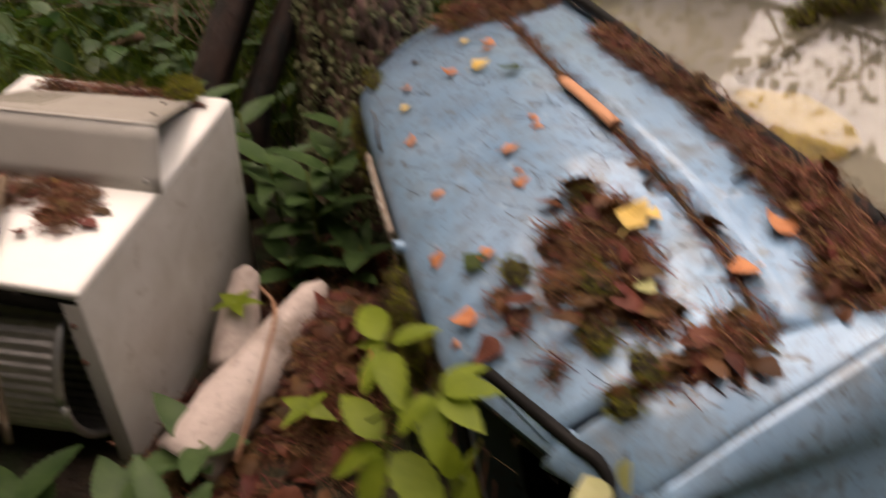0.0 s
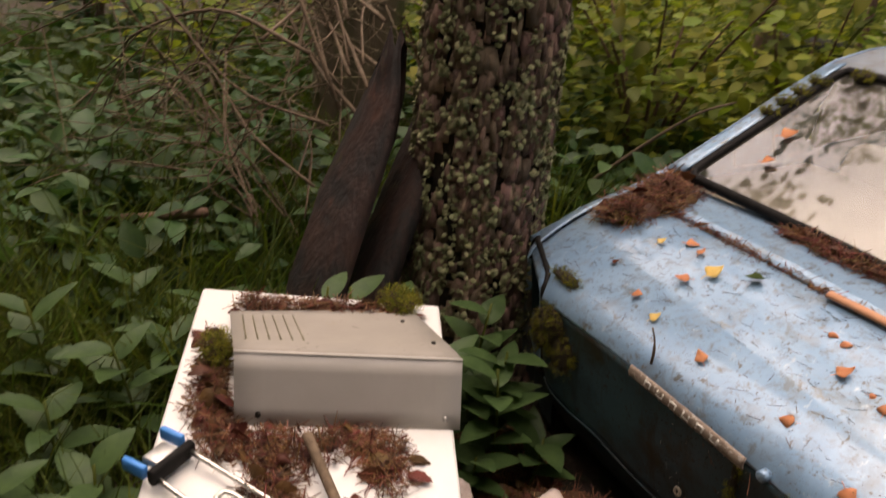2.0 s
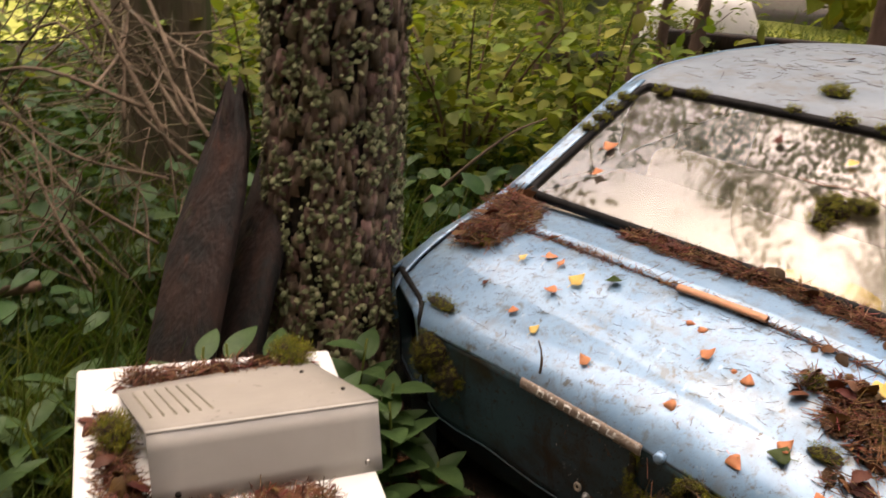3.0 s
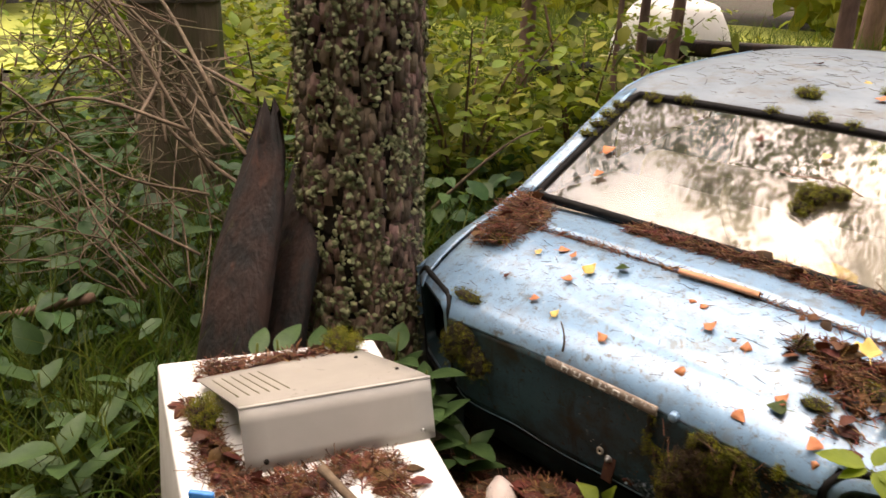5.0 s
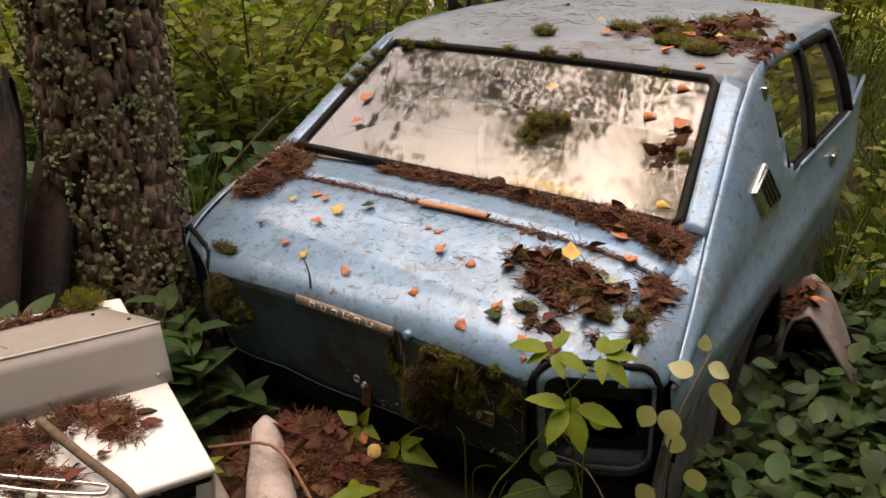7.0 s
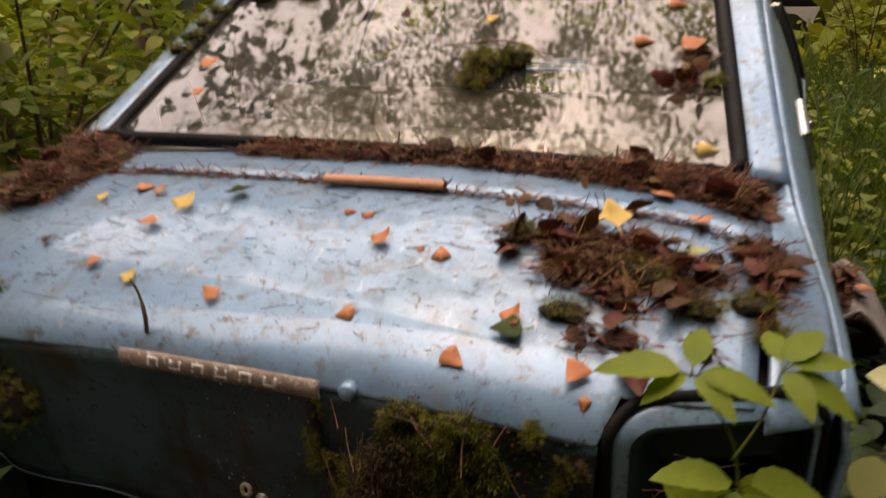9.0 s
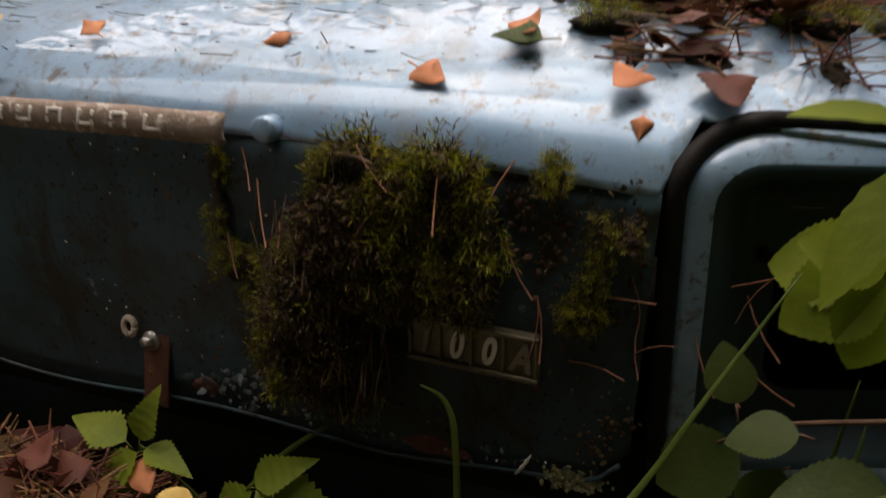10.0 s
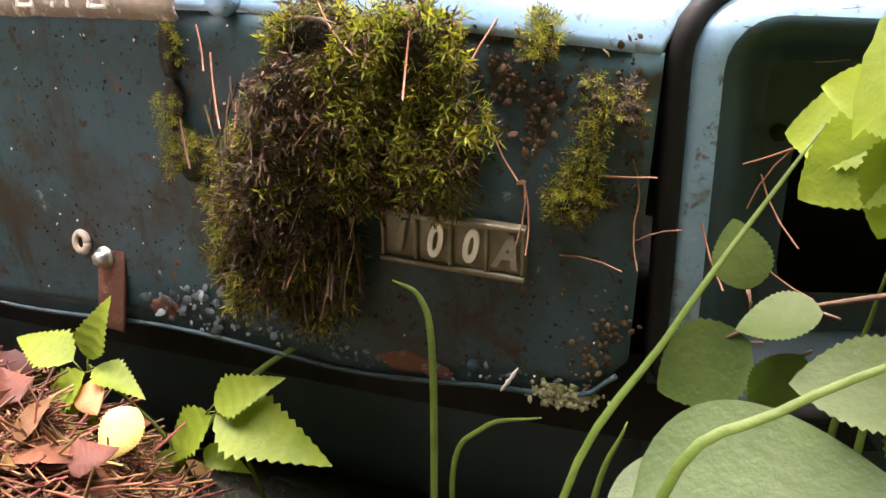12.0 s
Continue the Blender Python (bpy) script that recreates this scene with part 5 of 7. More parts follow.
for u, m in ((0.93, STEEL), (0.10, DARK)):
    tube("rivet", [cover_at(u, 0.16, 0.001), cover_at(u, 0.16, 0.005)], 0.0045, m, face, sides=10)
for u, w in ((0.88, 1.7), (0.93, 1.25)):
    tube("screw", [cover_at(u, w, 0.003), cover_at(u, w, 0.006)], 0.0035, DARK, topf, sides=8)

# heating element
elem = thing("heating_element", "bent tubular heating element with blue plastic terminals", "heating element", tuple(on_machine(0.1, -0.1, 0.01)))


def el(u, v, z=0.012):
    return on_machine(u, v, z)


E0, EU, EV = Vector((0.150, -0.177, 0)), Vector((0.130, 0.205, 0)).normalized(), Vector((-0.205, 0.130, 0)).normalized()


def el_at(a, b, c):
    q = E0 + EU * a + EV * b
    return el(q.x, q.y, c)


tube("element_tube", smooth_line([el_at(*p) for p in ((0, -0.03, 0.02), (0.09, -0.034, 0.016), (0.22, -0.036, 0.012), (0.268, -0.034, 0.012), (0.278, -0.024, 0.012), (0.266, -0.014, 0.012), (0.18, -0.014, 0.014), (0.09, -0.012, 0.016), (0.078, -0.002, 0.016), (0.09, 0.010, 0.016), (0.16, 0.010, 0.012), (0.245, 0.012, 0.012), (0.257, 0.022, 0.012), (0.245, 0.032, 0.012), (0.14, 0.030, 0.016), (0.0, 0.028, 0.022))], 110), 0.0038, CHROME, elem, "steel element tube", sides=8)
ft = M_TURN @ Matrix.Rotation(math.atan2(EU.y, EU.x), 4, "Z")
part("flange", box_bm((0.014, 0.080, 0.026), 0.006, el_at(-0.004, 0.0, 0.022), ft), RUBBER, elem, "black rubber flange")
for b in (-0.034, 0.034):
    part("terminal", box_bm((0.040, 0.010, 0.020), 0.003, el_at(-0.036, b, 0.022), ft), BLUEPLASTIC, elem, "bright blue plastic terminal cover")
part("terminal_block", box_bm((0.03, 0.04, 0.012), 0.003, el_at(-0.024, 0.0, 0.022), ft), STEEL, elem)

mz = lambda x, y: on_machine((Vector((x, y, 0)) - MC).dot(M_AX), (Vector((x, y, 0)) - MC).dot(M_AY), 0).z


def m_spot(u, v, a, b):
    p = on_machine(u, v)
    return (p.x, p.y, a, b)


pile("litter_heap", "needle and leaf litter on the washing machine top", [m_spot(0.085, -0.06, 0.03, 0.05), m_spot(0.08, 0.03, 0.03, 0.05), m_spot(0.09, 0.10, 0.04, 0.04), m_spot(0.13, 0.11, 0.04, 0.032), m_spot(0.13, -0.04, 0.045, 0.04), m_spot(0.18, -0.05, 0.04, 0.035), m_spot(0.02, -0.155, 0.045, 0.03), m_spot(0.08, -0.13, 0.045, 0.035), m_spot(0.21, 0.0, 0.025, 0.02)], 1500, 70, 0.040, mz, "litter on the washing machine", 0.016)
pile("litter_heap", "litter packed behind the metal cover", [m_spot(-0.232, v, 0.025, 0.03) for v in (-0.12, -0.07, -0.02, 0.03, 0.08, 0.13)], 700, 40, 0.035, mz, "litter on the washing machine", 0.028)
pile("litter_heap", "litter beside the metal cover", [m_spot(-0.02, -0.155, 0.06, 0.02), m_spot(-0.10, -0.165, 0.05, 0.018)], 300, 25, 0.04, mz, "litter on the washing machine", 0.035)
cushion("moss_clump", "tuft of moss behind the metal cover", [(tuple(on_machine(-0.25, 0.14, 0.015)), (0.035, 0.03, 0.022))], (0, 0, 1), 300, 0.018, group="moss on the washing machine")
cushion("moss_clump", "tuft of moss beside the metal cover", [(tuple(on_machine(-0.08, -0.155, 0.02)), (0.03, 0.02, 0.03))], (0, 0, 1), 260, 0.018, group="moss on the washing machine")
st = tube("stick", smooth_line([on_machine(0.10, -0.004, 0.035), on_machine(0.20, 0.04, 0.022), on_machine(0.295, 0.082, 0.008), on_machine(0.33, 0.09, -0.06), on_machine(0.37, 0.095, -0.22)], 20), np.linspace(0.008, 0.006, 20), TWIG, None)
tagged(st, "grey-brown stick lying over the washing machine's front edge", "stick")
for u, v0 in ((0.245, -0.128), (0.18, 0.05), (0.12, -0.05)):
    q = on_machine(u, v0, 0.02 if u < 0.16 else 0.004)
    fallen_leaf(q.x, q.y, q.z, 0.032, 300 * u, BROWNLEAF, "dead brown leaf on the washing machine top")


# ---- the big pine ----
def build_pine(x, y, r, height, seed):
    rs = np.random.default_rng(seed)
    z0 = ground_z(x, y) - 0.05
    t = thing("pine_tree", "thick old pine with plated bark and pale lichen", "tree", (x, y, z0))

    def rad(z, a):
        flare = 1 + 0.35 * math.exp(-(z - z0) / 0.16) * (1 + 0.3 * math.sin(3 * a + 1))
        return r * flare * (1 - 0.03 * min(2.5, z - z0) - 0.06 * max(0.0, z - z0 - 2.5)) * (1 + 0.04 * noise.noise(Vector((math.cos(a) * 2, math.sin(a) * 2, z * 1.2))))

    trunk = part("trunk", grid_bm(np.linspace(0, 2 * math.pi, 49), np.concatenate([np.linspace(z0, z0 + 2.6, 50), np.linspace(z0 + 2.8, z0 + height, 20)]),
                 lambda a, z: (x + rad(z, a) * math.cos(a) * 0.97, y + rad(z, a) * math.sin(a) * 0.97, z)), BARKGAP, t, "dark cracked trunk core")
    # bark plates: uneven lumps in upright rows
    n = 6500
    v6 = []
    for k in range(n):
        a = rs.uniform(0, 2 * math.pi)
        z = rs.uniform(z0, z0 + 2.3)
        col = math.floor(a / (2 * math.pi) * 34)
        a = (col + 0.5 + rs.normal() * 0.30) / 34 * 2 * math.pi + 0.14 * math.sin(z * 5 + col)
        v6.append((a, z))
    a, z = np.array(v6).T
    R = np.array([rad(q, p) for p, q in zip(a, z)])
    at = np.stack([x + R * np.cos(a), y + R * np.sin(a), z], 1)
    outward = np.stack([np.cos(a), np.sin(a), 0 * a], 1)
    pl = np.array([(-0.5, 0, 0), (0.5, 0, 0), (0.42, 1, 0), (-0.42, 1, 0), (-0.30, 0.12, 0.30), (0.30, 0.10, 0.24), (0.24, 0.88, 0.28), (-0.26, 0.9, 0.22)], float)
    pf = np.array([(4, 5, 6, 7), (0, 1, 5, 4), (1, 2, 6, 5), (2, 3, 7, 6), (3, 0, 4, 7)])
    along = np.stack([rs.normal(size=n) * 0.12, rs.normal(size=n) * 0.12, np.ones(n)], 1)
    scatter("plated_bark", (pl, pf), BARK, at - along * 0.03, along, outward + rs.normal(size=(n, 3)) * 0.28, rs.uniform(0.02, 0.065, n), rs.uniform(0.014, 0.034, n), t, "rough brown bark plates", False)
    # lichen rosettes: crumpled small lobes
    m = 10500
    a = rs.uniform(0, 2 * math.pi, m)
    z = z0 + 0.05 + 2.0 * rs.uniform(0, 1, m) ** 1.2
    clump = rs.integers(0, 1400, m)
    ca, cz = rs.uniform(0, 2 * math.pi, 1400), z0 + 0.05 + 2.0 * rs.uniform(0, 1, 1400) ** 1.1
    a, z = ca[clump] + rs.normal(size=m) * 0.045, cz[clump] + rs.normal(size=m) * 0.013
    R = np.array([rad(q, p) for p, q in zip(a, z)]) + 0.016
    at = np.stack([x + R * np.cos(a), y + R * np.sin(a), z], 1)
    outward = np.stack([np.cos(a), np.sin(a), 0 * a], 1)
    d = np.cross(outward, rs.normal(size=(m, 3)))
    scatter("lichen", LEAF_CURL, LICHEN, at, d + outward * 0.35, outward + rs.normal(size=(m, 3)) * 0.5, rs.uniform(0.010, 0.022, m), parent=t, label="pale grey-green lichen tufts")
    # limbs and crown high above
    cv = []
    leaves = []
    for k in range(16):
        zz = z0 + height * (0.78 + 0.22 * k / 16)
        b = radians(40 + 120 * ((k * 0.38) % 1))
        ln = 2.4 * (1.15 - k / 18)
        p0 = np.array((x, y, zz))
        p1 = p0 + np.array((math.cos(b), math.sin(b), 0.15)) * ln
        cv.append(tube_arrays(smooth_line([p0, (p0 + p1) / 2 + (0, 0, -0.1), p1], 6), np.linspace(0.04, 0.01, 6), 5))
        for j in range(9):
            leaves.append(p0 + (p1 - p0) * rs.uniform(0.3, 1.05) + rs.normal(size=3) * 0.3)
    vv, ff = joined(*cv)
    placed("limbs", fast_mesh("limbs", vv, ff), BARKGAP, t)
    c = np.repeat(np.array(leaves), 60, 0)
    at = c + rs.normal(size=c.shape) * 0.20
    scatter("crown", LEAF_LOW, CANOPY, at, rs.normal(size=at.shape), rs.normal(size=at.shape), rs.uniform(0.06, 0.12, len(at)), rs.uniform(0.03, 0.06, len(at)), t, "dark green needle clumps")


build_pine(-0.825, -0.035, 0.150, 13.5, 3)

# ---- leaning rotten slab beside the pine ----
def wood_slab(dx, dy, k, seed, label):
    """A rotten slab that leans on the trunk, its top broken off unevenly."""
    rows = ((-0.83, -0.51, 0.26, 0.11), (-0.835, -0.48, 0.42, 0.12), (-0.855, -0.44, 0.60, 0.12), (-0.90, -0.35, 0.78, 0.11), (-0.935, -0.27, 0.93, 0.09), (-0.955, -0.235, 1.03, 0.066), (-0.97, -0.21, 1.12, 0.032))
    rings = []
    for cx, cy, z, w in rows:
        ragged = 0.08 * max(0.0, z - 0.95) / 0.14
        ring = []
        for q in np.linspace(0, 2 * math.pi, 20, endpoint=False):
            g = Vector((math.cos(q) * 2 + seed, math.sin(q) * 2, z * 4))
            ring.append((cx + dx + k * w * math.cos(q) + 0.020 * noise.noise(g), cy + dy + k * w * 0.45 * math.sin(q) + 0.016 * noise.noise(g + Vector((7, 0, 0))), z + ragged * noise.noise(Vector((q * 2.5, seed, 0))) * 2))
        rings.append(ring)
    return tagged(part("wood_slab", loft_bm(rings, True, True), DARKWOOD), label, "wood", "rotting wood beside the pine")


wood_slab(0, 0, 1.0, 0.0, "rotting dark red-brown slab of wood leaning on the pine")
wood_slab(0.035, 0.13, 0.8, 5.0, "black rotten slab between the pine and the leaning wood")

# ---- pale logs between the washing machine and the car ----
def build_log(name, a, b, r0, r1, label):
    a, b = Vector(a), Vector(b)
    ax = (b - a).normalized()
    s1 = ax.cross(Vector((0, 0, 1))).normalized()
    s2 = s1.cross(ax)
    rings = []
    for k in range(15):
        s = k / 14
        rr = (r0 + (r1 - r0) * min(1, s * 1.4) ** 0.8) * (0.4 if k == 0 else 1)
        rings.append([a + (b - a) * s + (s1 * math.cos(q) + s2 * math.sin(q)) * rr * (1 + 0.10 * noise.noise(Vector((math.cos(q) * 1.5, math.sin(q) * 1.5, s * 5)))) for q in np.linspace(0, 2 * math.pi, 20, endpoint=False)])
    return tagged(part(name, loft_bm(rings, True, True), PALELOG), label, "log", "pale logs")


build_log("log", (-0.15, -0.21, 0.475), (0.13, -0.47, 0.34), 0.026, 0.058, "pale peeled log with a tapered end lying in litter")
build_log("log", (-0.272, -0.355, 0.455), (-0.11, -0.40, 0.33), 0.022, 0.045, "short pale peeled log stub beside the washing machine")
ROOTBARK = surface("reddish_root_bark", (0.22, 0.10, 0.055), (0.32, 0.17, 0.10), 40.0, (0.7, 0.9), 0.4, 160.0)
rt = tube("root", smooth_line([(-0.20, -0.33, 0.45), (-0.04, -0.30, 0.505), (0.08, -0.33, 0.47), (0.2, -0.38, 0.40)], 16), 0.0036, ROOTBARK)
tagged(rt, "thin reddish root crossing the log", "root")

# ---- loose wing beside the car ----
wing = thing("loose_fender", "grey rusty loose fender leaning against the car, littered with leaves", "fender", (0.84, 1.15, 0.3))


def wing_at(u, k):
    """u across the arch, k from its front rim to its rear one."""
    us = [0, 0.15, 0.3, 0.45, 0.65, 0.85, 1]
    x0, z0 = np.interp(u, us, [0.737, 0.741, 0.756, 0.795, 0.863, 0.907, 0.946]), np.interp(u, us, [0.419, 0.507, 0.553, 0.576, 0.493, 0.436, 0.387])
    x1, z1 = np.interp(u, us, [0.722, 0.729, 0.742, 0.766, 0.815, 0.882, 0.945]), np.interp(u, us, [0.490, 0.560, 0.617, 0.638, 0.608, 0.488, 0.335])
    bump = 0.005 * noise.noise(Vector((u * 7, k * 3, 2)))
    return (float(x0 + (x1 - x0) * k), 0.80 + 0.13 * k, float(z0 + (z1 - z0) * k) + bump)


thick(part("arch", grid_bm(np.linspace(0.0, 1, 22), np.linspace(0, 1, 8), wing_at), GREYSTEEL, wing, "weathered curved grey sheet with rust"), 0.004)
tube("edge", [wing_at(u, 0) for u in np.linspace(0, 1, 24)], 0.006, GREYSTEEL, wing, "folded sheet edge")
# dark board behind the arch, coloured as the shade inside it
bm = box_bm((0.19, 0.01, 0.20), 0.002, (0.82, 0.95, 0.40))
part("backing", bm, DARK, wing, "dark board that paints the shade inside the arch")
tube("hub", [(0.80, 0.92, 0.50), (0.80, 0.87, 0.50), (0.80, 0.86, 0.50)], [0.03, 0.03, 0.018], RUST, wing, "rusty drum inside the arch", sides=20)
pile("litter_heap", "dead leaves and needles on the loose fender", [(0.752, 0.83, 0.018, 0.025), (0.758, 0.88, 0.022, 0.03), (0.740, 0.86, 0.014, 0.03)], 380, 45, 0.04, lambda x, y: 0.575 + 0.5 * (y - 0.80) - 1.6 * max(0, 0.772 - x), "litter on the car", 0.025)
fallen_leaf(0.765, 0.83, 0.610, 0.06, 20, ORANGELEAF, "orange leaf on the loose fender")

# ---- litter mound behind the car ----
pile("litter_mound", "mound of pine needles and dead leaves behind the car", [(0.02, -0.19, 0.16, 0.09), (-0.08, -0.17, 0.14, 0.09), (0.10, -0.22, 0.12, 0.08), (-0.02, -0.30, 0.16, 0.08)], 3600, 160, 0.055, ground_z, "ground litter", 0.02)
pile("litter_mound", "leaf litter round the washing machine and logs", [(-0.28, -0.25, 0.2, 0.12), (0.1, -0.45, 0.2, 0.12), (-0.4, -0.18, 0.2, 0.14), (0.3, -0.35, 0.25, 0.15)], 1500, 240, 0.06, ground_z, "ground litter", 0.02)


# ---- undergrowth ----
def ground_points(n, x0, x1, y0, y1, clear=True):
    p = np.stack([rng.uniform(x0, x1, n), rng.uniform(y0, y1, n)], 1)
    if clear:
        inside = (np.abs(p[:, 0]) < 0.75) & (p[:, 1] > -0.12) & (p[:, 1] < 3.4)
        q = p - np.array((MC.x, MC.y))
        u, v = q @ np.array(M_AX)[:2], q @ np.array(M_AY)[:2]
        box = (np.abs(u) < LEN / 2 + 0.02) & (np.abs(v) < WID / 2 + 0.03)
        p = p[~(inside | box)]
    return np.array([(a, b, ground_z(a, b)) for a, b in p])


def grass_patch(name, label, n, x0, x1, y0, y1, size, material=GRASS):
    p = ground_points(n, x0, x1, y0, y1)
    k = len(p)
    d = aimless(k) * 0.45 + np.array((0, 0, 1))
    face = -aimless(k, 0.1)
    ob = scatter(name, BLADE, material, p, d, face, size * rng.uniform(0.5, 1.3, k), size * rng.uniform(0.35, 0.6, k))
    return tagged(ob, label, "grass", kind="stuff")


grass_patch("grass", "dark green forest grass under the trees", 15000, -4.5, -1.05, -2.2, 2.4, 0.34)
grass_patch("grass", "low grass beside the car", 9000, 1.12, 4.2, 0.9, 6.5, 0.36)
grass_patch("grass", "lush grass close along the car", 5000, 0.76, 1.5, 1.2, 7.0, 0.30)
grass_patch("grass", "sparse forest grass behind the car", 9000, -7, 1.5, 2.4, 9, 0.45)
grass_patch("grass", "low grass before the pine", 2200, -1.3, -0.75, -1.6, -0.45, 0.26)


grass_patch("grass", "fresh grass beside the washing machine", 2600, -0.95, 0.1, -1.75, -0.85, 0.20)
grass_patch("grass", "short grass and moss on the trodden ground", 5000, -1.8, 3.4, -3.0, -1.35, 0.12)
grass_patch("grass", "short grass on the open side of the car", 4000, 1.25, 4.2, -1.4, 0.9, 0.13)


def broad_plant(x, y, n, size, lean=0.0):
    """A woodland plant: upright stalk and large elliptical leaves in a whorl."""
    z = ground_z(x, y)
    t = thing("broadleaf_plant", "low woodland plant with broad dark green leaves", "plant", (x, y, z), "woodland plants")
    hgt = size * rng.uniform(0.9, 1.3)
    tip = Vector((x + rng.normal() * 0.03, y + rng.normal() * 0.03, z + hgt))
    tube("stalk", smooth_line([(x, y, z - 0.02), ((x + tip.x) / 2 + 0.01, (y + tip.y) / 2, z + hgt * 0.5), tuple(tip)], 6), 0.003, GRASS, t, sides=5)
    for k in range(n):
        a = k * 2.4 + rng.uniform(0, 0.6)
        h = 0.35 + 0.65 * k / n
        base = Vector((x, y, z)).lerp(tip, h)
        v, f = spread(LEAF_FINE, [tuple(base)], [(math.cos(a), math.sin(a), rng.uniform(0.15, 0.95))], [(-math.cos(a) * 0.5, -math.sin(a) * 0.5, 1)], [rng.uniform(0.09, 0.135)], [rng.uniform(0.075, 0.11)])
        placed("leaf", fast_mesh("leaf", v, f), LILY, t)
    return t


for x, y, n, size in ((-0.42, -0.24, 9, 0.26), (-0.38, -0.20, 8, 0.24), (-0.46, -0.17, 9, 0.28), (-0.50, -0.27, 8, 0.26), (-0.36, -0.27, 6, 0.12), (-0.56, -0.20, 8, 0.28), (-0.60, -0.32, 7, 0.28), (-0.30, -0.16, 6, 0.10), (-0.62, -0.44, 7, 0.32), (-0.68, -0.52, 7, 0.34),
                      (-0.70, -0.85, 8, 0.26), (-0.60, -1.02, 8, 0.24), (-0.85, -1.00, 8, 0.26), (-0.48, -1.12, 8, 0.24), (-0.83, -0.78, 8, 0.24), (-0.36, -1.18, 8, 0.22), (-1.05, -0.85, 8, 0.26), (-0.68, -1.2, 8, 0.24), (-0.95, -0.68, 8, 0.26), (-0.22, -1.10, 7, 0.16), (-0.30, -1.28, 8, 0.18), (-0.12, -1.22, 7, 0.14), (-0.45, -0.98, 7, 0.18), (0.22, -0.56, 7, 0.10), (0.20, -0.68, 7, 0.08), (0.27, -0.45, 6, 0.09), (0.10, -0.47, 6, 0.08)):
    broad_plant(x, y, n, size)


def glade(x, y):
    """The more open strip of low growth that runs away past the car's far side."""
    m = (x - 0.62) / (np.maximum(y, 0) + 1.2)
    return (m > -1.05) & (m < -0.24) & (y > 1.7)


def far_plants(name, label, n, x0, x1, y0, y1, hmin, hmax, size, material, leaves=9):
    """Many leafy herbs and saplings, as one mass."""
    p = ground_points(n, x0, x1, y0, y1)
    k = len(p)
    h = rng.uniform(hmin, hmax, k) * np.where(glade(p[:, 0], p[:, 1]), 0.25, 1.0)
    top = p + np.stack([rng.normal(size=k) * 0.1, rng.normal(size=k) * 0.1, h], 1)
    s = rng.uniform(0.25, 1.0, (k, leaves, 1))
    at = (p[:, None] * (1 - s) + top[:, None] * s + rng.normal(size=(k, leaves, 3)) * 0.05).reshape(-1, 3)
    m = len(at)
    d = aimless(m, 0.35)
    ob = scatter(name, LEAF_MID, material, at, d, aimless(m) * 0.45 + np.array((0, 0, 1)), size * rng.uniform(0.6, 1.3, m))
    return tagged(ob, label, "undergrowth", kind="stuff")


far_plants("undergrowth", "leafy undergrowth on the forest floor", 1500, -4.5, -1.15, -2.2, 2.4, 0.1, 0.5, 0.085, LILY)
far_plants("undergrowth", "dense leafy thicket beyond the car", 1900, -6.5, -0.8, 0.9, 5.0, 0.25, 0.95, 0.075, SHRUB, 14)
far_plants("undergrowth", "bright bushes in the thicket", 650, -6.5, -0.9, 1.6, 7.5, 0.4, 1.15, 0.075, PALESHRUB, 12)
far_plants("undergrowth", "herbs in the grass beside the car", 700, 1.1, 4.0, 0.6, 7.0, 0.1, 0.35, 0.08, ALDER, 8)
far_plants("undergrowth", "dark leafy weeds round the loose fender", 110, 0.76, 1.25, 0.15, 1.5, 0.03, 0.16, 0.065, DARKWEED, 7)
far_plants("undergrowth", "bright herbs close along the car", 380, 0.78, 1.6, 1.3, 5.5, 0.08, 0.3, 0.07, SHRUB, 9)
far_plants("undergrowth", "leafy weeds beside the boot", 120, 0.70, 1.2, -0.1, 0.70, 0.02, 0.12, 0.07, DARKWEED, 7)
far_plants("undergrowth", "dark weeds along the car", 150, 1.0, 1.5, 0.4, 1.6, 0.05, 0.20, 0.065, DARKWEED, 7)


def shrub(x, y, hgt, material, leaves=500, size=0.07, name="shrub", label="leafy young deciduous shrub with thin stems", spreadr=0.45):
    z = ground_z(x, y)
    hgt *= 0.30 if glade(x, y) else 1.0
    t = thing(name, label, "shrub", (x, y, z), "shrubs")
    tubes, ends = [], []
    for k in range(7):
        a = k * 0.9 + rng.uniform(0, 0.5)
        r = spreadr * rng.uniform(0.4, 1.2)
        p = smooth_line([(x, y, z), (x + 0.35 * r * math.cos(a), y + 0.35 * r * math.sin(a), z + hgt * 0.5), (x + r * math.cos(a), y + r * math.sin(a), z + hgt * rng.uniform(0.8, 1.1))], 8)
        tubes.append(tube_arrays(p, np.linspace(0.010, 0.003, 8), 5))
        ends.append(p)
    v, f = joined(*tubes)
    placed("stem", fast_mesh("stem", v, f), REDTWIG, t)
    e = np.concatenate(ends)
    e = e[e[:, 2] > z + 0.25 * hgt]
    at = e[rng.integers(0, len(e), leaves)] + rng.normal(size=(leaves, 3)) * np.array((0.14, 0.14, 0.10))
    scatter("crown", LEAF_MID, material, at, aimless(leaves, 0.4), aimless(leaves) * 0.5 + np.array((0, 0, 1)), size * rng.uniform(0.6, 1.3, leaves), parent=t, label="small green leaves")
    return t


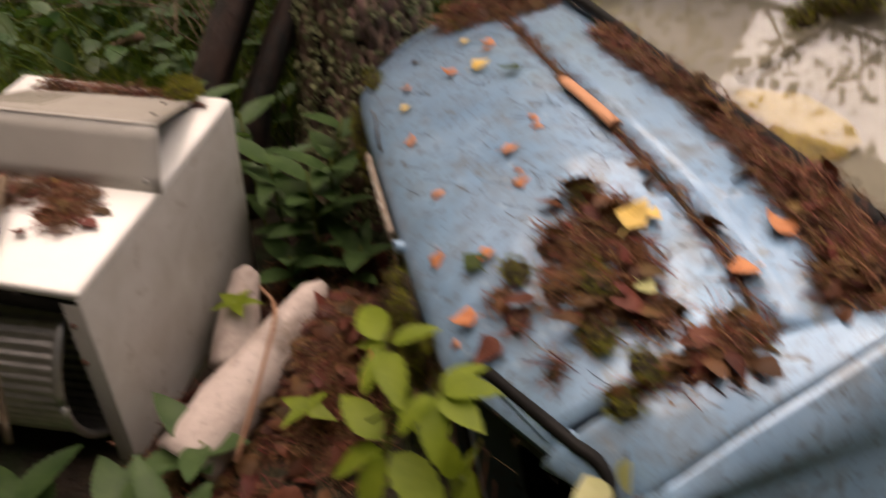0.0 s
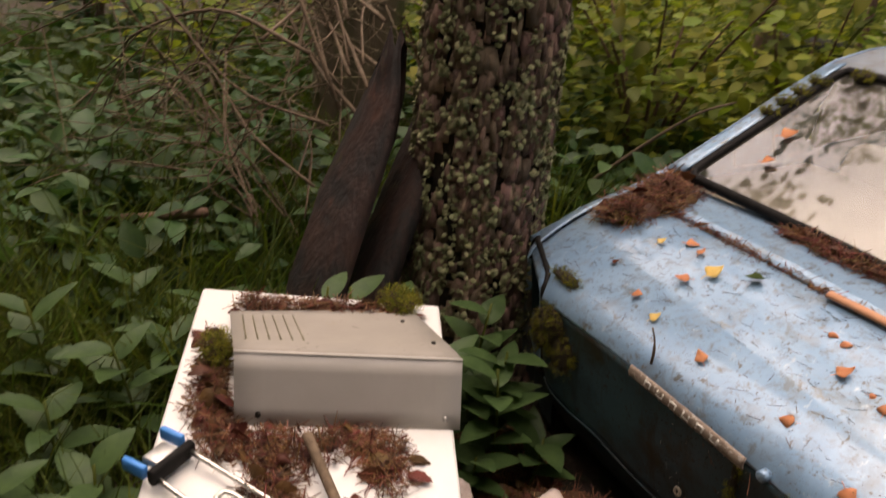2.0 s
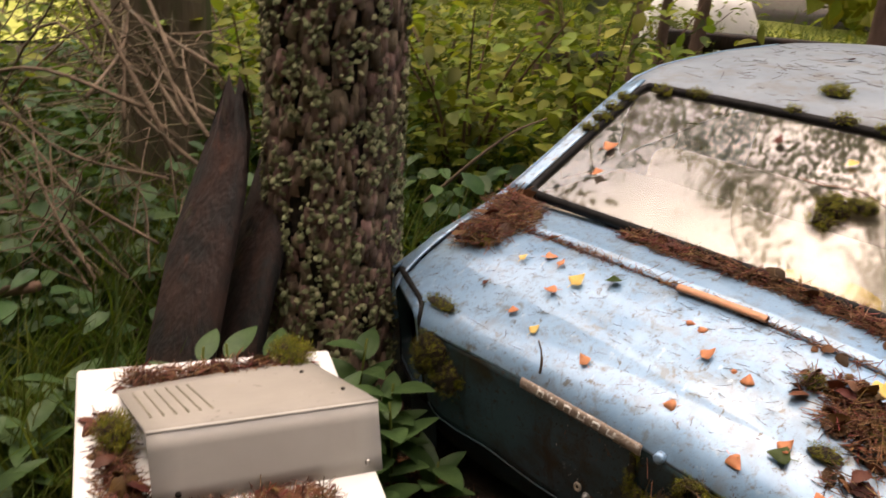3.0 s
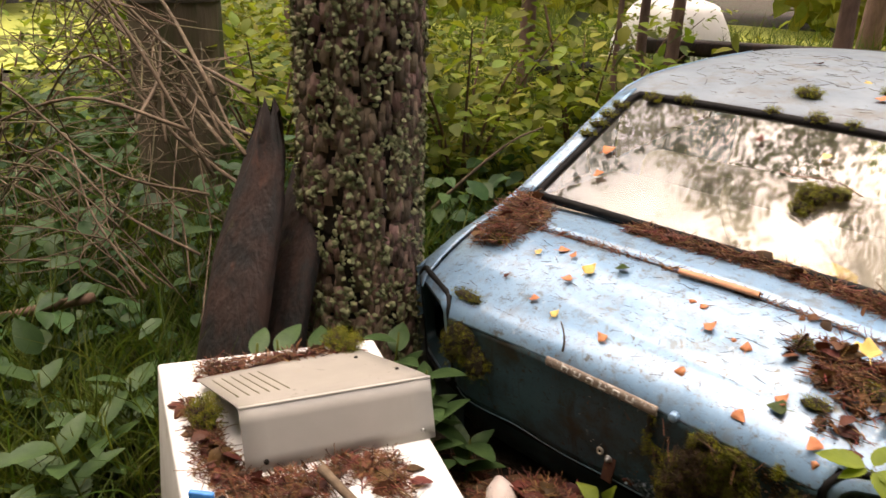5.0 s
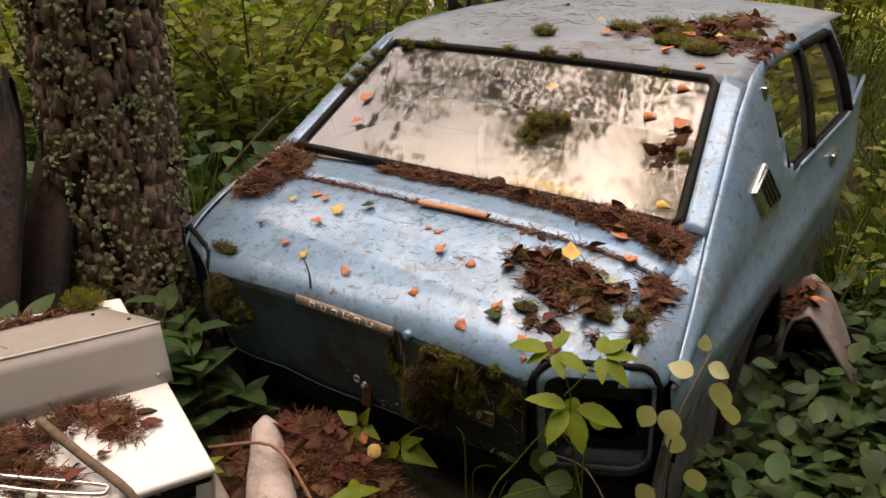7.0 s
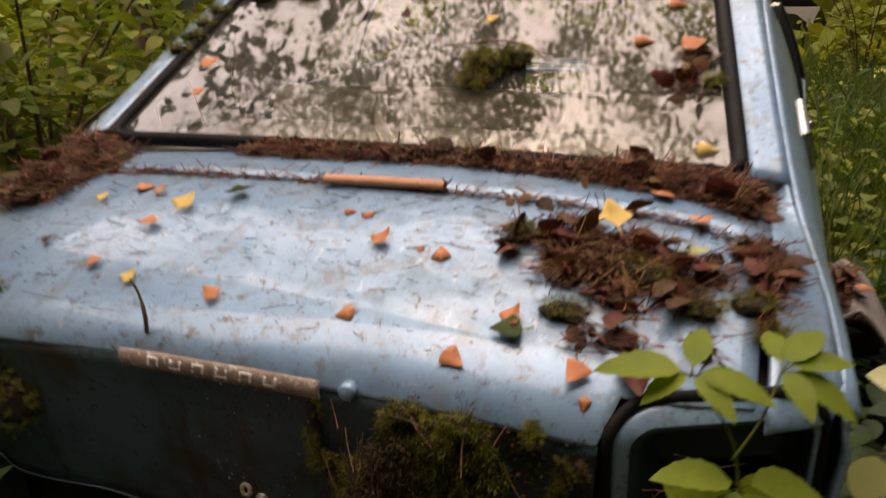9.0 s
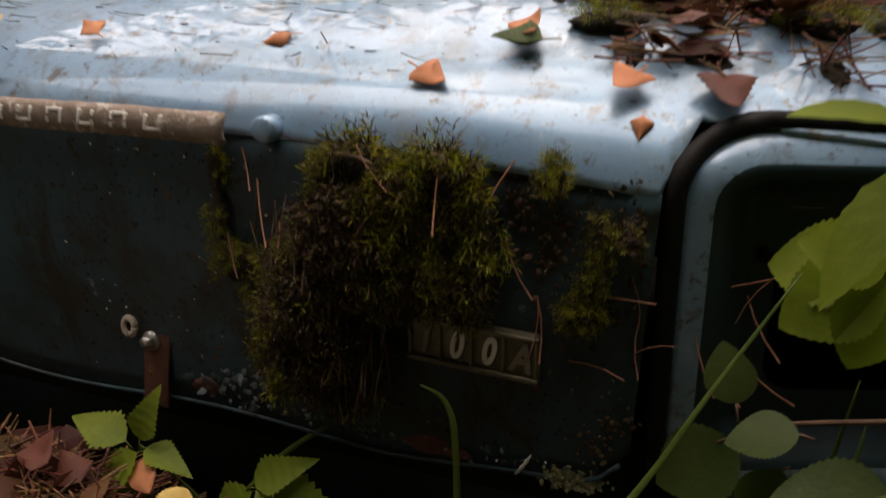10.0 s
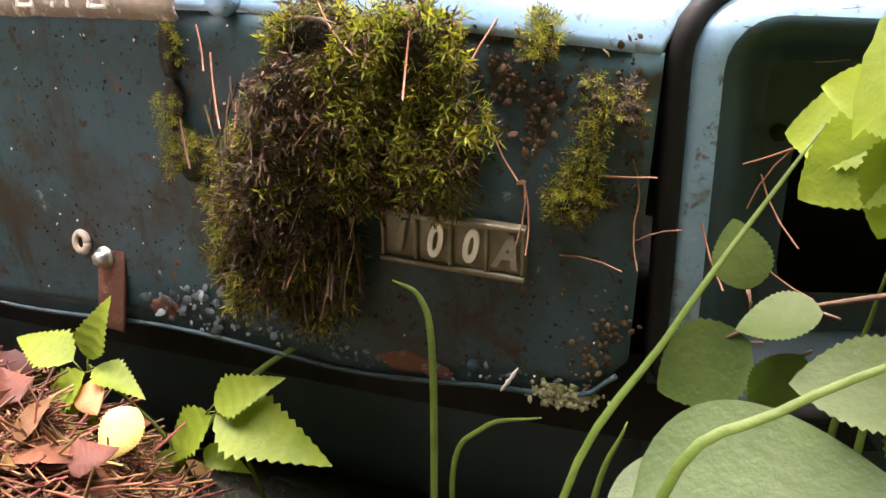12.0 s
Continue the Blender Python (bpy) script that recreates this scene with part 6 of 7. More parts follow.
for x, y, h, m in ((-1.5, 1.1, 1.1, SHRUB), (-1.25, 1.6, 1.0, SHRUB), (-1.9, 2.0, 1.4, PALESHRUB), (-1.2, 2.4, 1.2, SHRUB), (-2.6, 1.4, 1.5, PALESHRUB), (-3.5, 2.9, 1.7, SHRUB), (-0.9, 3.6, 1.3, PALESHRUB), (-1.7, 4.2, 1.6, SHRUB),
                   (-3.4, 2.2, 1.8, PALESHRUB), (-3.6, 0.6, 1.5, SHRUB), (-4.3, -0.6, 1.6, SHRUB), (-4.6, 1.2, 2.0, SHRUB), (-3.9, -1.8, 1.5, SHRUB), (0.2, 5.2, 1.3, SHRUB), (1.5, 6.5, 1.3, PALESHRUB), (-3.2, 5.5, 2.2, SHRUB), (-5.2, 3.6, 2.4, PALESHRUB),
                   (-2.9, -0.3, 0.9, SHRUB), (-2.2, 0.6, 0.9, SHRUB), (2.6, 5.0, 1.5, SHRUB), (3.4, 3.4, 1.4, SHRUB)):
    shrub(x, y, h, m)


def dry_branches(name, label, root, count, reach, up, seed, r0=0.012):
    """A fan of dead boughs with side twigs."""
    rs = np.random.default_rng(seed)
    t = thing(name, label, "dead branches", root)
    for b in range(count):
        a = radians(150 + 75 * b / count + rs.normal() * 9)
        ln = reach * rs.uniform(0.6, 1.1)
        p0 = np.array(root) + rs.normal(size=3) * (0.08, 0.08, 0.06)
        p1 = p0 + np.array((math.cos(a), math.sin(a), up * rs.uniform(-0.9, 1.0))) * ln
        mid = (p0 + p1) / 2 + np.array((0, 0, 0.24 * ln)) + rs.normal(size=3) * 0.09
        q1, q2 = (p0 + mid) / 2 + rs.normal(size=3) * 0.05, (mid + p1) / 2 + rs.normal(size=3) * 0.07
        line = smooth_line([p0, q1, mid, q2, p1], 20)
        line[:, 2] = np.maximum(line[:, 2], 0.33)
        bough = tube("bough", line, np.linspace(r0 * rs.uniform(0.5, 1.1), 0.0018, 20), TWIG, t, sides=6)
        pieces = []
        for k in range(16):
            i = rs.integers(3, 19)
            q = line[i] + rs.normal(size=3) * (0.16, 0.16, 0.12) + np.array((0, 0, -0.04))
            pieces.append(tube_arrays(smooth_line([line[i], (line[i] + q) / 2 + rs.normal(size=3) * 0.02, q], 6), np.linspace(0.0026, 0.001, 6), 4))
        v, f = joined(*pieces)
        tagged(placed("twig_spray", fast_mesh("twig_spray", v, f), TWIG, bough), kind="stuff")
    return t


dry_branches("dead_branches", "heap of dry lichen-covered spruce boughs beside the pine", (-1.12, -0.28, 1.0), 15, 1.2, -0.35, 2, 0.006)
dry_branches("dead_branches", "low tangle of dry twigs in the grass", (-1.25, -0.42, 0.62), 12, 1.3, -0.1, 4, 0.0045)
rb = tube("branch", smooth_line([(-1.9, -0.95, 0.42), (-1.55, -0.80, 0.52), (-1.2, -0.62, 0.66)], 12), 0.014, REDTWIG)
tagged(rb, "red-brown fallen branch in the grass", "branch")
tb = tube("branch", smooth_line([(-1.35, 0.75, 0.55), (-1.22, 0.84, 0.72), (-1.10, 0.93, 0.86), (-1.02, 1.02, 0.92)], 14), np.linspace(0.008, 0.003, 14), TWIG)
tagged(tb, "bare bent branch behind the boot", "branch")


# ---- trees of the wood ----
STUMP = surface("grey_brown_stump_wood", (0.085, 0.062, 0.035), (0.15, 0.115, 0.07), 14.0, (0.85, 1.0), 0.9, 40.0, stretch=(1, 1, 0.15), spots=(((0.06, 0.075, 0.02), 6.0, 0.5, 0.65),), depth=0.01)


def forest_tree(x, y, r, height, crown, material=CANOPY, low=0.35, leaves=900, label="slender forest tree with leafy crown", size=0.16):
    z = ground_z(x, y) - 0.05
    t = thing("forest_tree", label, "tree", (x, y, z), "trees of the wood")
    lean = rng.normal(size=2) * 0.02 * height
    line = smooth_line([(x, y, z), (x + lean[0] * 0.5, y + lean[1] * 0.4, z + height * 0.5), (x + lean[0], y + lean[1], z + height)], 16)
    tube("trunk", line, r * np.linspace(1.0, 0.15, 16) * (1 + 0.25 * np.exp(-np.linspace(0, 12, 16))), BARK, t, "rough brown trunk", 12)
    limbs, c = [], []
    for k in range(14):
        s = low + (1 - low) * k / 14
        p0 = line[min(15, int(s * 15))]
        a = k * 2.4 + rng.uniform(0, 1)
        ln = crown * (1.2 - s) * rng.uniform(0.7, 1.2)
        p1 = p0 + np.array((math.cos(a), math.sin(a), 0.25)) * ln
        limbs.append(tube_arrays(smooth_line([p0, (p0 + p1) / 2 + (0, 0, 0.05), p1], 6), np.linspace(r * 0.22, 0.006, 6), 5))
        for j in range(6):
            c.append(p0 + (p1 - p0) * rng.uniform(0.35, 1.1) + rng.normal(size=3) * 0.18)
    v, f = joined(*limbs)
    placed("limbs", fast_mesh("limbs", v, f), BARK, t)
    c = np.array(c)
    at = c[rng.integers(0, len(c), leaves)] + rng.normal(size=(leaves, 3)) * 0.22
    scatter("crown", LEAF_LOW, material, at, aimless(leaves), aimless(leaves) + np.array((0, 0, 0.6)), size * rng.uniform(0.6, 1.3, leaves), parent=t, label="leafy crown")


stump = thing("tree_stump", "tall broken tree stump with a mossy sawn top", "stump", (-2.15, 0.17, 0.3))
part("trunk", grid_bm(np.linspace(0, 2 * math.pi, 37), np.linspace(0.25, 1.33, 22), lambda a, z: (-2.15 + (0.165 + 0.05 * math.exp(-(z - 0.25) * 5) + 0.012 * noise.noise(Vector((math.cos(a) * 4, math.sin(a) * 4, z * 1.5)))) * math.cos(a), 0.17 + (0.165 + 0.05 * math.exp(-(z - 0.25) * 5) + 0.012 * noise.noise(Vector((math.cos(a) * 4, math.sin(a) * 4, z * 1.5)))) * math.sin(a), z)), STUMP, stump, "cracked grey-brown stump wood")
part("sawn_top", loft_bm([[(-2.15 + r * math.cos(a), 0.17 + r * math.sin(a), 1.325 + h + 0.01 * noise.noise(Vector((math.cos(a) * 3 * r, math.sin(a) * 3 * r, 0)))) for a in np.linspace(0, 2 * math.pi, 30, endpoint=False)] for r, h in ((0.172, -0.02), (0.170, 0.005), (0.12, 0.012), (0.05, 0.014))], False, True), MOSSCORE, stump, "mossy top of the stump")
cushion("moss_clump", "moss growing on the top of the stump", [((-2.10, 0.12, 1.335), (0.10, 0.09, 0.02)), ((-2.22, 0.20, 1.335), (0.08, 0.08, 0.02))], (0, 0, 1), 500, 0.022, group="moss in the wood")
forest_tree(0.62, 7.2, 0.20, 9.0, 1.8, label="thick trunk in the grass beyond the car")
for x, y, r, h in ((-2.1, 3.9, 0.05, 5), (-3.0, 3.4, 0.06, 6), (-1.3, 5.0, 0.07, 6), (-4.8, 2.6, 0.09, 7), (-5.4, 0.4, 0.10, 8), (-5.0, -1.6, 0.10, 8), (-0.4, 7.5, 0.08, 7), (-3.6, 7.0, 0.12, 8), (-6.5, 5.0, 0.14, 9), (-2.2, 8.6, 0.12, 8), (2.4, 8.4, 0.12, 8), (3.8, 6.6, 0.10, 7), (-1.75, 2.9, 0.035, 4), (-1.55, 2.3, 0.02, 3)):
    forest_tree(x, y, r, h, 0.9 + h * 0.12, leaves=420, low=0.4)


def woods(name, label, n, r0, r1, a0, a1, z0, z1, material, size, about=(0, 0), gaps=-0.22):
    a, r = np.radians(rng.uniform(a0, a1, n)), rng.uniform(r0, r1, n)
    zc = z0 + (z1 - z0) * rng.uniform(0, 1, n) ** 1.5
    gap = np.array([noise.noise(Vector((math.cos(q) * 6, math.sin(q) * 6, w * 0.5))) for q, w in zip(a, zc)])
    ok = gap > gaps
    at = np.stack([r * np.cos(a) + about[0], r * np.sin(a) + about[1], zc], 1)[ok]
    m = len(at)
    ob = scatter(name, LEAF_LOW, material, at, aimless(m), aimless(m), size * rng.uniform(0.6, 1.4, m))
    return tagged(ob, label, "woods", kind="stuff")


woods("woods", "mixed forest foliage closing the distance", 15000, 12.5, 16, 55, 215, 0.3, 7.5, PALESHRUB, 0.40)
woods("woods", "far dark forest foliage", 20000, 16, 20, 0, 360, 0.0, 13.0, CANOPY, 0.60)
# added out of view: a leaf wall keeping low light off the boot face
woods("woods", "unseen dark leaf wall added on the near side to block light", 60000, 2.5, 4.2, 212, 376, 0.2, 6.2, CANOPY, 0.23, (0.5, -0.6), -1.0)


def canopy(x, y, z, rx, rz, n, label):
    """A leafy bough mass high overhead."""
    t = thing("overhead_crown", label, "tree crown", (x, y, z), "crowns overhead")
    c = np.array((x, y, z)) + rng.normal(size=(26, 3)) * np.array((rx, rx, rz)) * 0.5
    limbs = [tube_arrays(smooth_line([tuple(p), tuple((p + q) / 2 + rng.normal(size=3) * 0.15), tuple(q)], 6), np.linspace(0.014, 0.006, 6), 5) for p, q in zip(c, c[1:]) if np.linalg.norm(p - q) < 1.4]
    v, f = joined(*limbs)
    placed("limbs", fast_mesh("limbs", v, f), BARKGAP, t)
    at = c[rng.integers(0, 26, n)] + rng.normal(size=(n, 3)) * 0.24
    scatter("leaves", LEAF_LOW, BIRCHCROWN, at, aimless(n), aimless(n), rng.uniform(0.07, 0.13, n), parent=t)


for x, y, z in ((-7.6, 3.2, 11.2), (-5.2, 2.8, 11.0), (-3.0, 2.6, 11.4)):
    canopy(x, y, z, 1.9, 0.8, 2200, "birch boughs high above the pine")
canopy(-4.4, 3.6, 11.0, 2.4, 1.2, 2400, "birch boughs high above the thicket")
canopy(-1.9, 3.5, 11.2, 2.4, 1.2, 2700, "birch boughs high above the car's far side")
canopy(0.6, 3.9, 11.5, 2.4, 1.2, 2700, "birch boughs high above the car")
canopy(3.0, 3.7, 11.0, 2.4, 1.2, 2400, "birch boughs high above the grass")

# ---- open meadow beyond the trees ----
meadow = part("meadow", grid_bm(np.linspace(60, 190, 40), np.linspace(7.0, 15.0, 14), lambda a, r: (r * math.cos(radians(a)), r * math.sin(radians(a)), ground_z(r * math.cos(radians(a)), r * math.sin(radians(a))) + 0.03)), LAWN)
tagged(meadow, "open meadow beyond the trees, coloured bright as if sunlit", "meadow", kind="structure")

# ---- scrap in the distance ----
pp = tube("drain_pipe", [(-3.42, 4.0, 0.55), (-2.72, 4.0, 0.61)], 0.10, RUBBER, None, "", 16)
tagged(pp, "black plastic pipe lying in the thicket", "pipe")
pb = part("board", box_bm((0.39, 0.05, 0.50), 0.006, (-2.50, 3.96, 0.53), Matrix.Rotation(radians(20), 4, "Z")), PALEBOARD)
tagged(pb, "pale yellow board standing in the bushes", "board")
bw = part("beam", box_bm((2.0, 0.14, 0.11), 0.02, (-1.45, 4.15, 0.92), Matrix.Rotation(radians(2), 4, "Z") @ Matrix.Rotation(radians(-3), 4, "Y")), DARKWOOD)
tagged(bw, "dark weathered beam lying beyond the car", "beam")
for x in (-2.2, -0.8):
    bw2 = part("beam_support", box_bm((0.16, 0.16, 0.66), 0.02, (x, 4.15, 0.53)), DARKWOOD)
    tagged(bw2, "dark wooden post under the beam", "post", "posts under the beam")
tp = part("tarpaulin", grid_bm(np.linspace(-1, 1, 16), np.linspace(-1, 1, 10), lambda u, v: (-3.3 + 0.50 * u + 0.1 * v, 6.1 + 0.4 * v, 0.25 + 0.85 * (1 - u ** 6) * (1 - v ** 6) + 0.05 * noise.noise(Vector((u * 3, v * 3, 0))))), TARP)
tagged(tp, "white tarpaulin over a pile beyond the trees", "tarpaulin")


# ---- plants close to the camera ----
def sprig(name, label, stem, leaves, material, template, group="", stem_mat=GRASS, r=0.0022):
    """A stem with single large leaves. leaves: (place, direction, face, length)."""
    t = thing(name, label, "plant", tuple(stem[0]), group)
    tube("stem", smooth_line(stem, 14), np.linspace(r, r * 0.5, 14), stem_mat, t, sides=6)
    for p, d, f, ln in leaves:
        v, fc = spread(template, [p], [d], [f], [ln])
        placed("leaf", fast_mesh("leaf", v, fc), material, t)
        tube("leaf_stalk", [Vector(p), Vector(p) - Vector(d).normalized() * 0.008 + Vector((0, 0, -0.004))], r * 0.35, stem_mat, t, sides=4)
    return t


# where each plant is drawn, where it stands, and how many times as large
STANDS = {
    "herb": ((0.120, -0.200, 0.556), (0.066, -0.133, 0.496), 1.18),
    "toothed": ((0.200, -0.185, 0.538), (0.155, -0.109, 0.471), 1.20),
    "alder": ((0.500, -0.220, 0.645), (0.519, -0.114, 0.588), 1.32),
    "dock": ((0.445, -0.270, 0.585), (0.447, -0.185, 0.512), 1.30),
    "blade": ((0.340, -0.200, 0.600), (0.323, -0.127, 0.545), 1.20),
    "elder": ((0.548, -0.150, 0.694), (0.556, -0.102, 0.692), 1.13),
    "near": ((0.0, 0.0, 0.0), (0.010, 0.008, -0.027), 1.0),
}


def stands(p, kind="near"):
    c, at, k = STANDS[kind]
    return Vector(at) + (Vector(p) - Vector(c)) * k


def near_leaf(p, d, ln, face=(0, -0.35, 1), kind="near"):
    return (tuple(stands(p, kind)), d, face, ln * STANDS[kind][2])


LEAF_SLIM2 = strip(*oval(13, 0.26, 0.78, 0.22), fold=0.22, teeth=0.10)


def spray(centre, tips, wide=1.0):
    c = Vector(centre)
    out = []
    for q in tips:
        d = Vector(q) - c
        out.append((tuple(c + d * 0.12), tuple(d), (0.15 * d.x, -0.30, 1), d.length * 0.95))
    return out


left_spray = spray((0.513, -0.170, 0.849), ((0.443, -0.186, 0.857), (0.518, -0.125, 0.874), (0.478, -0.195, 0.834), (0.577, -0.170, 0.840), (0.548, -0.200, 0.834)))
right_spray = spray((0.583, -0.135, 0.848), ((0.572, -0.090, 0.866), (0.612, -0.09, 0.872), (0.636, -0.110, 0.856), (0.640, -0.150, 0.826), (0.605, -0.175, 0.832)))
mid_spray = spray((0.558, -0.180, 0.762), ((0.500, -0.215, 0.785), (0.508, -0.190, 0.700), (0.635, -0.140, 0.744), (0.600, -0.215, 0.715), (0.545, -0.238, 0.728)))
sprig("elder_shoot", "fresh green leafy shoot growing before the lamp opening", [(0.61, -0.22, 0.28), (0.617, -0.215, 0.55), (0.580, -0.20, 0.68), (0.558, -0.180, 0.758), (0.548, -0.175, 0.80), (0.513, -0.170, 0.849)], left_spray + mid_spray, FRESH, LEAF_SLIM2, "shoots behind the car")
sprig("elder_shoot", "fresh green side shoot with pointed leaves at the boot corner", [(0.550, -0.195, 0.790), (0.570, -0.17, 0.82), (0.583, -0.135, 0.848)], right_spray, FRESH, LEAF_SLIM2, "shoots behind the car", r=0.0016)
right = spray((0.548, -0.150, 0.694), ((0.494, -0.125, 0.686), (0.503, -0.150, 0.660), (0.534, -0.160, 0.648), (0.508, -0.165, 0.706), (0.590, -0.15, 0.715)))
right = [(tuple(stands(p, "elder")), d, (0.1, -1.0, 0.55), ln * 1.13) for p, d, f, ln in right]
sprig("elder_shoot", "fresh green shoot with toothed leaves beside the lamp opening", [(0.60, -0.18, 0.28), (0.59, -0.17, 0.55), (0.556, -0.11, 0.694)], right, FRESH, LEAF_ROUND, "shoots behind the car")
birch = [near_leaf(p, d, ln, f) for p, d, ln, f in (((0.660, -0.11, 0.79), (-0.3, -0.2, -1), 0.045, (0, -1, 0.3)), ((0.690, -0.10, 0.79), (0.1, -0.2, -1), 0.055, (-0.2, -1, 0.2)), ((0.700, -0.03, 0.825), (-0.9, 0, 0.15), 0.045, (0, -0.6, 1)),
         ((0.745, -0.01, 0.815), (0.1, -0.1, -1), 0.055, (-0.3, -1, 0.2)), ((0.72, -0.02, 0.845), (0.8, 0.2, -0.3), 0.04, (0, -0.6, 1)), ((0.76, 0.02, 0.76), (0.2, 0, -1), 0.045, (-0.2, -1, 0)), ((0.70, -0.06, 0.72), (-0.2, -0.1, -1), 0.045, (0.1, -1, 0.1)),
         ((0.73, -0.06, 0.66), (0.4, 0, -1), 0.05, (0, -1, 0.2)), ((0.68, -0.10, 0.62), (-0.6, 0, -0.8), 0.05, (0, -1, 0.3)), ((0.71, -0.02, 0.87), (-0.1, 0, 1), 0.03, (0, -1, 0.3)))]
sprig("birch_sapling", "thin birch sapling with pale fading leaves at the car's corner", [stands(p) for p in [(0.70, -0.12, 0.30), (0.70, -0.11, 0.55), (0.695, -0.09, 0.74), (0.72, -0.01, 0.87)]], birch, PALELEAF, LEAF_ROUND, "shoots behind the car", REDTWIG, 0.003)
alder = [near_leaf(p, d, ln, f, "alder") for p, d, ln, f in (((0.478, -0.205, 0.632), (-0.75, 0.05, -0.6), 0.046, (-0.1, -1, 0.45)), ((0.500, -0.23, 0.655), (-0.9, 0, -0.25), 0.030, (0.2, -0.5, 1)), ((0.495, -0.235, 0.640), (-0.5, 0, -0.9), 0.028, (0.4, -1, 0.2)), ((0.535, -0.25, 0.640), (-1, -0.05, -0.05), 0.044, (0, -0.7, 0.8)),
         ((0.54, -0.255, 0.64), (-0.2, 0, -1), 0.04, (0, -1, 0.2)), ((0.475, -0.21, 0.655), (-0.3, 0.1, 0.9), 0.028, (0, -1, 0.1)), ((0.56, -0.24, 0.620), (-0.4, 0.0, -0.9), 0.034, (0, -1, 0.4)))]
sprig("alder_twig", "alder twig with round toothed green leaves near the lamp opening", [stands(p, "alder") for p in [(0.66, -0.28, 0.40), (0.62, -0.27, 0.58), (0.56, -0.25, 0.668), (0.50, -0.22, 0.655), (0.465, -0.20, 0.628)]], alder, ALDER, LEAF_ROUND, "shoots behind the car", REDTWIG)
big = [near_leaf((0.445, -0.27, 0.585), (0.92, -0.05, 0.30), 0.092, (-0.2, -0.75, 0.75), "dock"), near_leaf((0.46, -0.26, 0.56), (0.8, 0.1, -0.1), 0.09, (0, -0.5, 1), "dock"), near_leaf((0.44, -0.26, 0.55), (0.5, 0.3, 0.3), 0.09, (0, -0.5, 1), "dock")]
sprig("dock_plant", "low plant with large smooth grey-green leaves", [stands(p, "dock") for p in [(0.45, -0.26, 0.31), (0.445, -0.265, 0.45), (0.445, -0.27, 0.585)]], big, DARKWEED, LEAF_SMOOTH, "shoots behind the car")
herb = [near_leaf(p, d, ln * 1.3, f, "herb") for p, d, ln, f in (((0.120, -0.200, 0.560), (0.35, -0.05, 0.9), 0.032, (0.1, -1, 0.2)), ((0.108, -0.200, 0.556), (-1, 0, 0.25), 0.040, (0, -0.6, 0.9)), ((0.122, -0.205, 0.553), (-0.6, -0.3, -0.7), 0.040, (0, -0.8, 0.8)), ((0.125, -0.200, 0.555), (1, -0.1, -0.15), 0.030, (0, -0.4, 1)), ((0.115, -0.205, 0.545), (0.5, -0.4, -0.7), 0.034, (0, -0.7, 0.8)))]
sprig("herb_shoot", "fresh yellow-green herb shoot growing out of the needle mound", [stands(p, "herb") for p in [(0.19, -0.175, 0.43), (0.165, -0.18, 0.50), (0.120, -0.20, 0.556)]], herb, FRESH, LEAF_HERB, "herb shoots")
herb2 = [near_leaf(p, d, ln * 1.2, f, "toothed") for p, d, ln, f in (((0.200, -0.185, 0.536), (1, -0.05, -0.15), 0.062, (0, -0.75, 0.75)), ((0.200, -0.187, 0.541), (0.85, 0.1, 0.5), 0.038, (0, -0.9, 0.5)), ((0.198, -0.187, 0.534), (-0.75, -0.15, -0.7), 0.046, (0, -0.8, 0.7)), ((0.178, -0.188, 0.505), (-0.6, -0.1, -0.85), 0.044, (0, -0.9, 0.5)), ((0.190, -0.185, 0.510), (0.8, 0.0, -0.2), 0.026, (0, -0.8, 0.7)), ((0.205, -0.18, 0.515), (0.5, 0, 0.8), 0.022, (0, -1, 0.4)))]
sprig("herb_shoot", "fresh toothed green herb leaves over the needle mound", [stands(p, "toothed") for p in [(0.235, -0.17, 0.42), (0.22, -0.175, 0.49), (0.200, -0.185, 0.538)]], herb2, FRESH, LEAF_HERB, "herb shoots")
small = [near_leaf((0.06, -0.17, 0.50), (math.cos(a), math.sin(a), 0.1), 0.05) for a in (0.5, 2.0, 3.4, 4.6)] + [near_leaf((0.14, -0.27, 0.47), (math.cos(a), math.sin(a), 0.1), 0.055) for a in (0.9, 2.4, 4.0, 5.3)]
sprig("herb_shoot", "small yellow-green herb beside the pale log", [stands(p) for p in [(0.14, -0.27, 0.33), (0.13, -0.25, 0.42), (0.14, -0.27, 0.47)]], small[4:], FRESH, LEAF_HERB, "herb shoots")
sprig("herb_shoot", "small herb with rounded leaves beside the washing machine", [stands(p) for p in [(-0.18, -0.40, 0.31), (-0.18, -0.39, 0.42), (-0.175, -0.385, 0.47)]], [near_leaf((-0.175, -0.385, 0.47), (math.cos(a), math.sin(a), 0.2), 0.05) for a in (0.2, 1.4, 2.6, 3.9, 5.0)], FRESH, LEAF_HERB, "herb shoots")
fallen_leaf(0.124, -0.150, 0.482, 0.038, 250, YELLOWLEAF, "pale yellow birch leaf on the needle mound", (0.1, -0.8, 0.5), LEAF_ROUND)
fallen_leaf(0.070, -0.138, 0.486, 0.030, 320, ORANGELEAF, "orange leaf under the herb shoot", (0, -0.6, 0.7), LEAF_ROUND)
for x, y, a in ((0.10, -0.20, 40), (0.06, -0.18, 160), (0.13, -0.21, 280), (0.02, -0.20, 90), (0.09, -0.15, 10), (0.17, -0.20, 200)):
    fallen_leaf(x, y, ground_z(x, y) + 0.022, 0.042, a, BROWNLEAF, "curled brown leaf on the needle mound", (0.1, -0.5, 0.8))


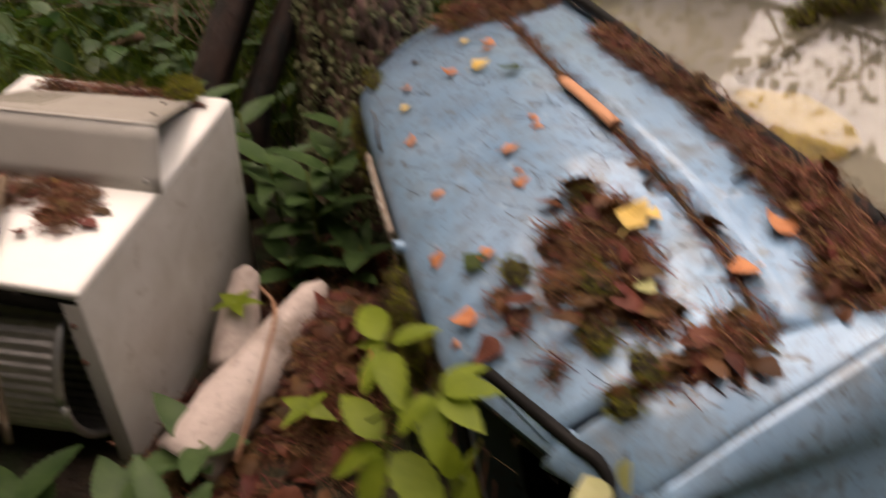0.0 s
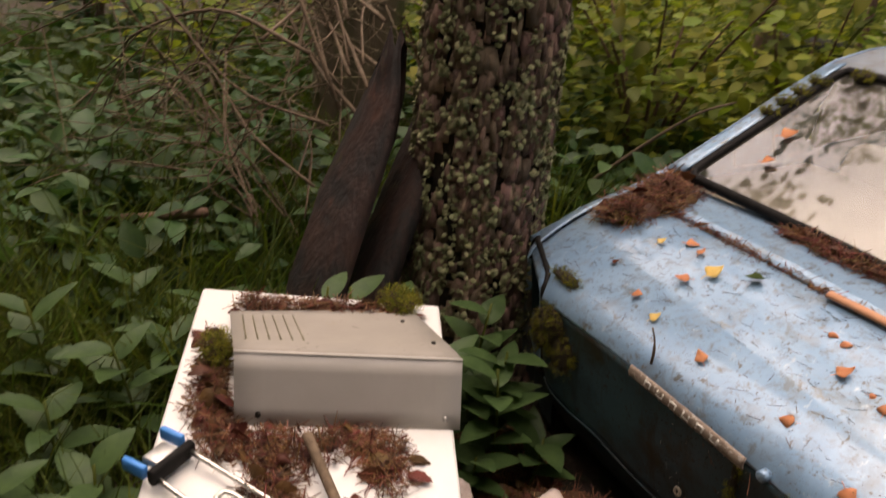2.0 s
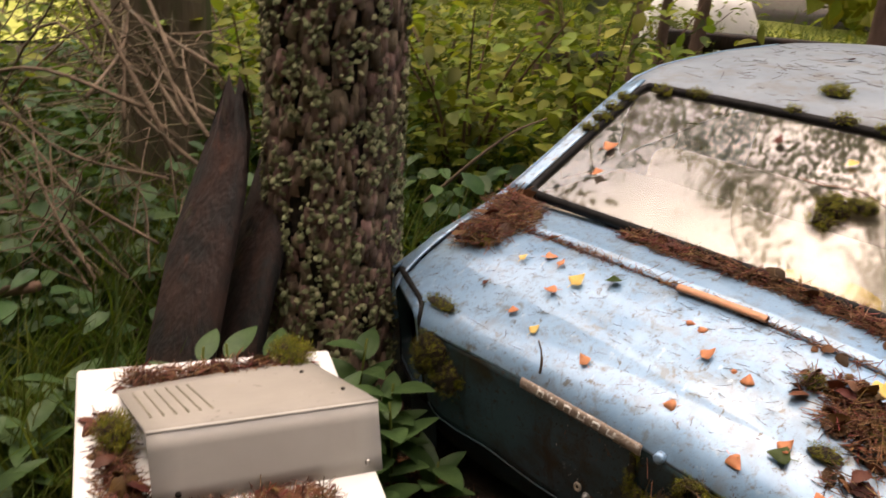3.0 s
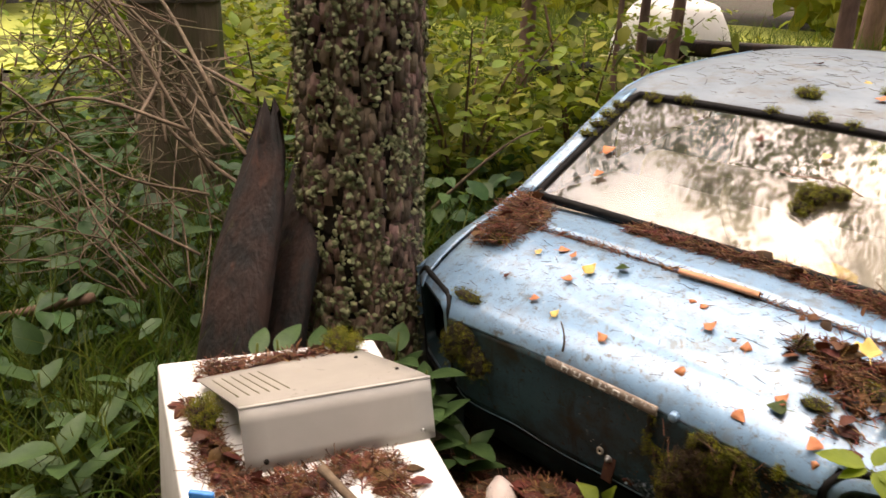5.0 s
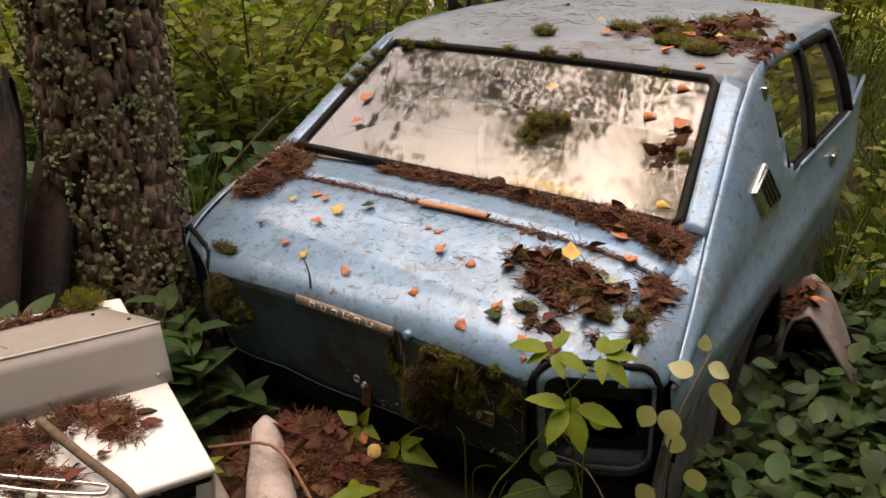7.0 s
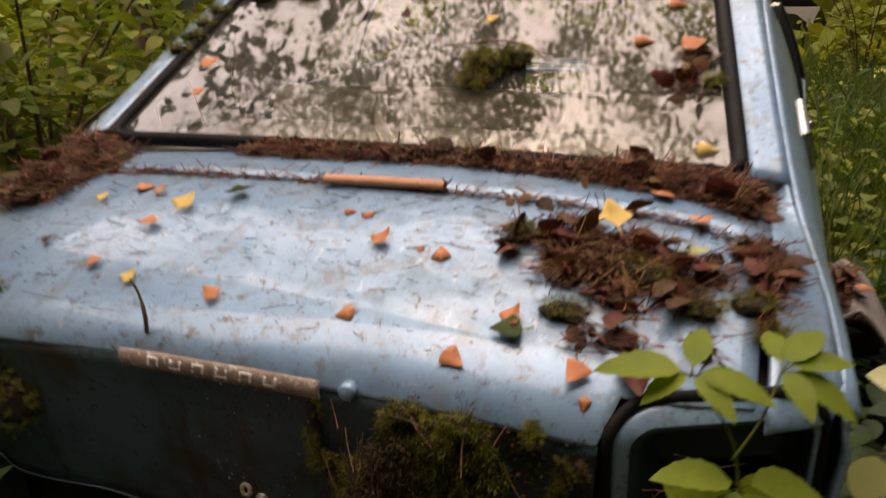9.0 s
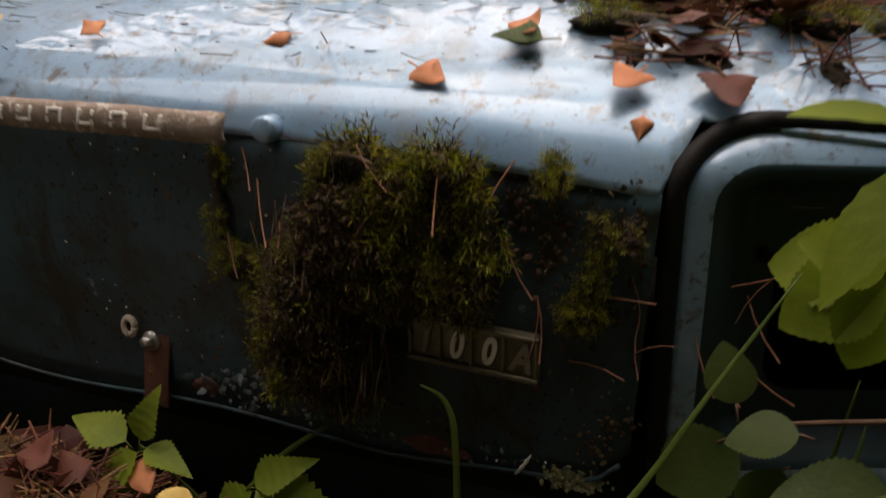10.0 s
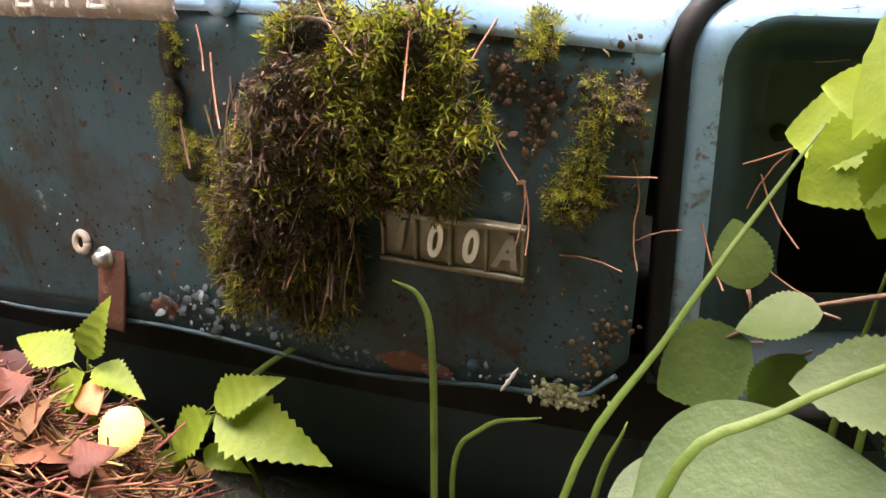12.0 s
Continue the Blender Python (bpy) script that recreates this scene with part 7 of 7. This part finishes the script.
def blade(points, width, face, label="long arching green grass blade before the boot"):
    """One grass blade: a folded ribbon along a smooth line."""
    line = smooth_line([stands(p, "blade") for p in points], 18)
    t = unit(np.gradient(line, axis=0))
    side = unit(np.cross(t, np.array(face, float)))
    n = np.cross(side, t)
    w = 0.9 * width * np.sin(np.pi * np.clip(np.linspace(0.22, 1.0, 18), 0, 1)) ** 0.7 + 0.0003
    v = np.stack([line - side * w[:, None] + n * w[:, None] * 0.35, line, line + side * w[:, None] + n * w[:, None] * 0.35], 1).reshape(-1, 3)
    f = np.array([(3 * i + k, 3 * i + k + 1, 3 * i + k + 4, 3 * i + k + 3) for i in range(17) for k in (0, 1)])
    ob = placed("grass_blade", fast_mesh("grass_blade", v, f), BLADEGREEN)
    thick(ob, 0.0004)
    return tagged(ob, label, "grass", "grass blades behind the car")


blade([(0.345, -0.19, 0.33), (0.342, -0.195, 0.50), (0.340, -0.20, 0.60), (0.333, -0.20, 0.628), (0.318, -0.20, 0.635)], 0.0022, (0, -1, 0.2))
blade([(0.40, -0.26, 0.36), (0.415, -0.25, 0.56), (0.45, -0.23, 0.64), (0.495, -0.20, 0.72)], 0.0018, (-0.3, -1, 0.2))
blade([(0.36, -0.17, 0.36), (0.345, -0.18, 0.52), (0.36, -0.18, 0.558), (0.39, -0.18, 0.570)], 0.0016, (0, -1, 0.3))
blade([(0.43, -0.30, 0.40), (0.455, -0.30, 0.60), (0.49, -0.285, 0.640), (0.56, -0.26, 0.675)], 0.0019, (-0.3, -1, 0.5))
blade([(0.41, -0.24, 0.36), (0.425, -0.235, 0.55), (0.437, -0.23, 0.60)], 0.0015, (0, -1, 0.2))
blade([(0.13, -0.15, 0.46), (0.19, -0.15, 0.535), (0.235, -0.145, 0.572), (0.25, -0.143, 0.58)], 0.0022, (0, -1, 0.4))
blade([(0.52, -0.19, 0.33), (0.525, -0.18, 0.56), (0.535, -0.16, 0.64)], 0.002, (0, -1, 0.1))
blade([(0.50, -0.17, 0.33), (0.515, -0.165, 0.56), (0.53, -0.155, 0.66)], 0.002, (0.2, -1, 0.1))
for x, z, dx, dz, ln in ((0.475, 0.685, 0.4, 0.15, 0.05), (0.485, 0.68, 0.3, -1, 0.05), (0.475, 0.645, 0.1, -1, 0.045), (0.480, 0.66, 0.25, 1, 0.05), (0.455, 0.665, 0.1, -1, 0.06), (0.49, 0.63, 0.6, -0.6, 0.04)):
    v, f = spread(BENT_NEEDLE, [(x, corner_y(x, z - 0.025) + 0.006, z - 0.025)], [(dx, -0.1, dz)], [(0.7, -0.5, 0.4)], [ln * 0.85], [0.062])
    tagged(placed("pine_needle", fast_mesh("pine_needle", v, f), PALENEEDLE, smooth=False), "dry reddish pine needle caught in the lamp opening", "needle", "needles on the boot face")
# brown scraps clinging to the face, and the hanging dry stem in the moss
stem = tube("twig", smooth_line([on_panel(0.218, 0.715, 0.012), on_panel(0.228, 0.738, 0.018), on_panel(0.262, 0.742, 0.026), on_panel(0.300, 0.722, 0.024)], 16), 0.0016, TWIG, None, sides=6)
tagged(stem, "thin dry arched twig in the moss curtain", "twig")
n = 260
sx, sz = rng.uniform(0.33, 0.43, n), 0.60 + 0.14 * rng.uniform(0, 1, n)
at = np.array([on_panel(min(a, 0.423), b, 0.0015) for a, b in zip(sx, sz)])
ob = scatter("dirt_crumbs", LEAF_CURL, DEADMOSS, at, aimless(n), aimless(n) + np.array((0, -1, 0)), rng.uniform(0.002, 0.008, n))
tagged(ob, "brown crumbs of dirt and moss stuck to the boot face", "dirt", kind="stuff")


# ---- wear on the boot face ----
FLAKE = surface("flaking_pale_paint", (0.075, 0.10, 0.115), (0.12, 0.145, 0.16), 60.0, (0.5, 0.8), 0.3, 200.0, vary="island", amount=0.3, depth=0.001)


def blotch(name, x, z, rx, rz, material, label, proud=0.0012):
    """A thin ragged patch lying on the boot face."""
    rings = []
    for k, off in ((1.0, -0.0004), (0.9, proud), (0.45, proud * 1.3)):
        ring = []
        for a in np.linspace(0, 2 * math.pi, 22, endpoint=False):
            r = k * (1 + 0.38 * noise.noise(Vector((math.cos(a) * 1.7 + x * 40, math.sin(a) * 1.7 + z * 40, 0))))
            px, pz = x + rx * r * math.cos(a), z + rz * r * math.sin(a)
            ring.append((px, panel_y(px, pz) - 0.001 - off, pz))
        rings.append(ring)
    return part(name, loft_bm(rings, False, True), material, lid, label)


for x, z, rx, rz in ((0.078, 0.521, 0.014, 0.009), (0.276, 0.512, 0.020, 0.008), (0.134, 0.566, 0.009, 0.005), (0.300, 0.509, 0.011, 0.005)):
    blotch("rust_patch", x, z, rx, rz, RUST, "flaking rust patch")
tube("rivet", [(0.326, panel_y(0.326, 0.518) + 0.002, 0.518), (0.326, panel_y(0.326, 0.518) - 0.002, 0.518), (0.326, panel_y(0.326, 0.518) - 0.004, 0.518)], [0.0042, 0.0040, 0.0015], PANEL, lid, "painted rivet head", sides=12)
tube("crease", [(x, panel_y(x, 0.578) - 0.0005, 0.579 - 0.03 * (x - 0.364)) for x in np.linspace(0.366, 0.420, 8)], 0.0007, PANEL, lid, "fine crease in the sheet", sides=5)


def flecks(name, label, n, x0, x1, z0, z1, lo, hi, material, template=LEAF_DEAD, centre=False):
    """Small flakes lying flat on the boot face."""
    if centre:
        fx, fz = rng.normal((x0 + x1) / 2, (x1 - x0) / 4, n), rng.normal((z0 + z1) / 2, (z1 - z0) / 4, n)
    else:
        fx, fz = rng.uniform(x0, x1, n), rng.uniform(z0, z1, n)
    at = np.array([(a, panel_y(a, b) - 0.002, b) for a, b in zip(fx, fz)])
    d = aimless(n) * np.array((1, 0.15, 1))
    ob = scatter(name, template, material, at, d, aimless(n) * 0.4 + np.array((0, -1, 0)), rng.uniform(lo, hi, n))
    return tagged(ob, label, "flakes", kind="stuff")


flecks("paint_flakes", "pale curling paint flakes low on the boot face", 55, 0.065, 0.160, 0.508, 0.545, 0.003, 0.012, FLAKE, centre=True)
flecks("paint_flakes", "paint flakes along the lower edge of the boot face", 70, 0.10, 0.40, 0.505, 0.518, 0.002, 0.006, FLAKE)
flecks("lichen_crust", "grey-brown lichen crust in the corner of the boot face", 240, 0.366, 0.406, 0.501, 0.514, 0.003, 0.006, LICHEN, LEAF_CURL, True)
for x, z, r in ((0.366, 0.668, 0.005), (0.371, 0.687, 0.007), (0.352, 0.702, 0.005), (0.408, 0.640, 0.006), (0.412, 0.560, 0.008), (0.402, 0.535, 0.008)):
    flecks("dirt_clot", "clot of brown dirt stuck to the boot face", 40, x - 2 * r, x + 2 * r, z - 2 * r, z + 2 * r, 0.002, 0.006, DEADMOSS, LEAF_CURL, True)
flecks("dirt_specks", "dark specks of dirt on the boot face", 650, -0.05, 0.42, 0.51, 0.73, 0.0012, 0.0035, DARK, LEAF_LOW)
flecks("pale_specks", "pale specks on the boot face", 60, -0.05, 0.42, 0.51, 0.73, 0.0012, 0.003, FADEDWHITE, LEAF_LOW)
tagged(tube("dropping", smooth_line([(0.346, panel_y(0.346, 0.505) - 0.004, 0.504), (0.352, panel_y(0.352, 0.512) - 0.006, 0.513), (0.357, panel_y(0.357, 0.52) - 0.003, 0.522)], 8), [0.0006, 0.0014, 0.0009, 0.0018, 0.0010, 0.0016, 0.0009, 0.0004], FADEDWHITE, None, sides=7), "small pale crusted dropping on the boot face", "dropping")
# brown strings that hang in the moss curtain
n = 420
sx, sz = rng.normal(0.215, 0.022, n), rng.uniform(0.575, 0.70, n)
at = np.array([(a, panel_y(a, b) - rng.uniform(0.012, 0.034), b) for a, b in zip(sx, sz)])
d = aimless(n) * 0.35 + np.array((0.05, -0.1, -1))
strings = scatter("moss_strings", NEEDLES, DEADMOSS, at, d, aimless(n), rng.uniform(0.012, 0.045, n), rng.uniform(0.05, 0.10, n), smooth=False)
tagged(strings, "dark dead strings hanging in the moss curtain", "moss", kind="stuff")
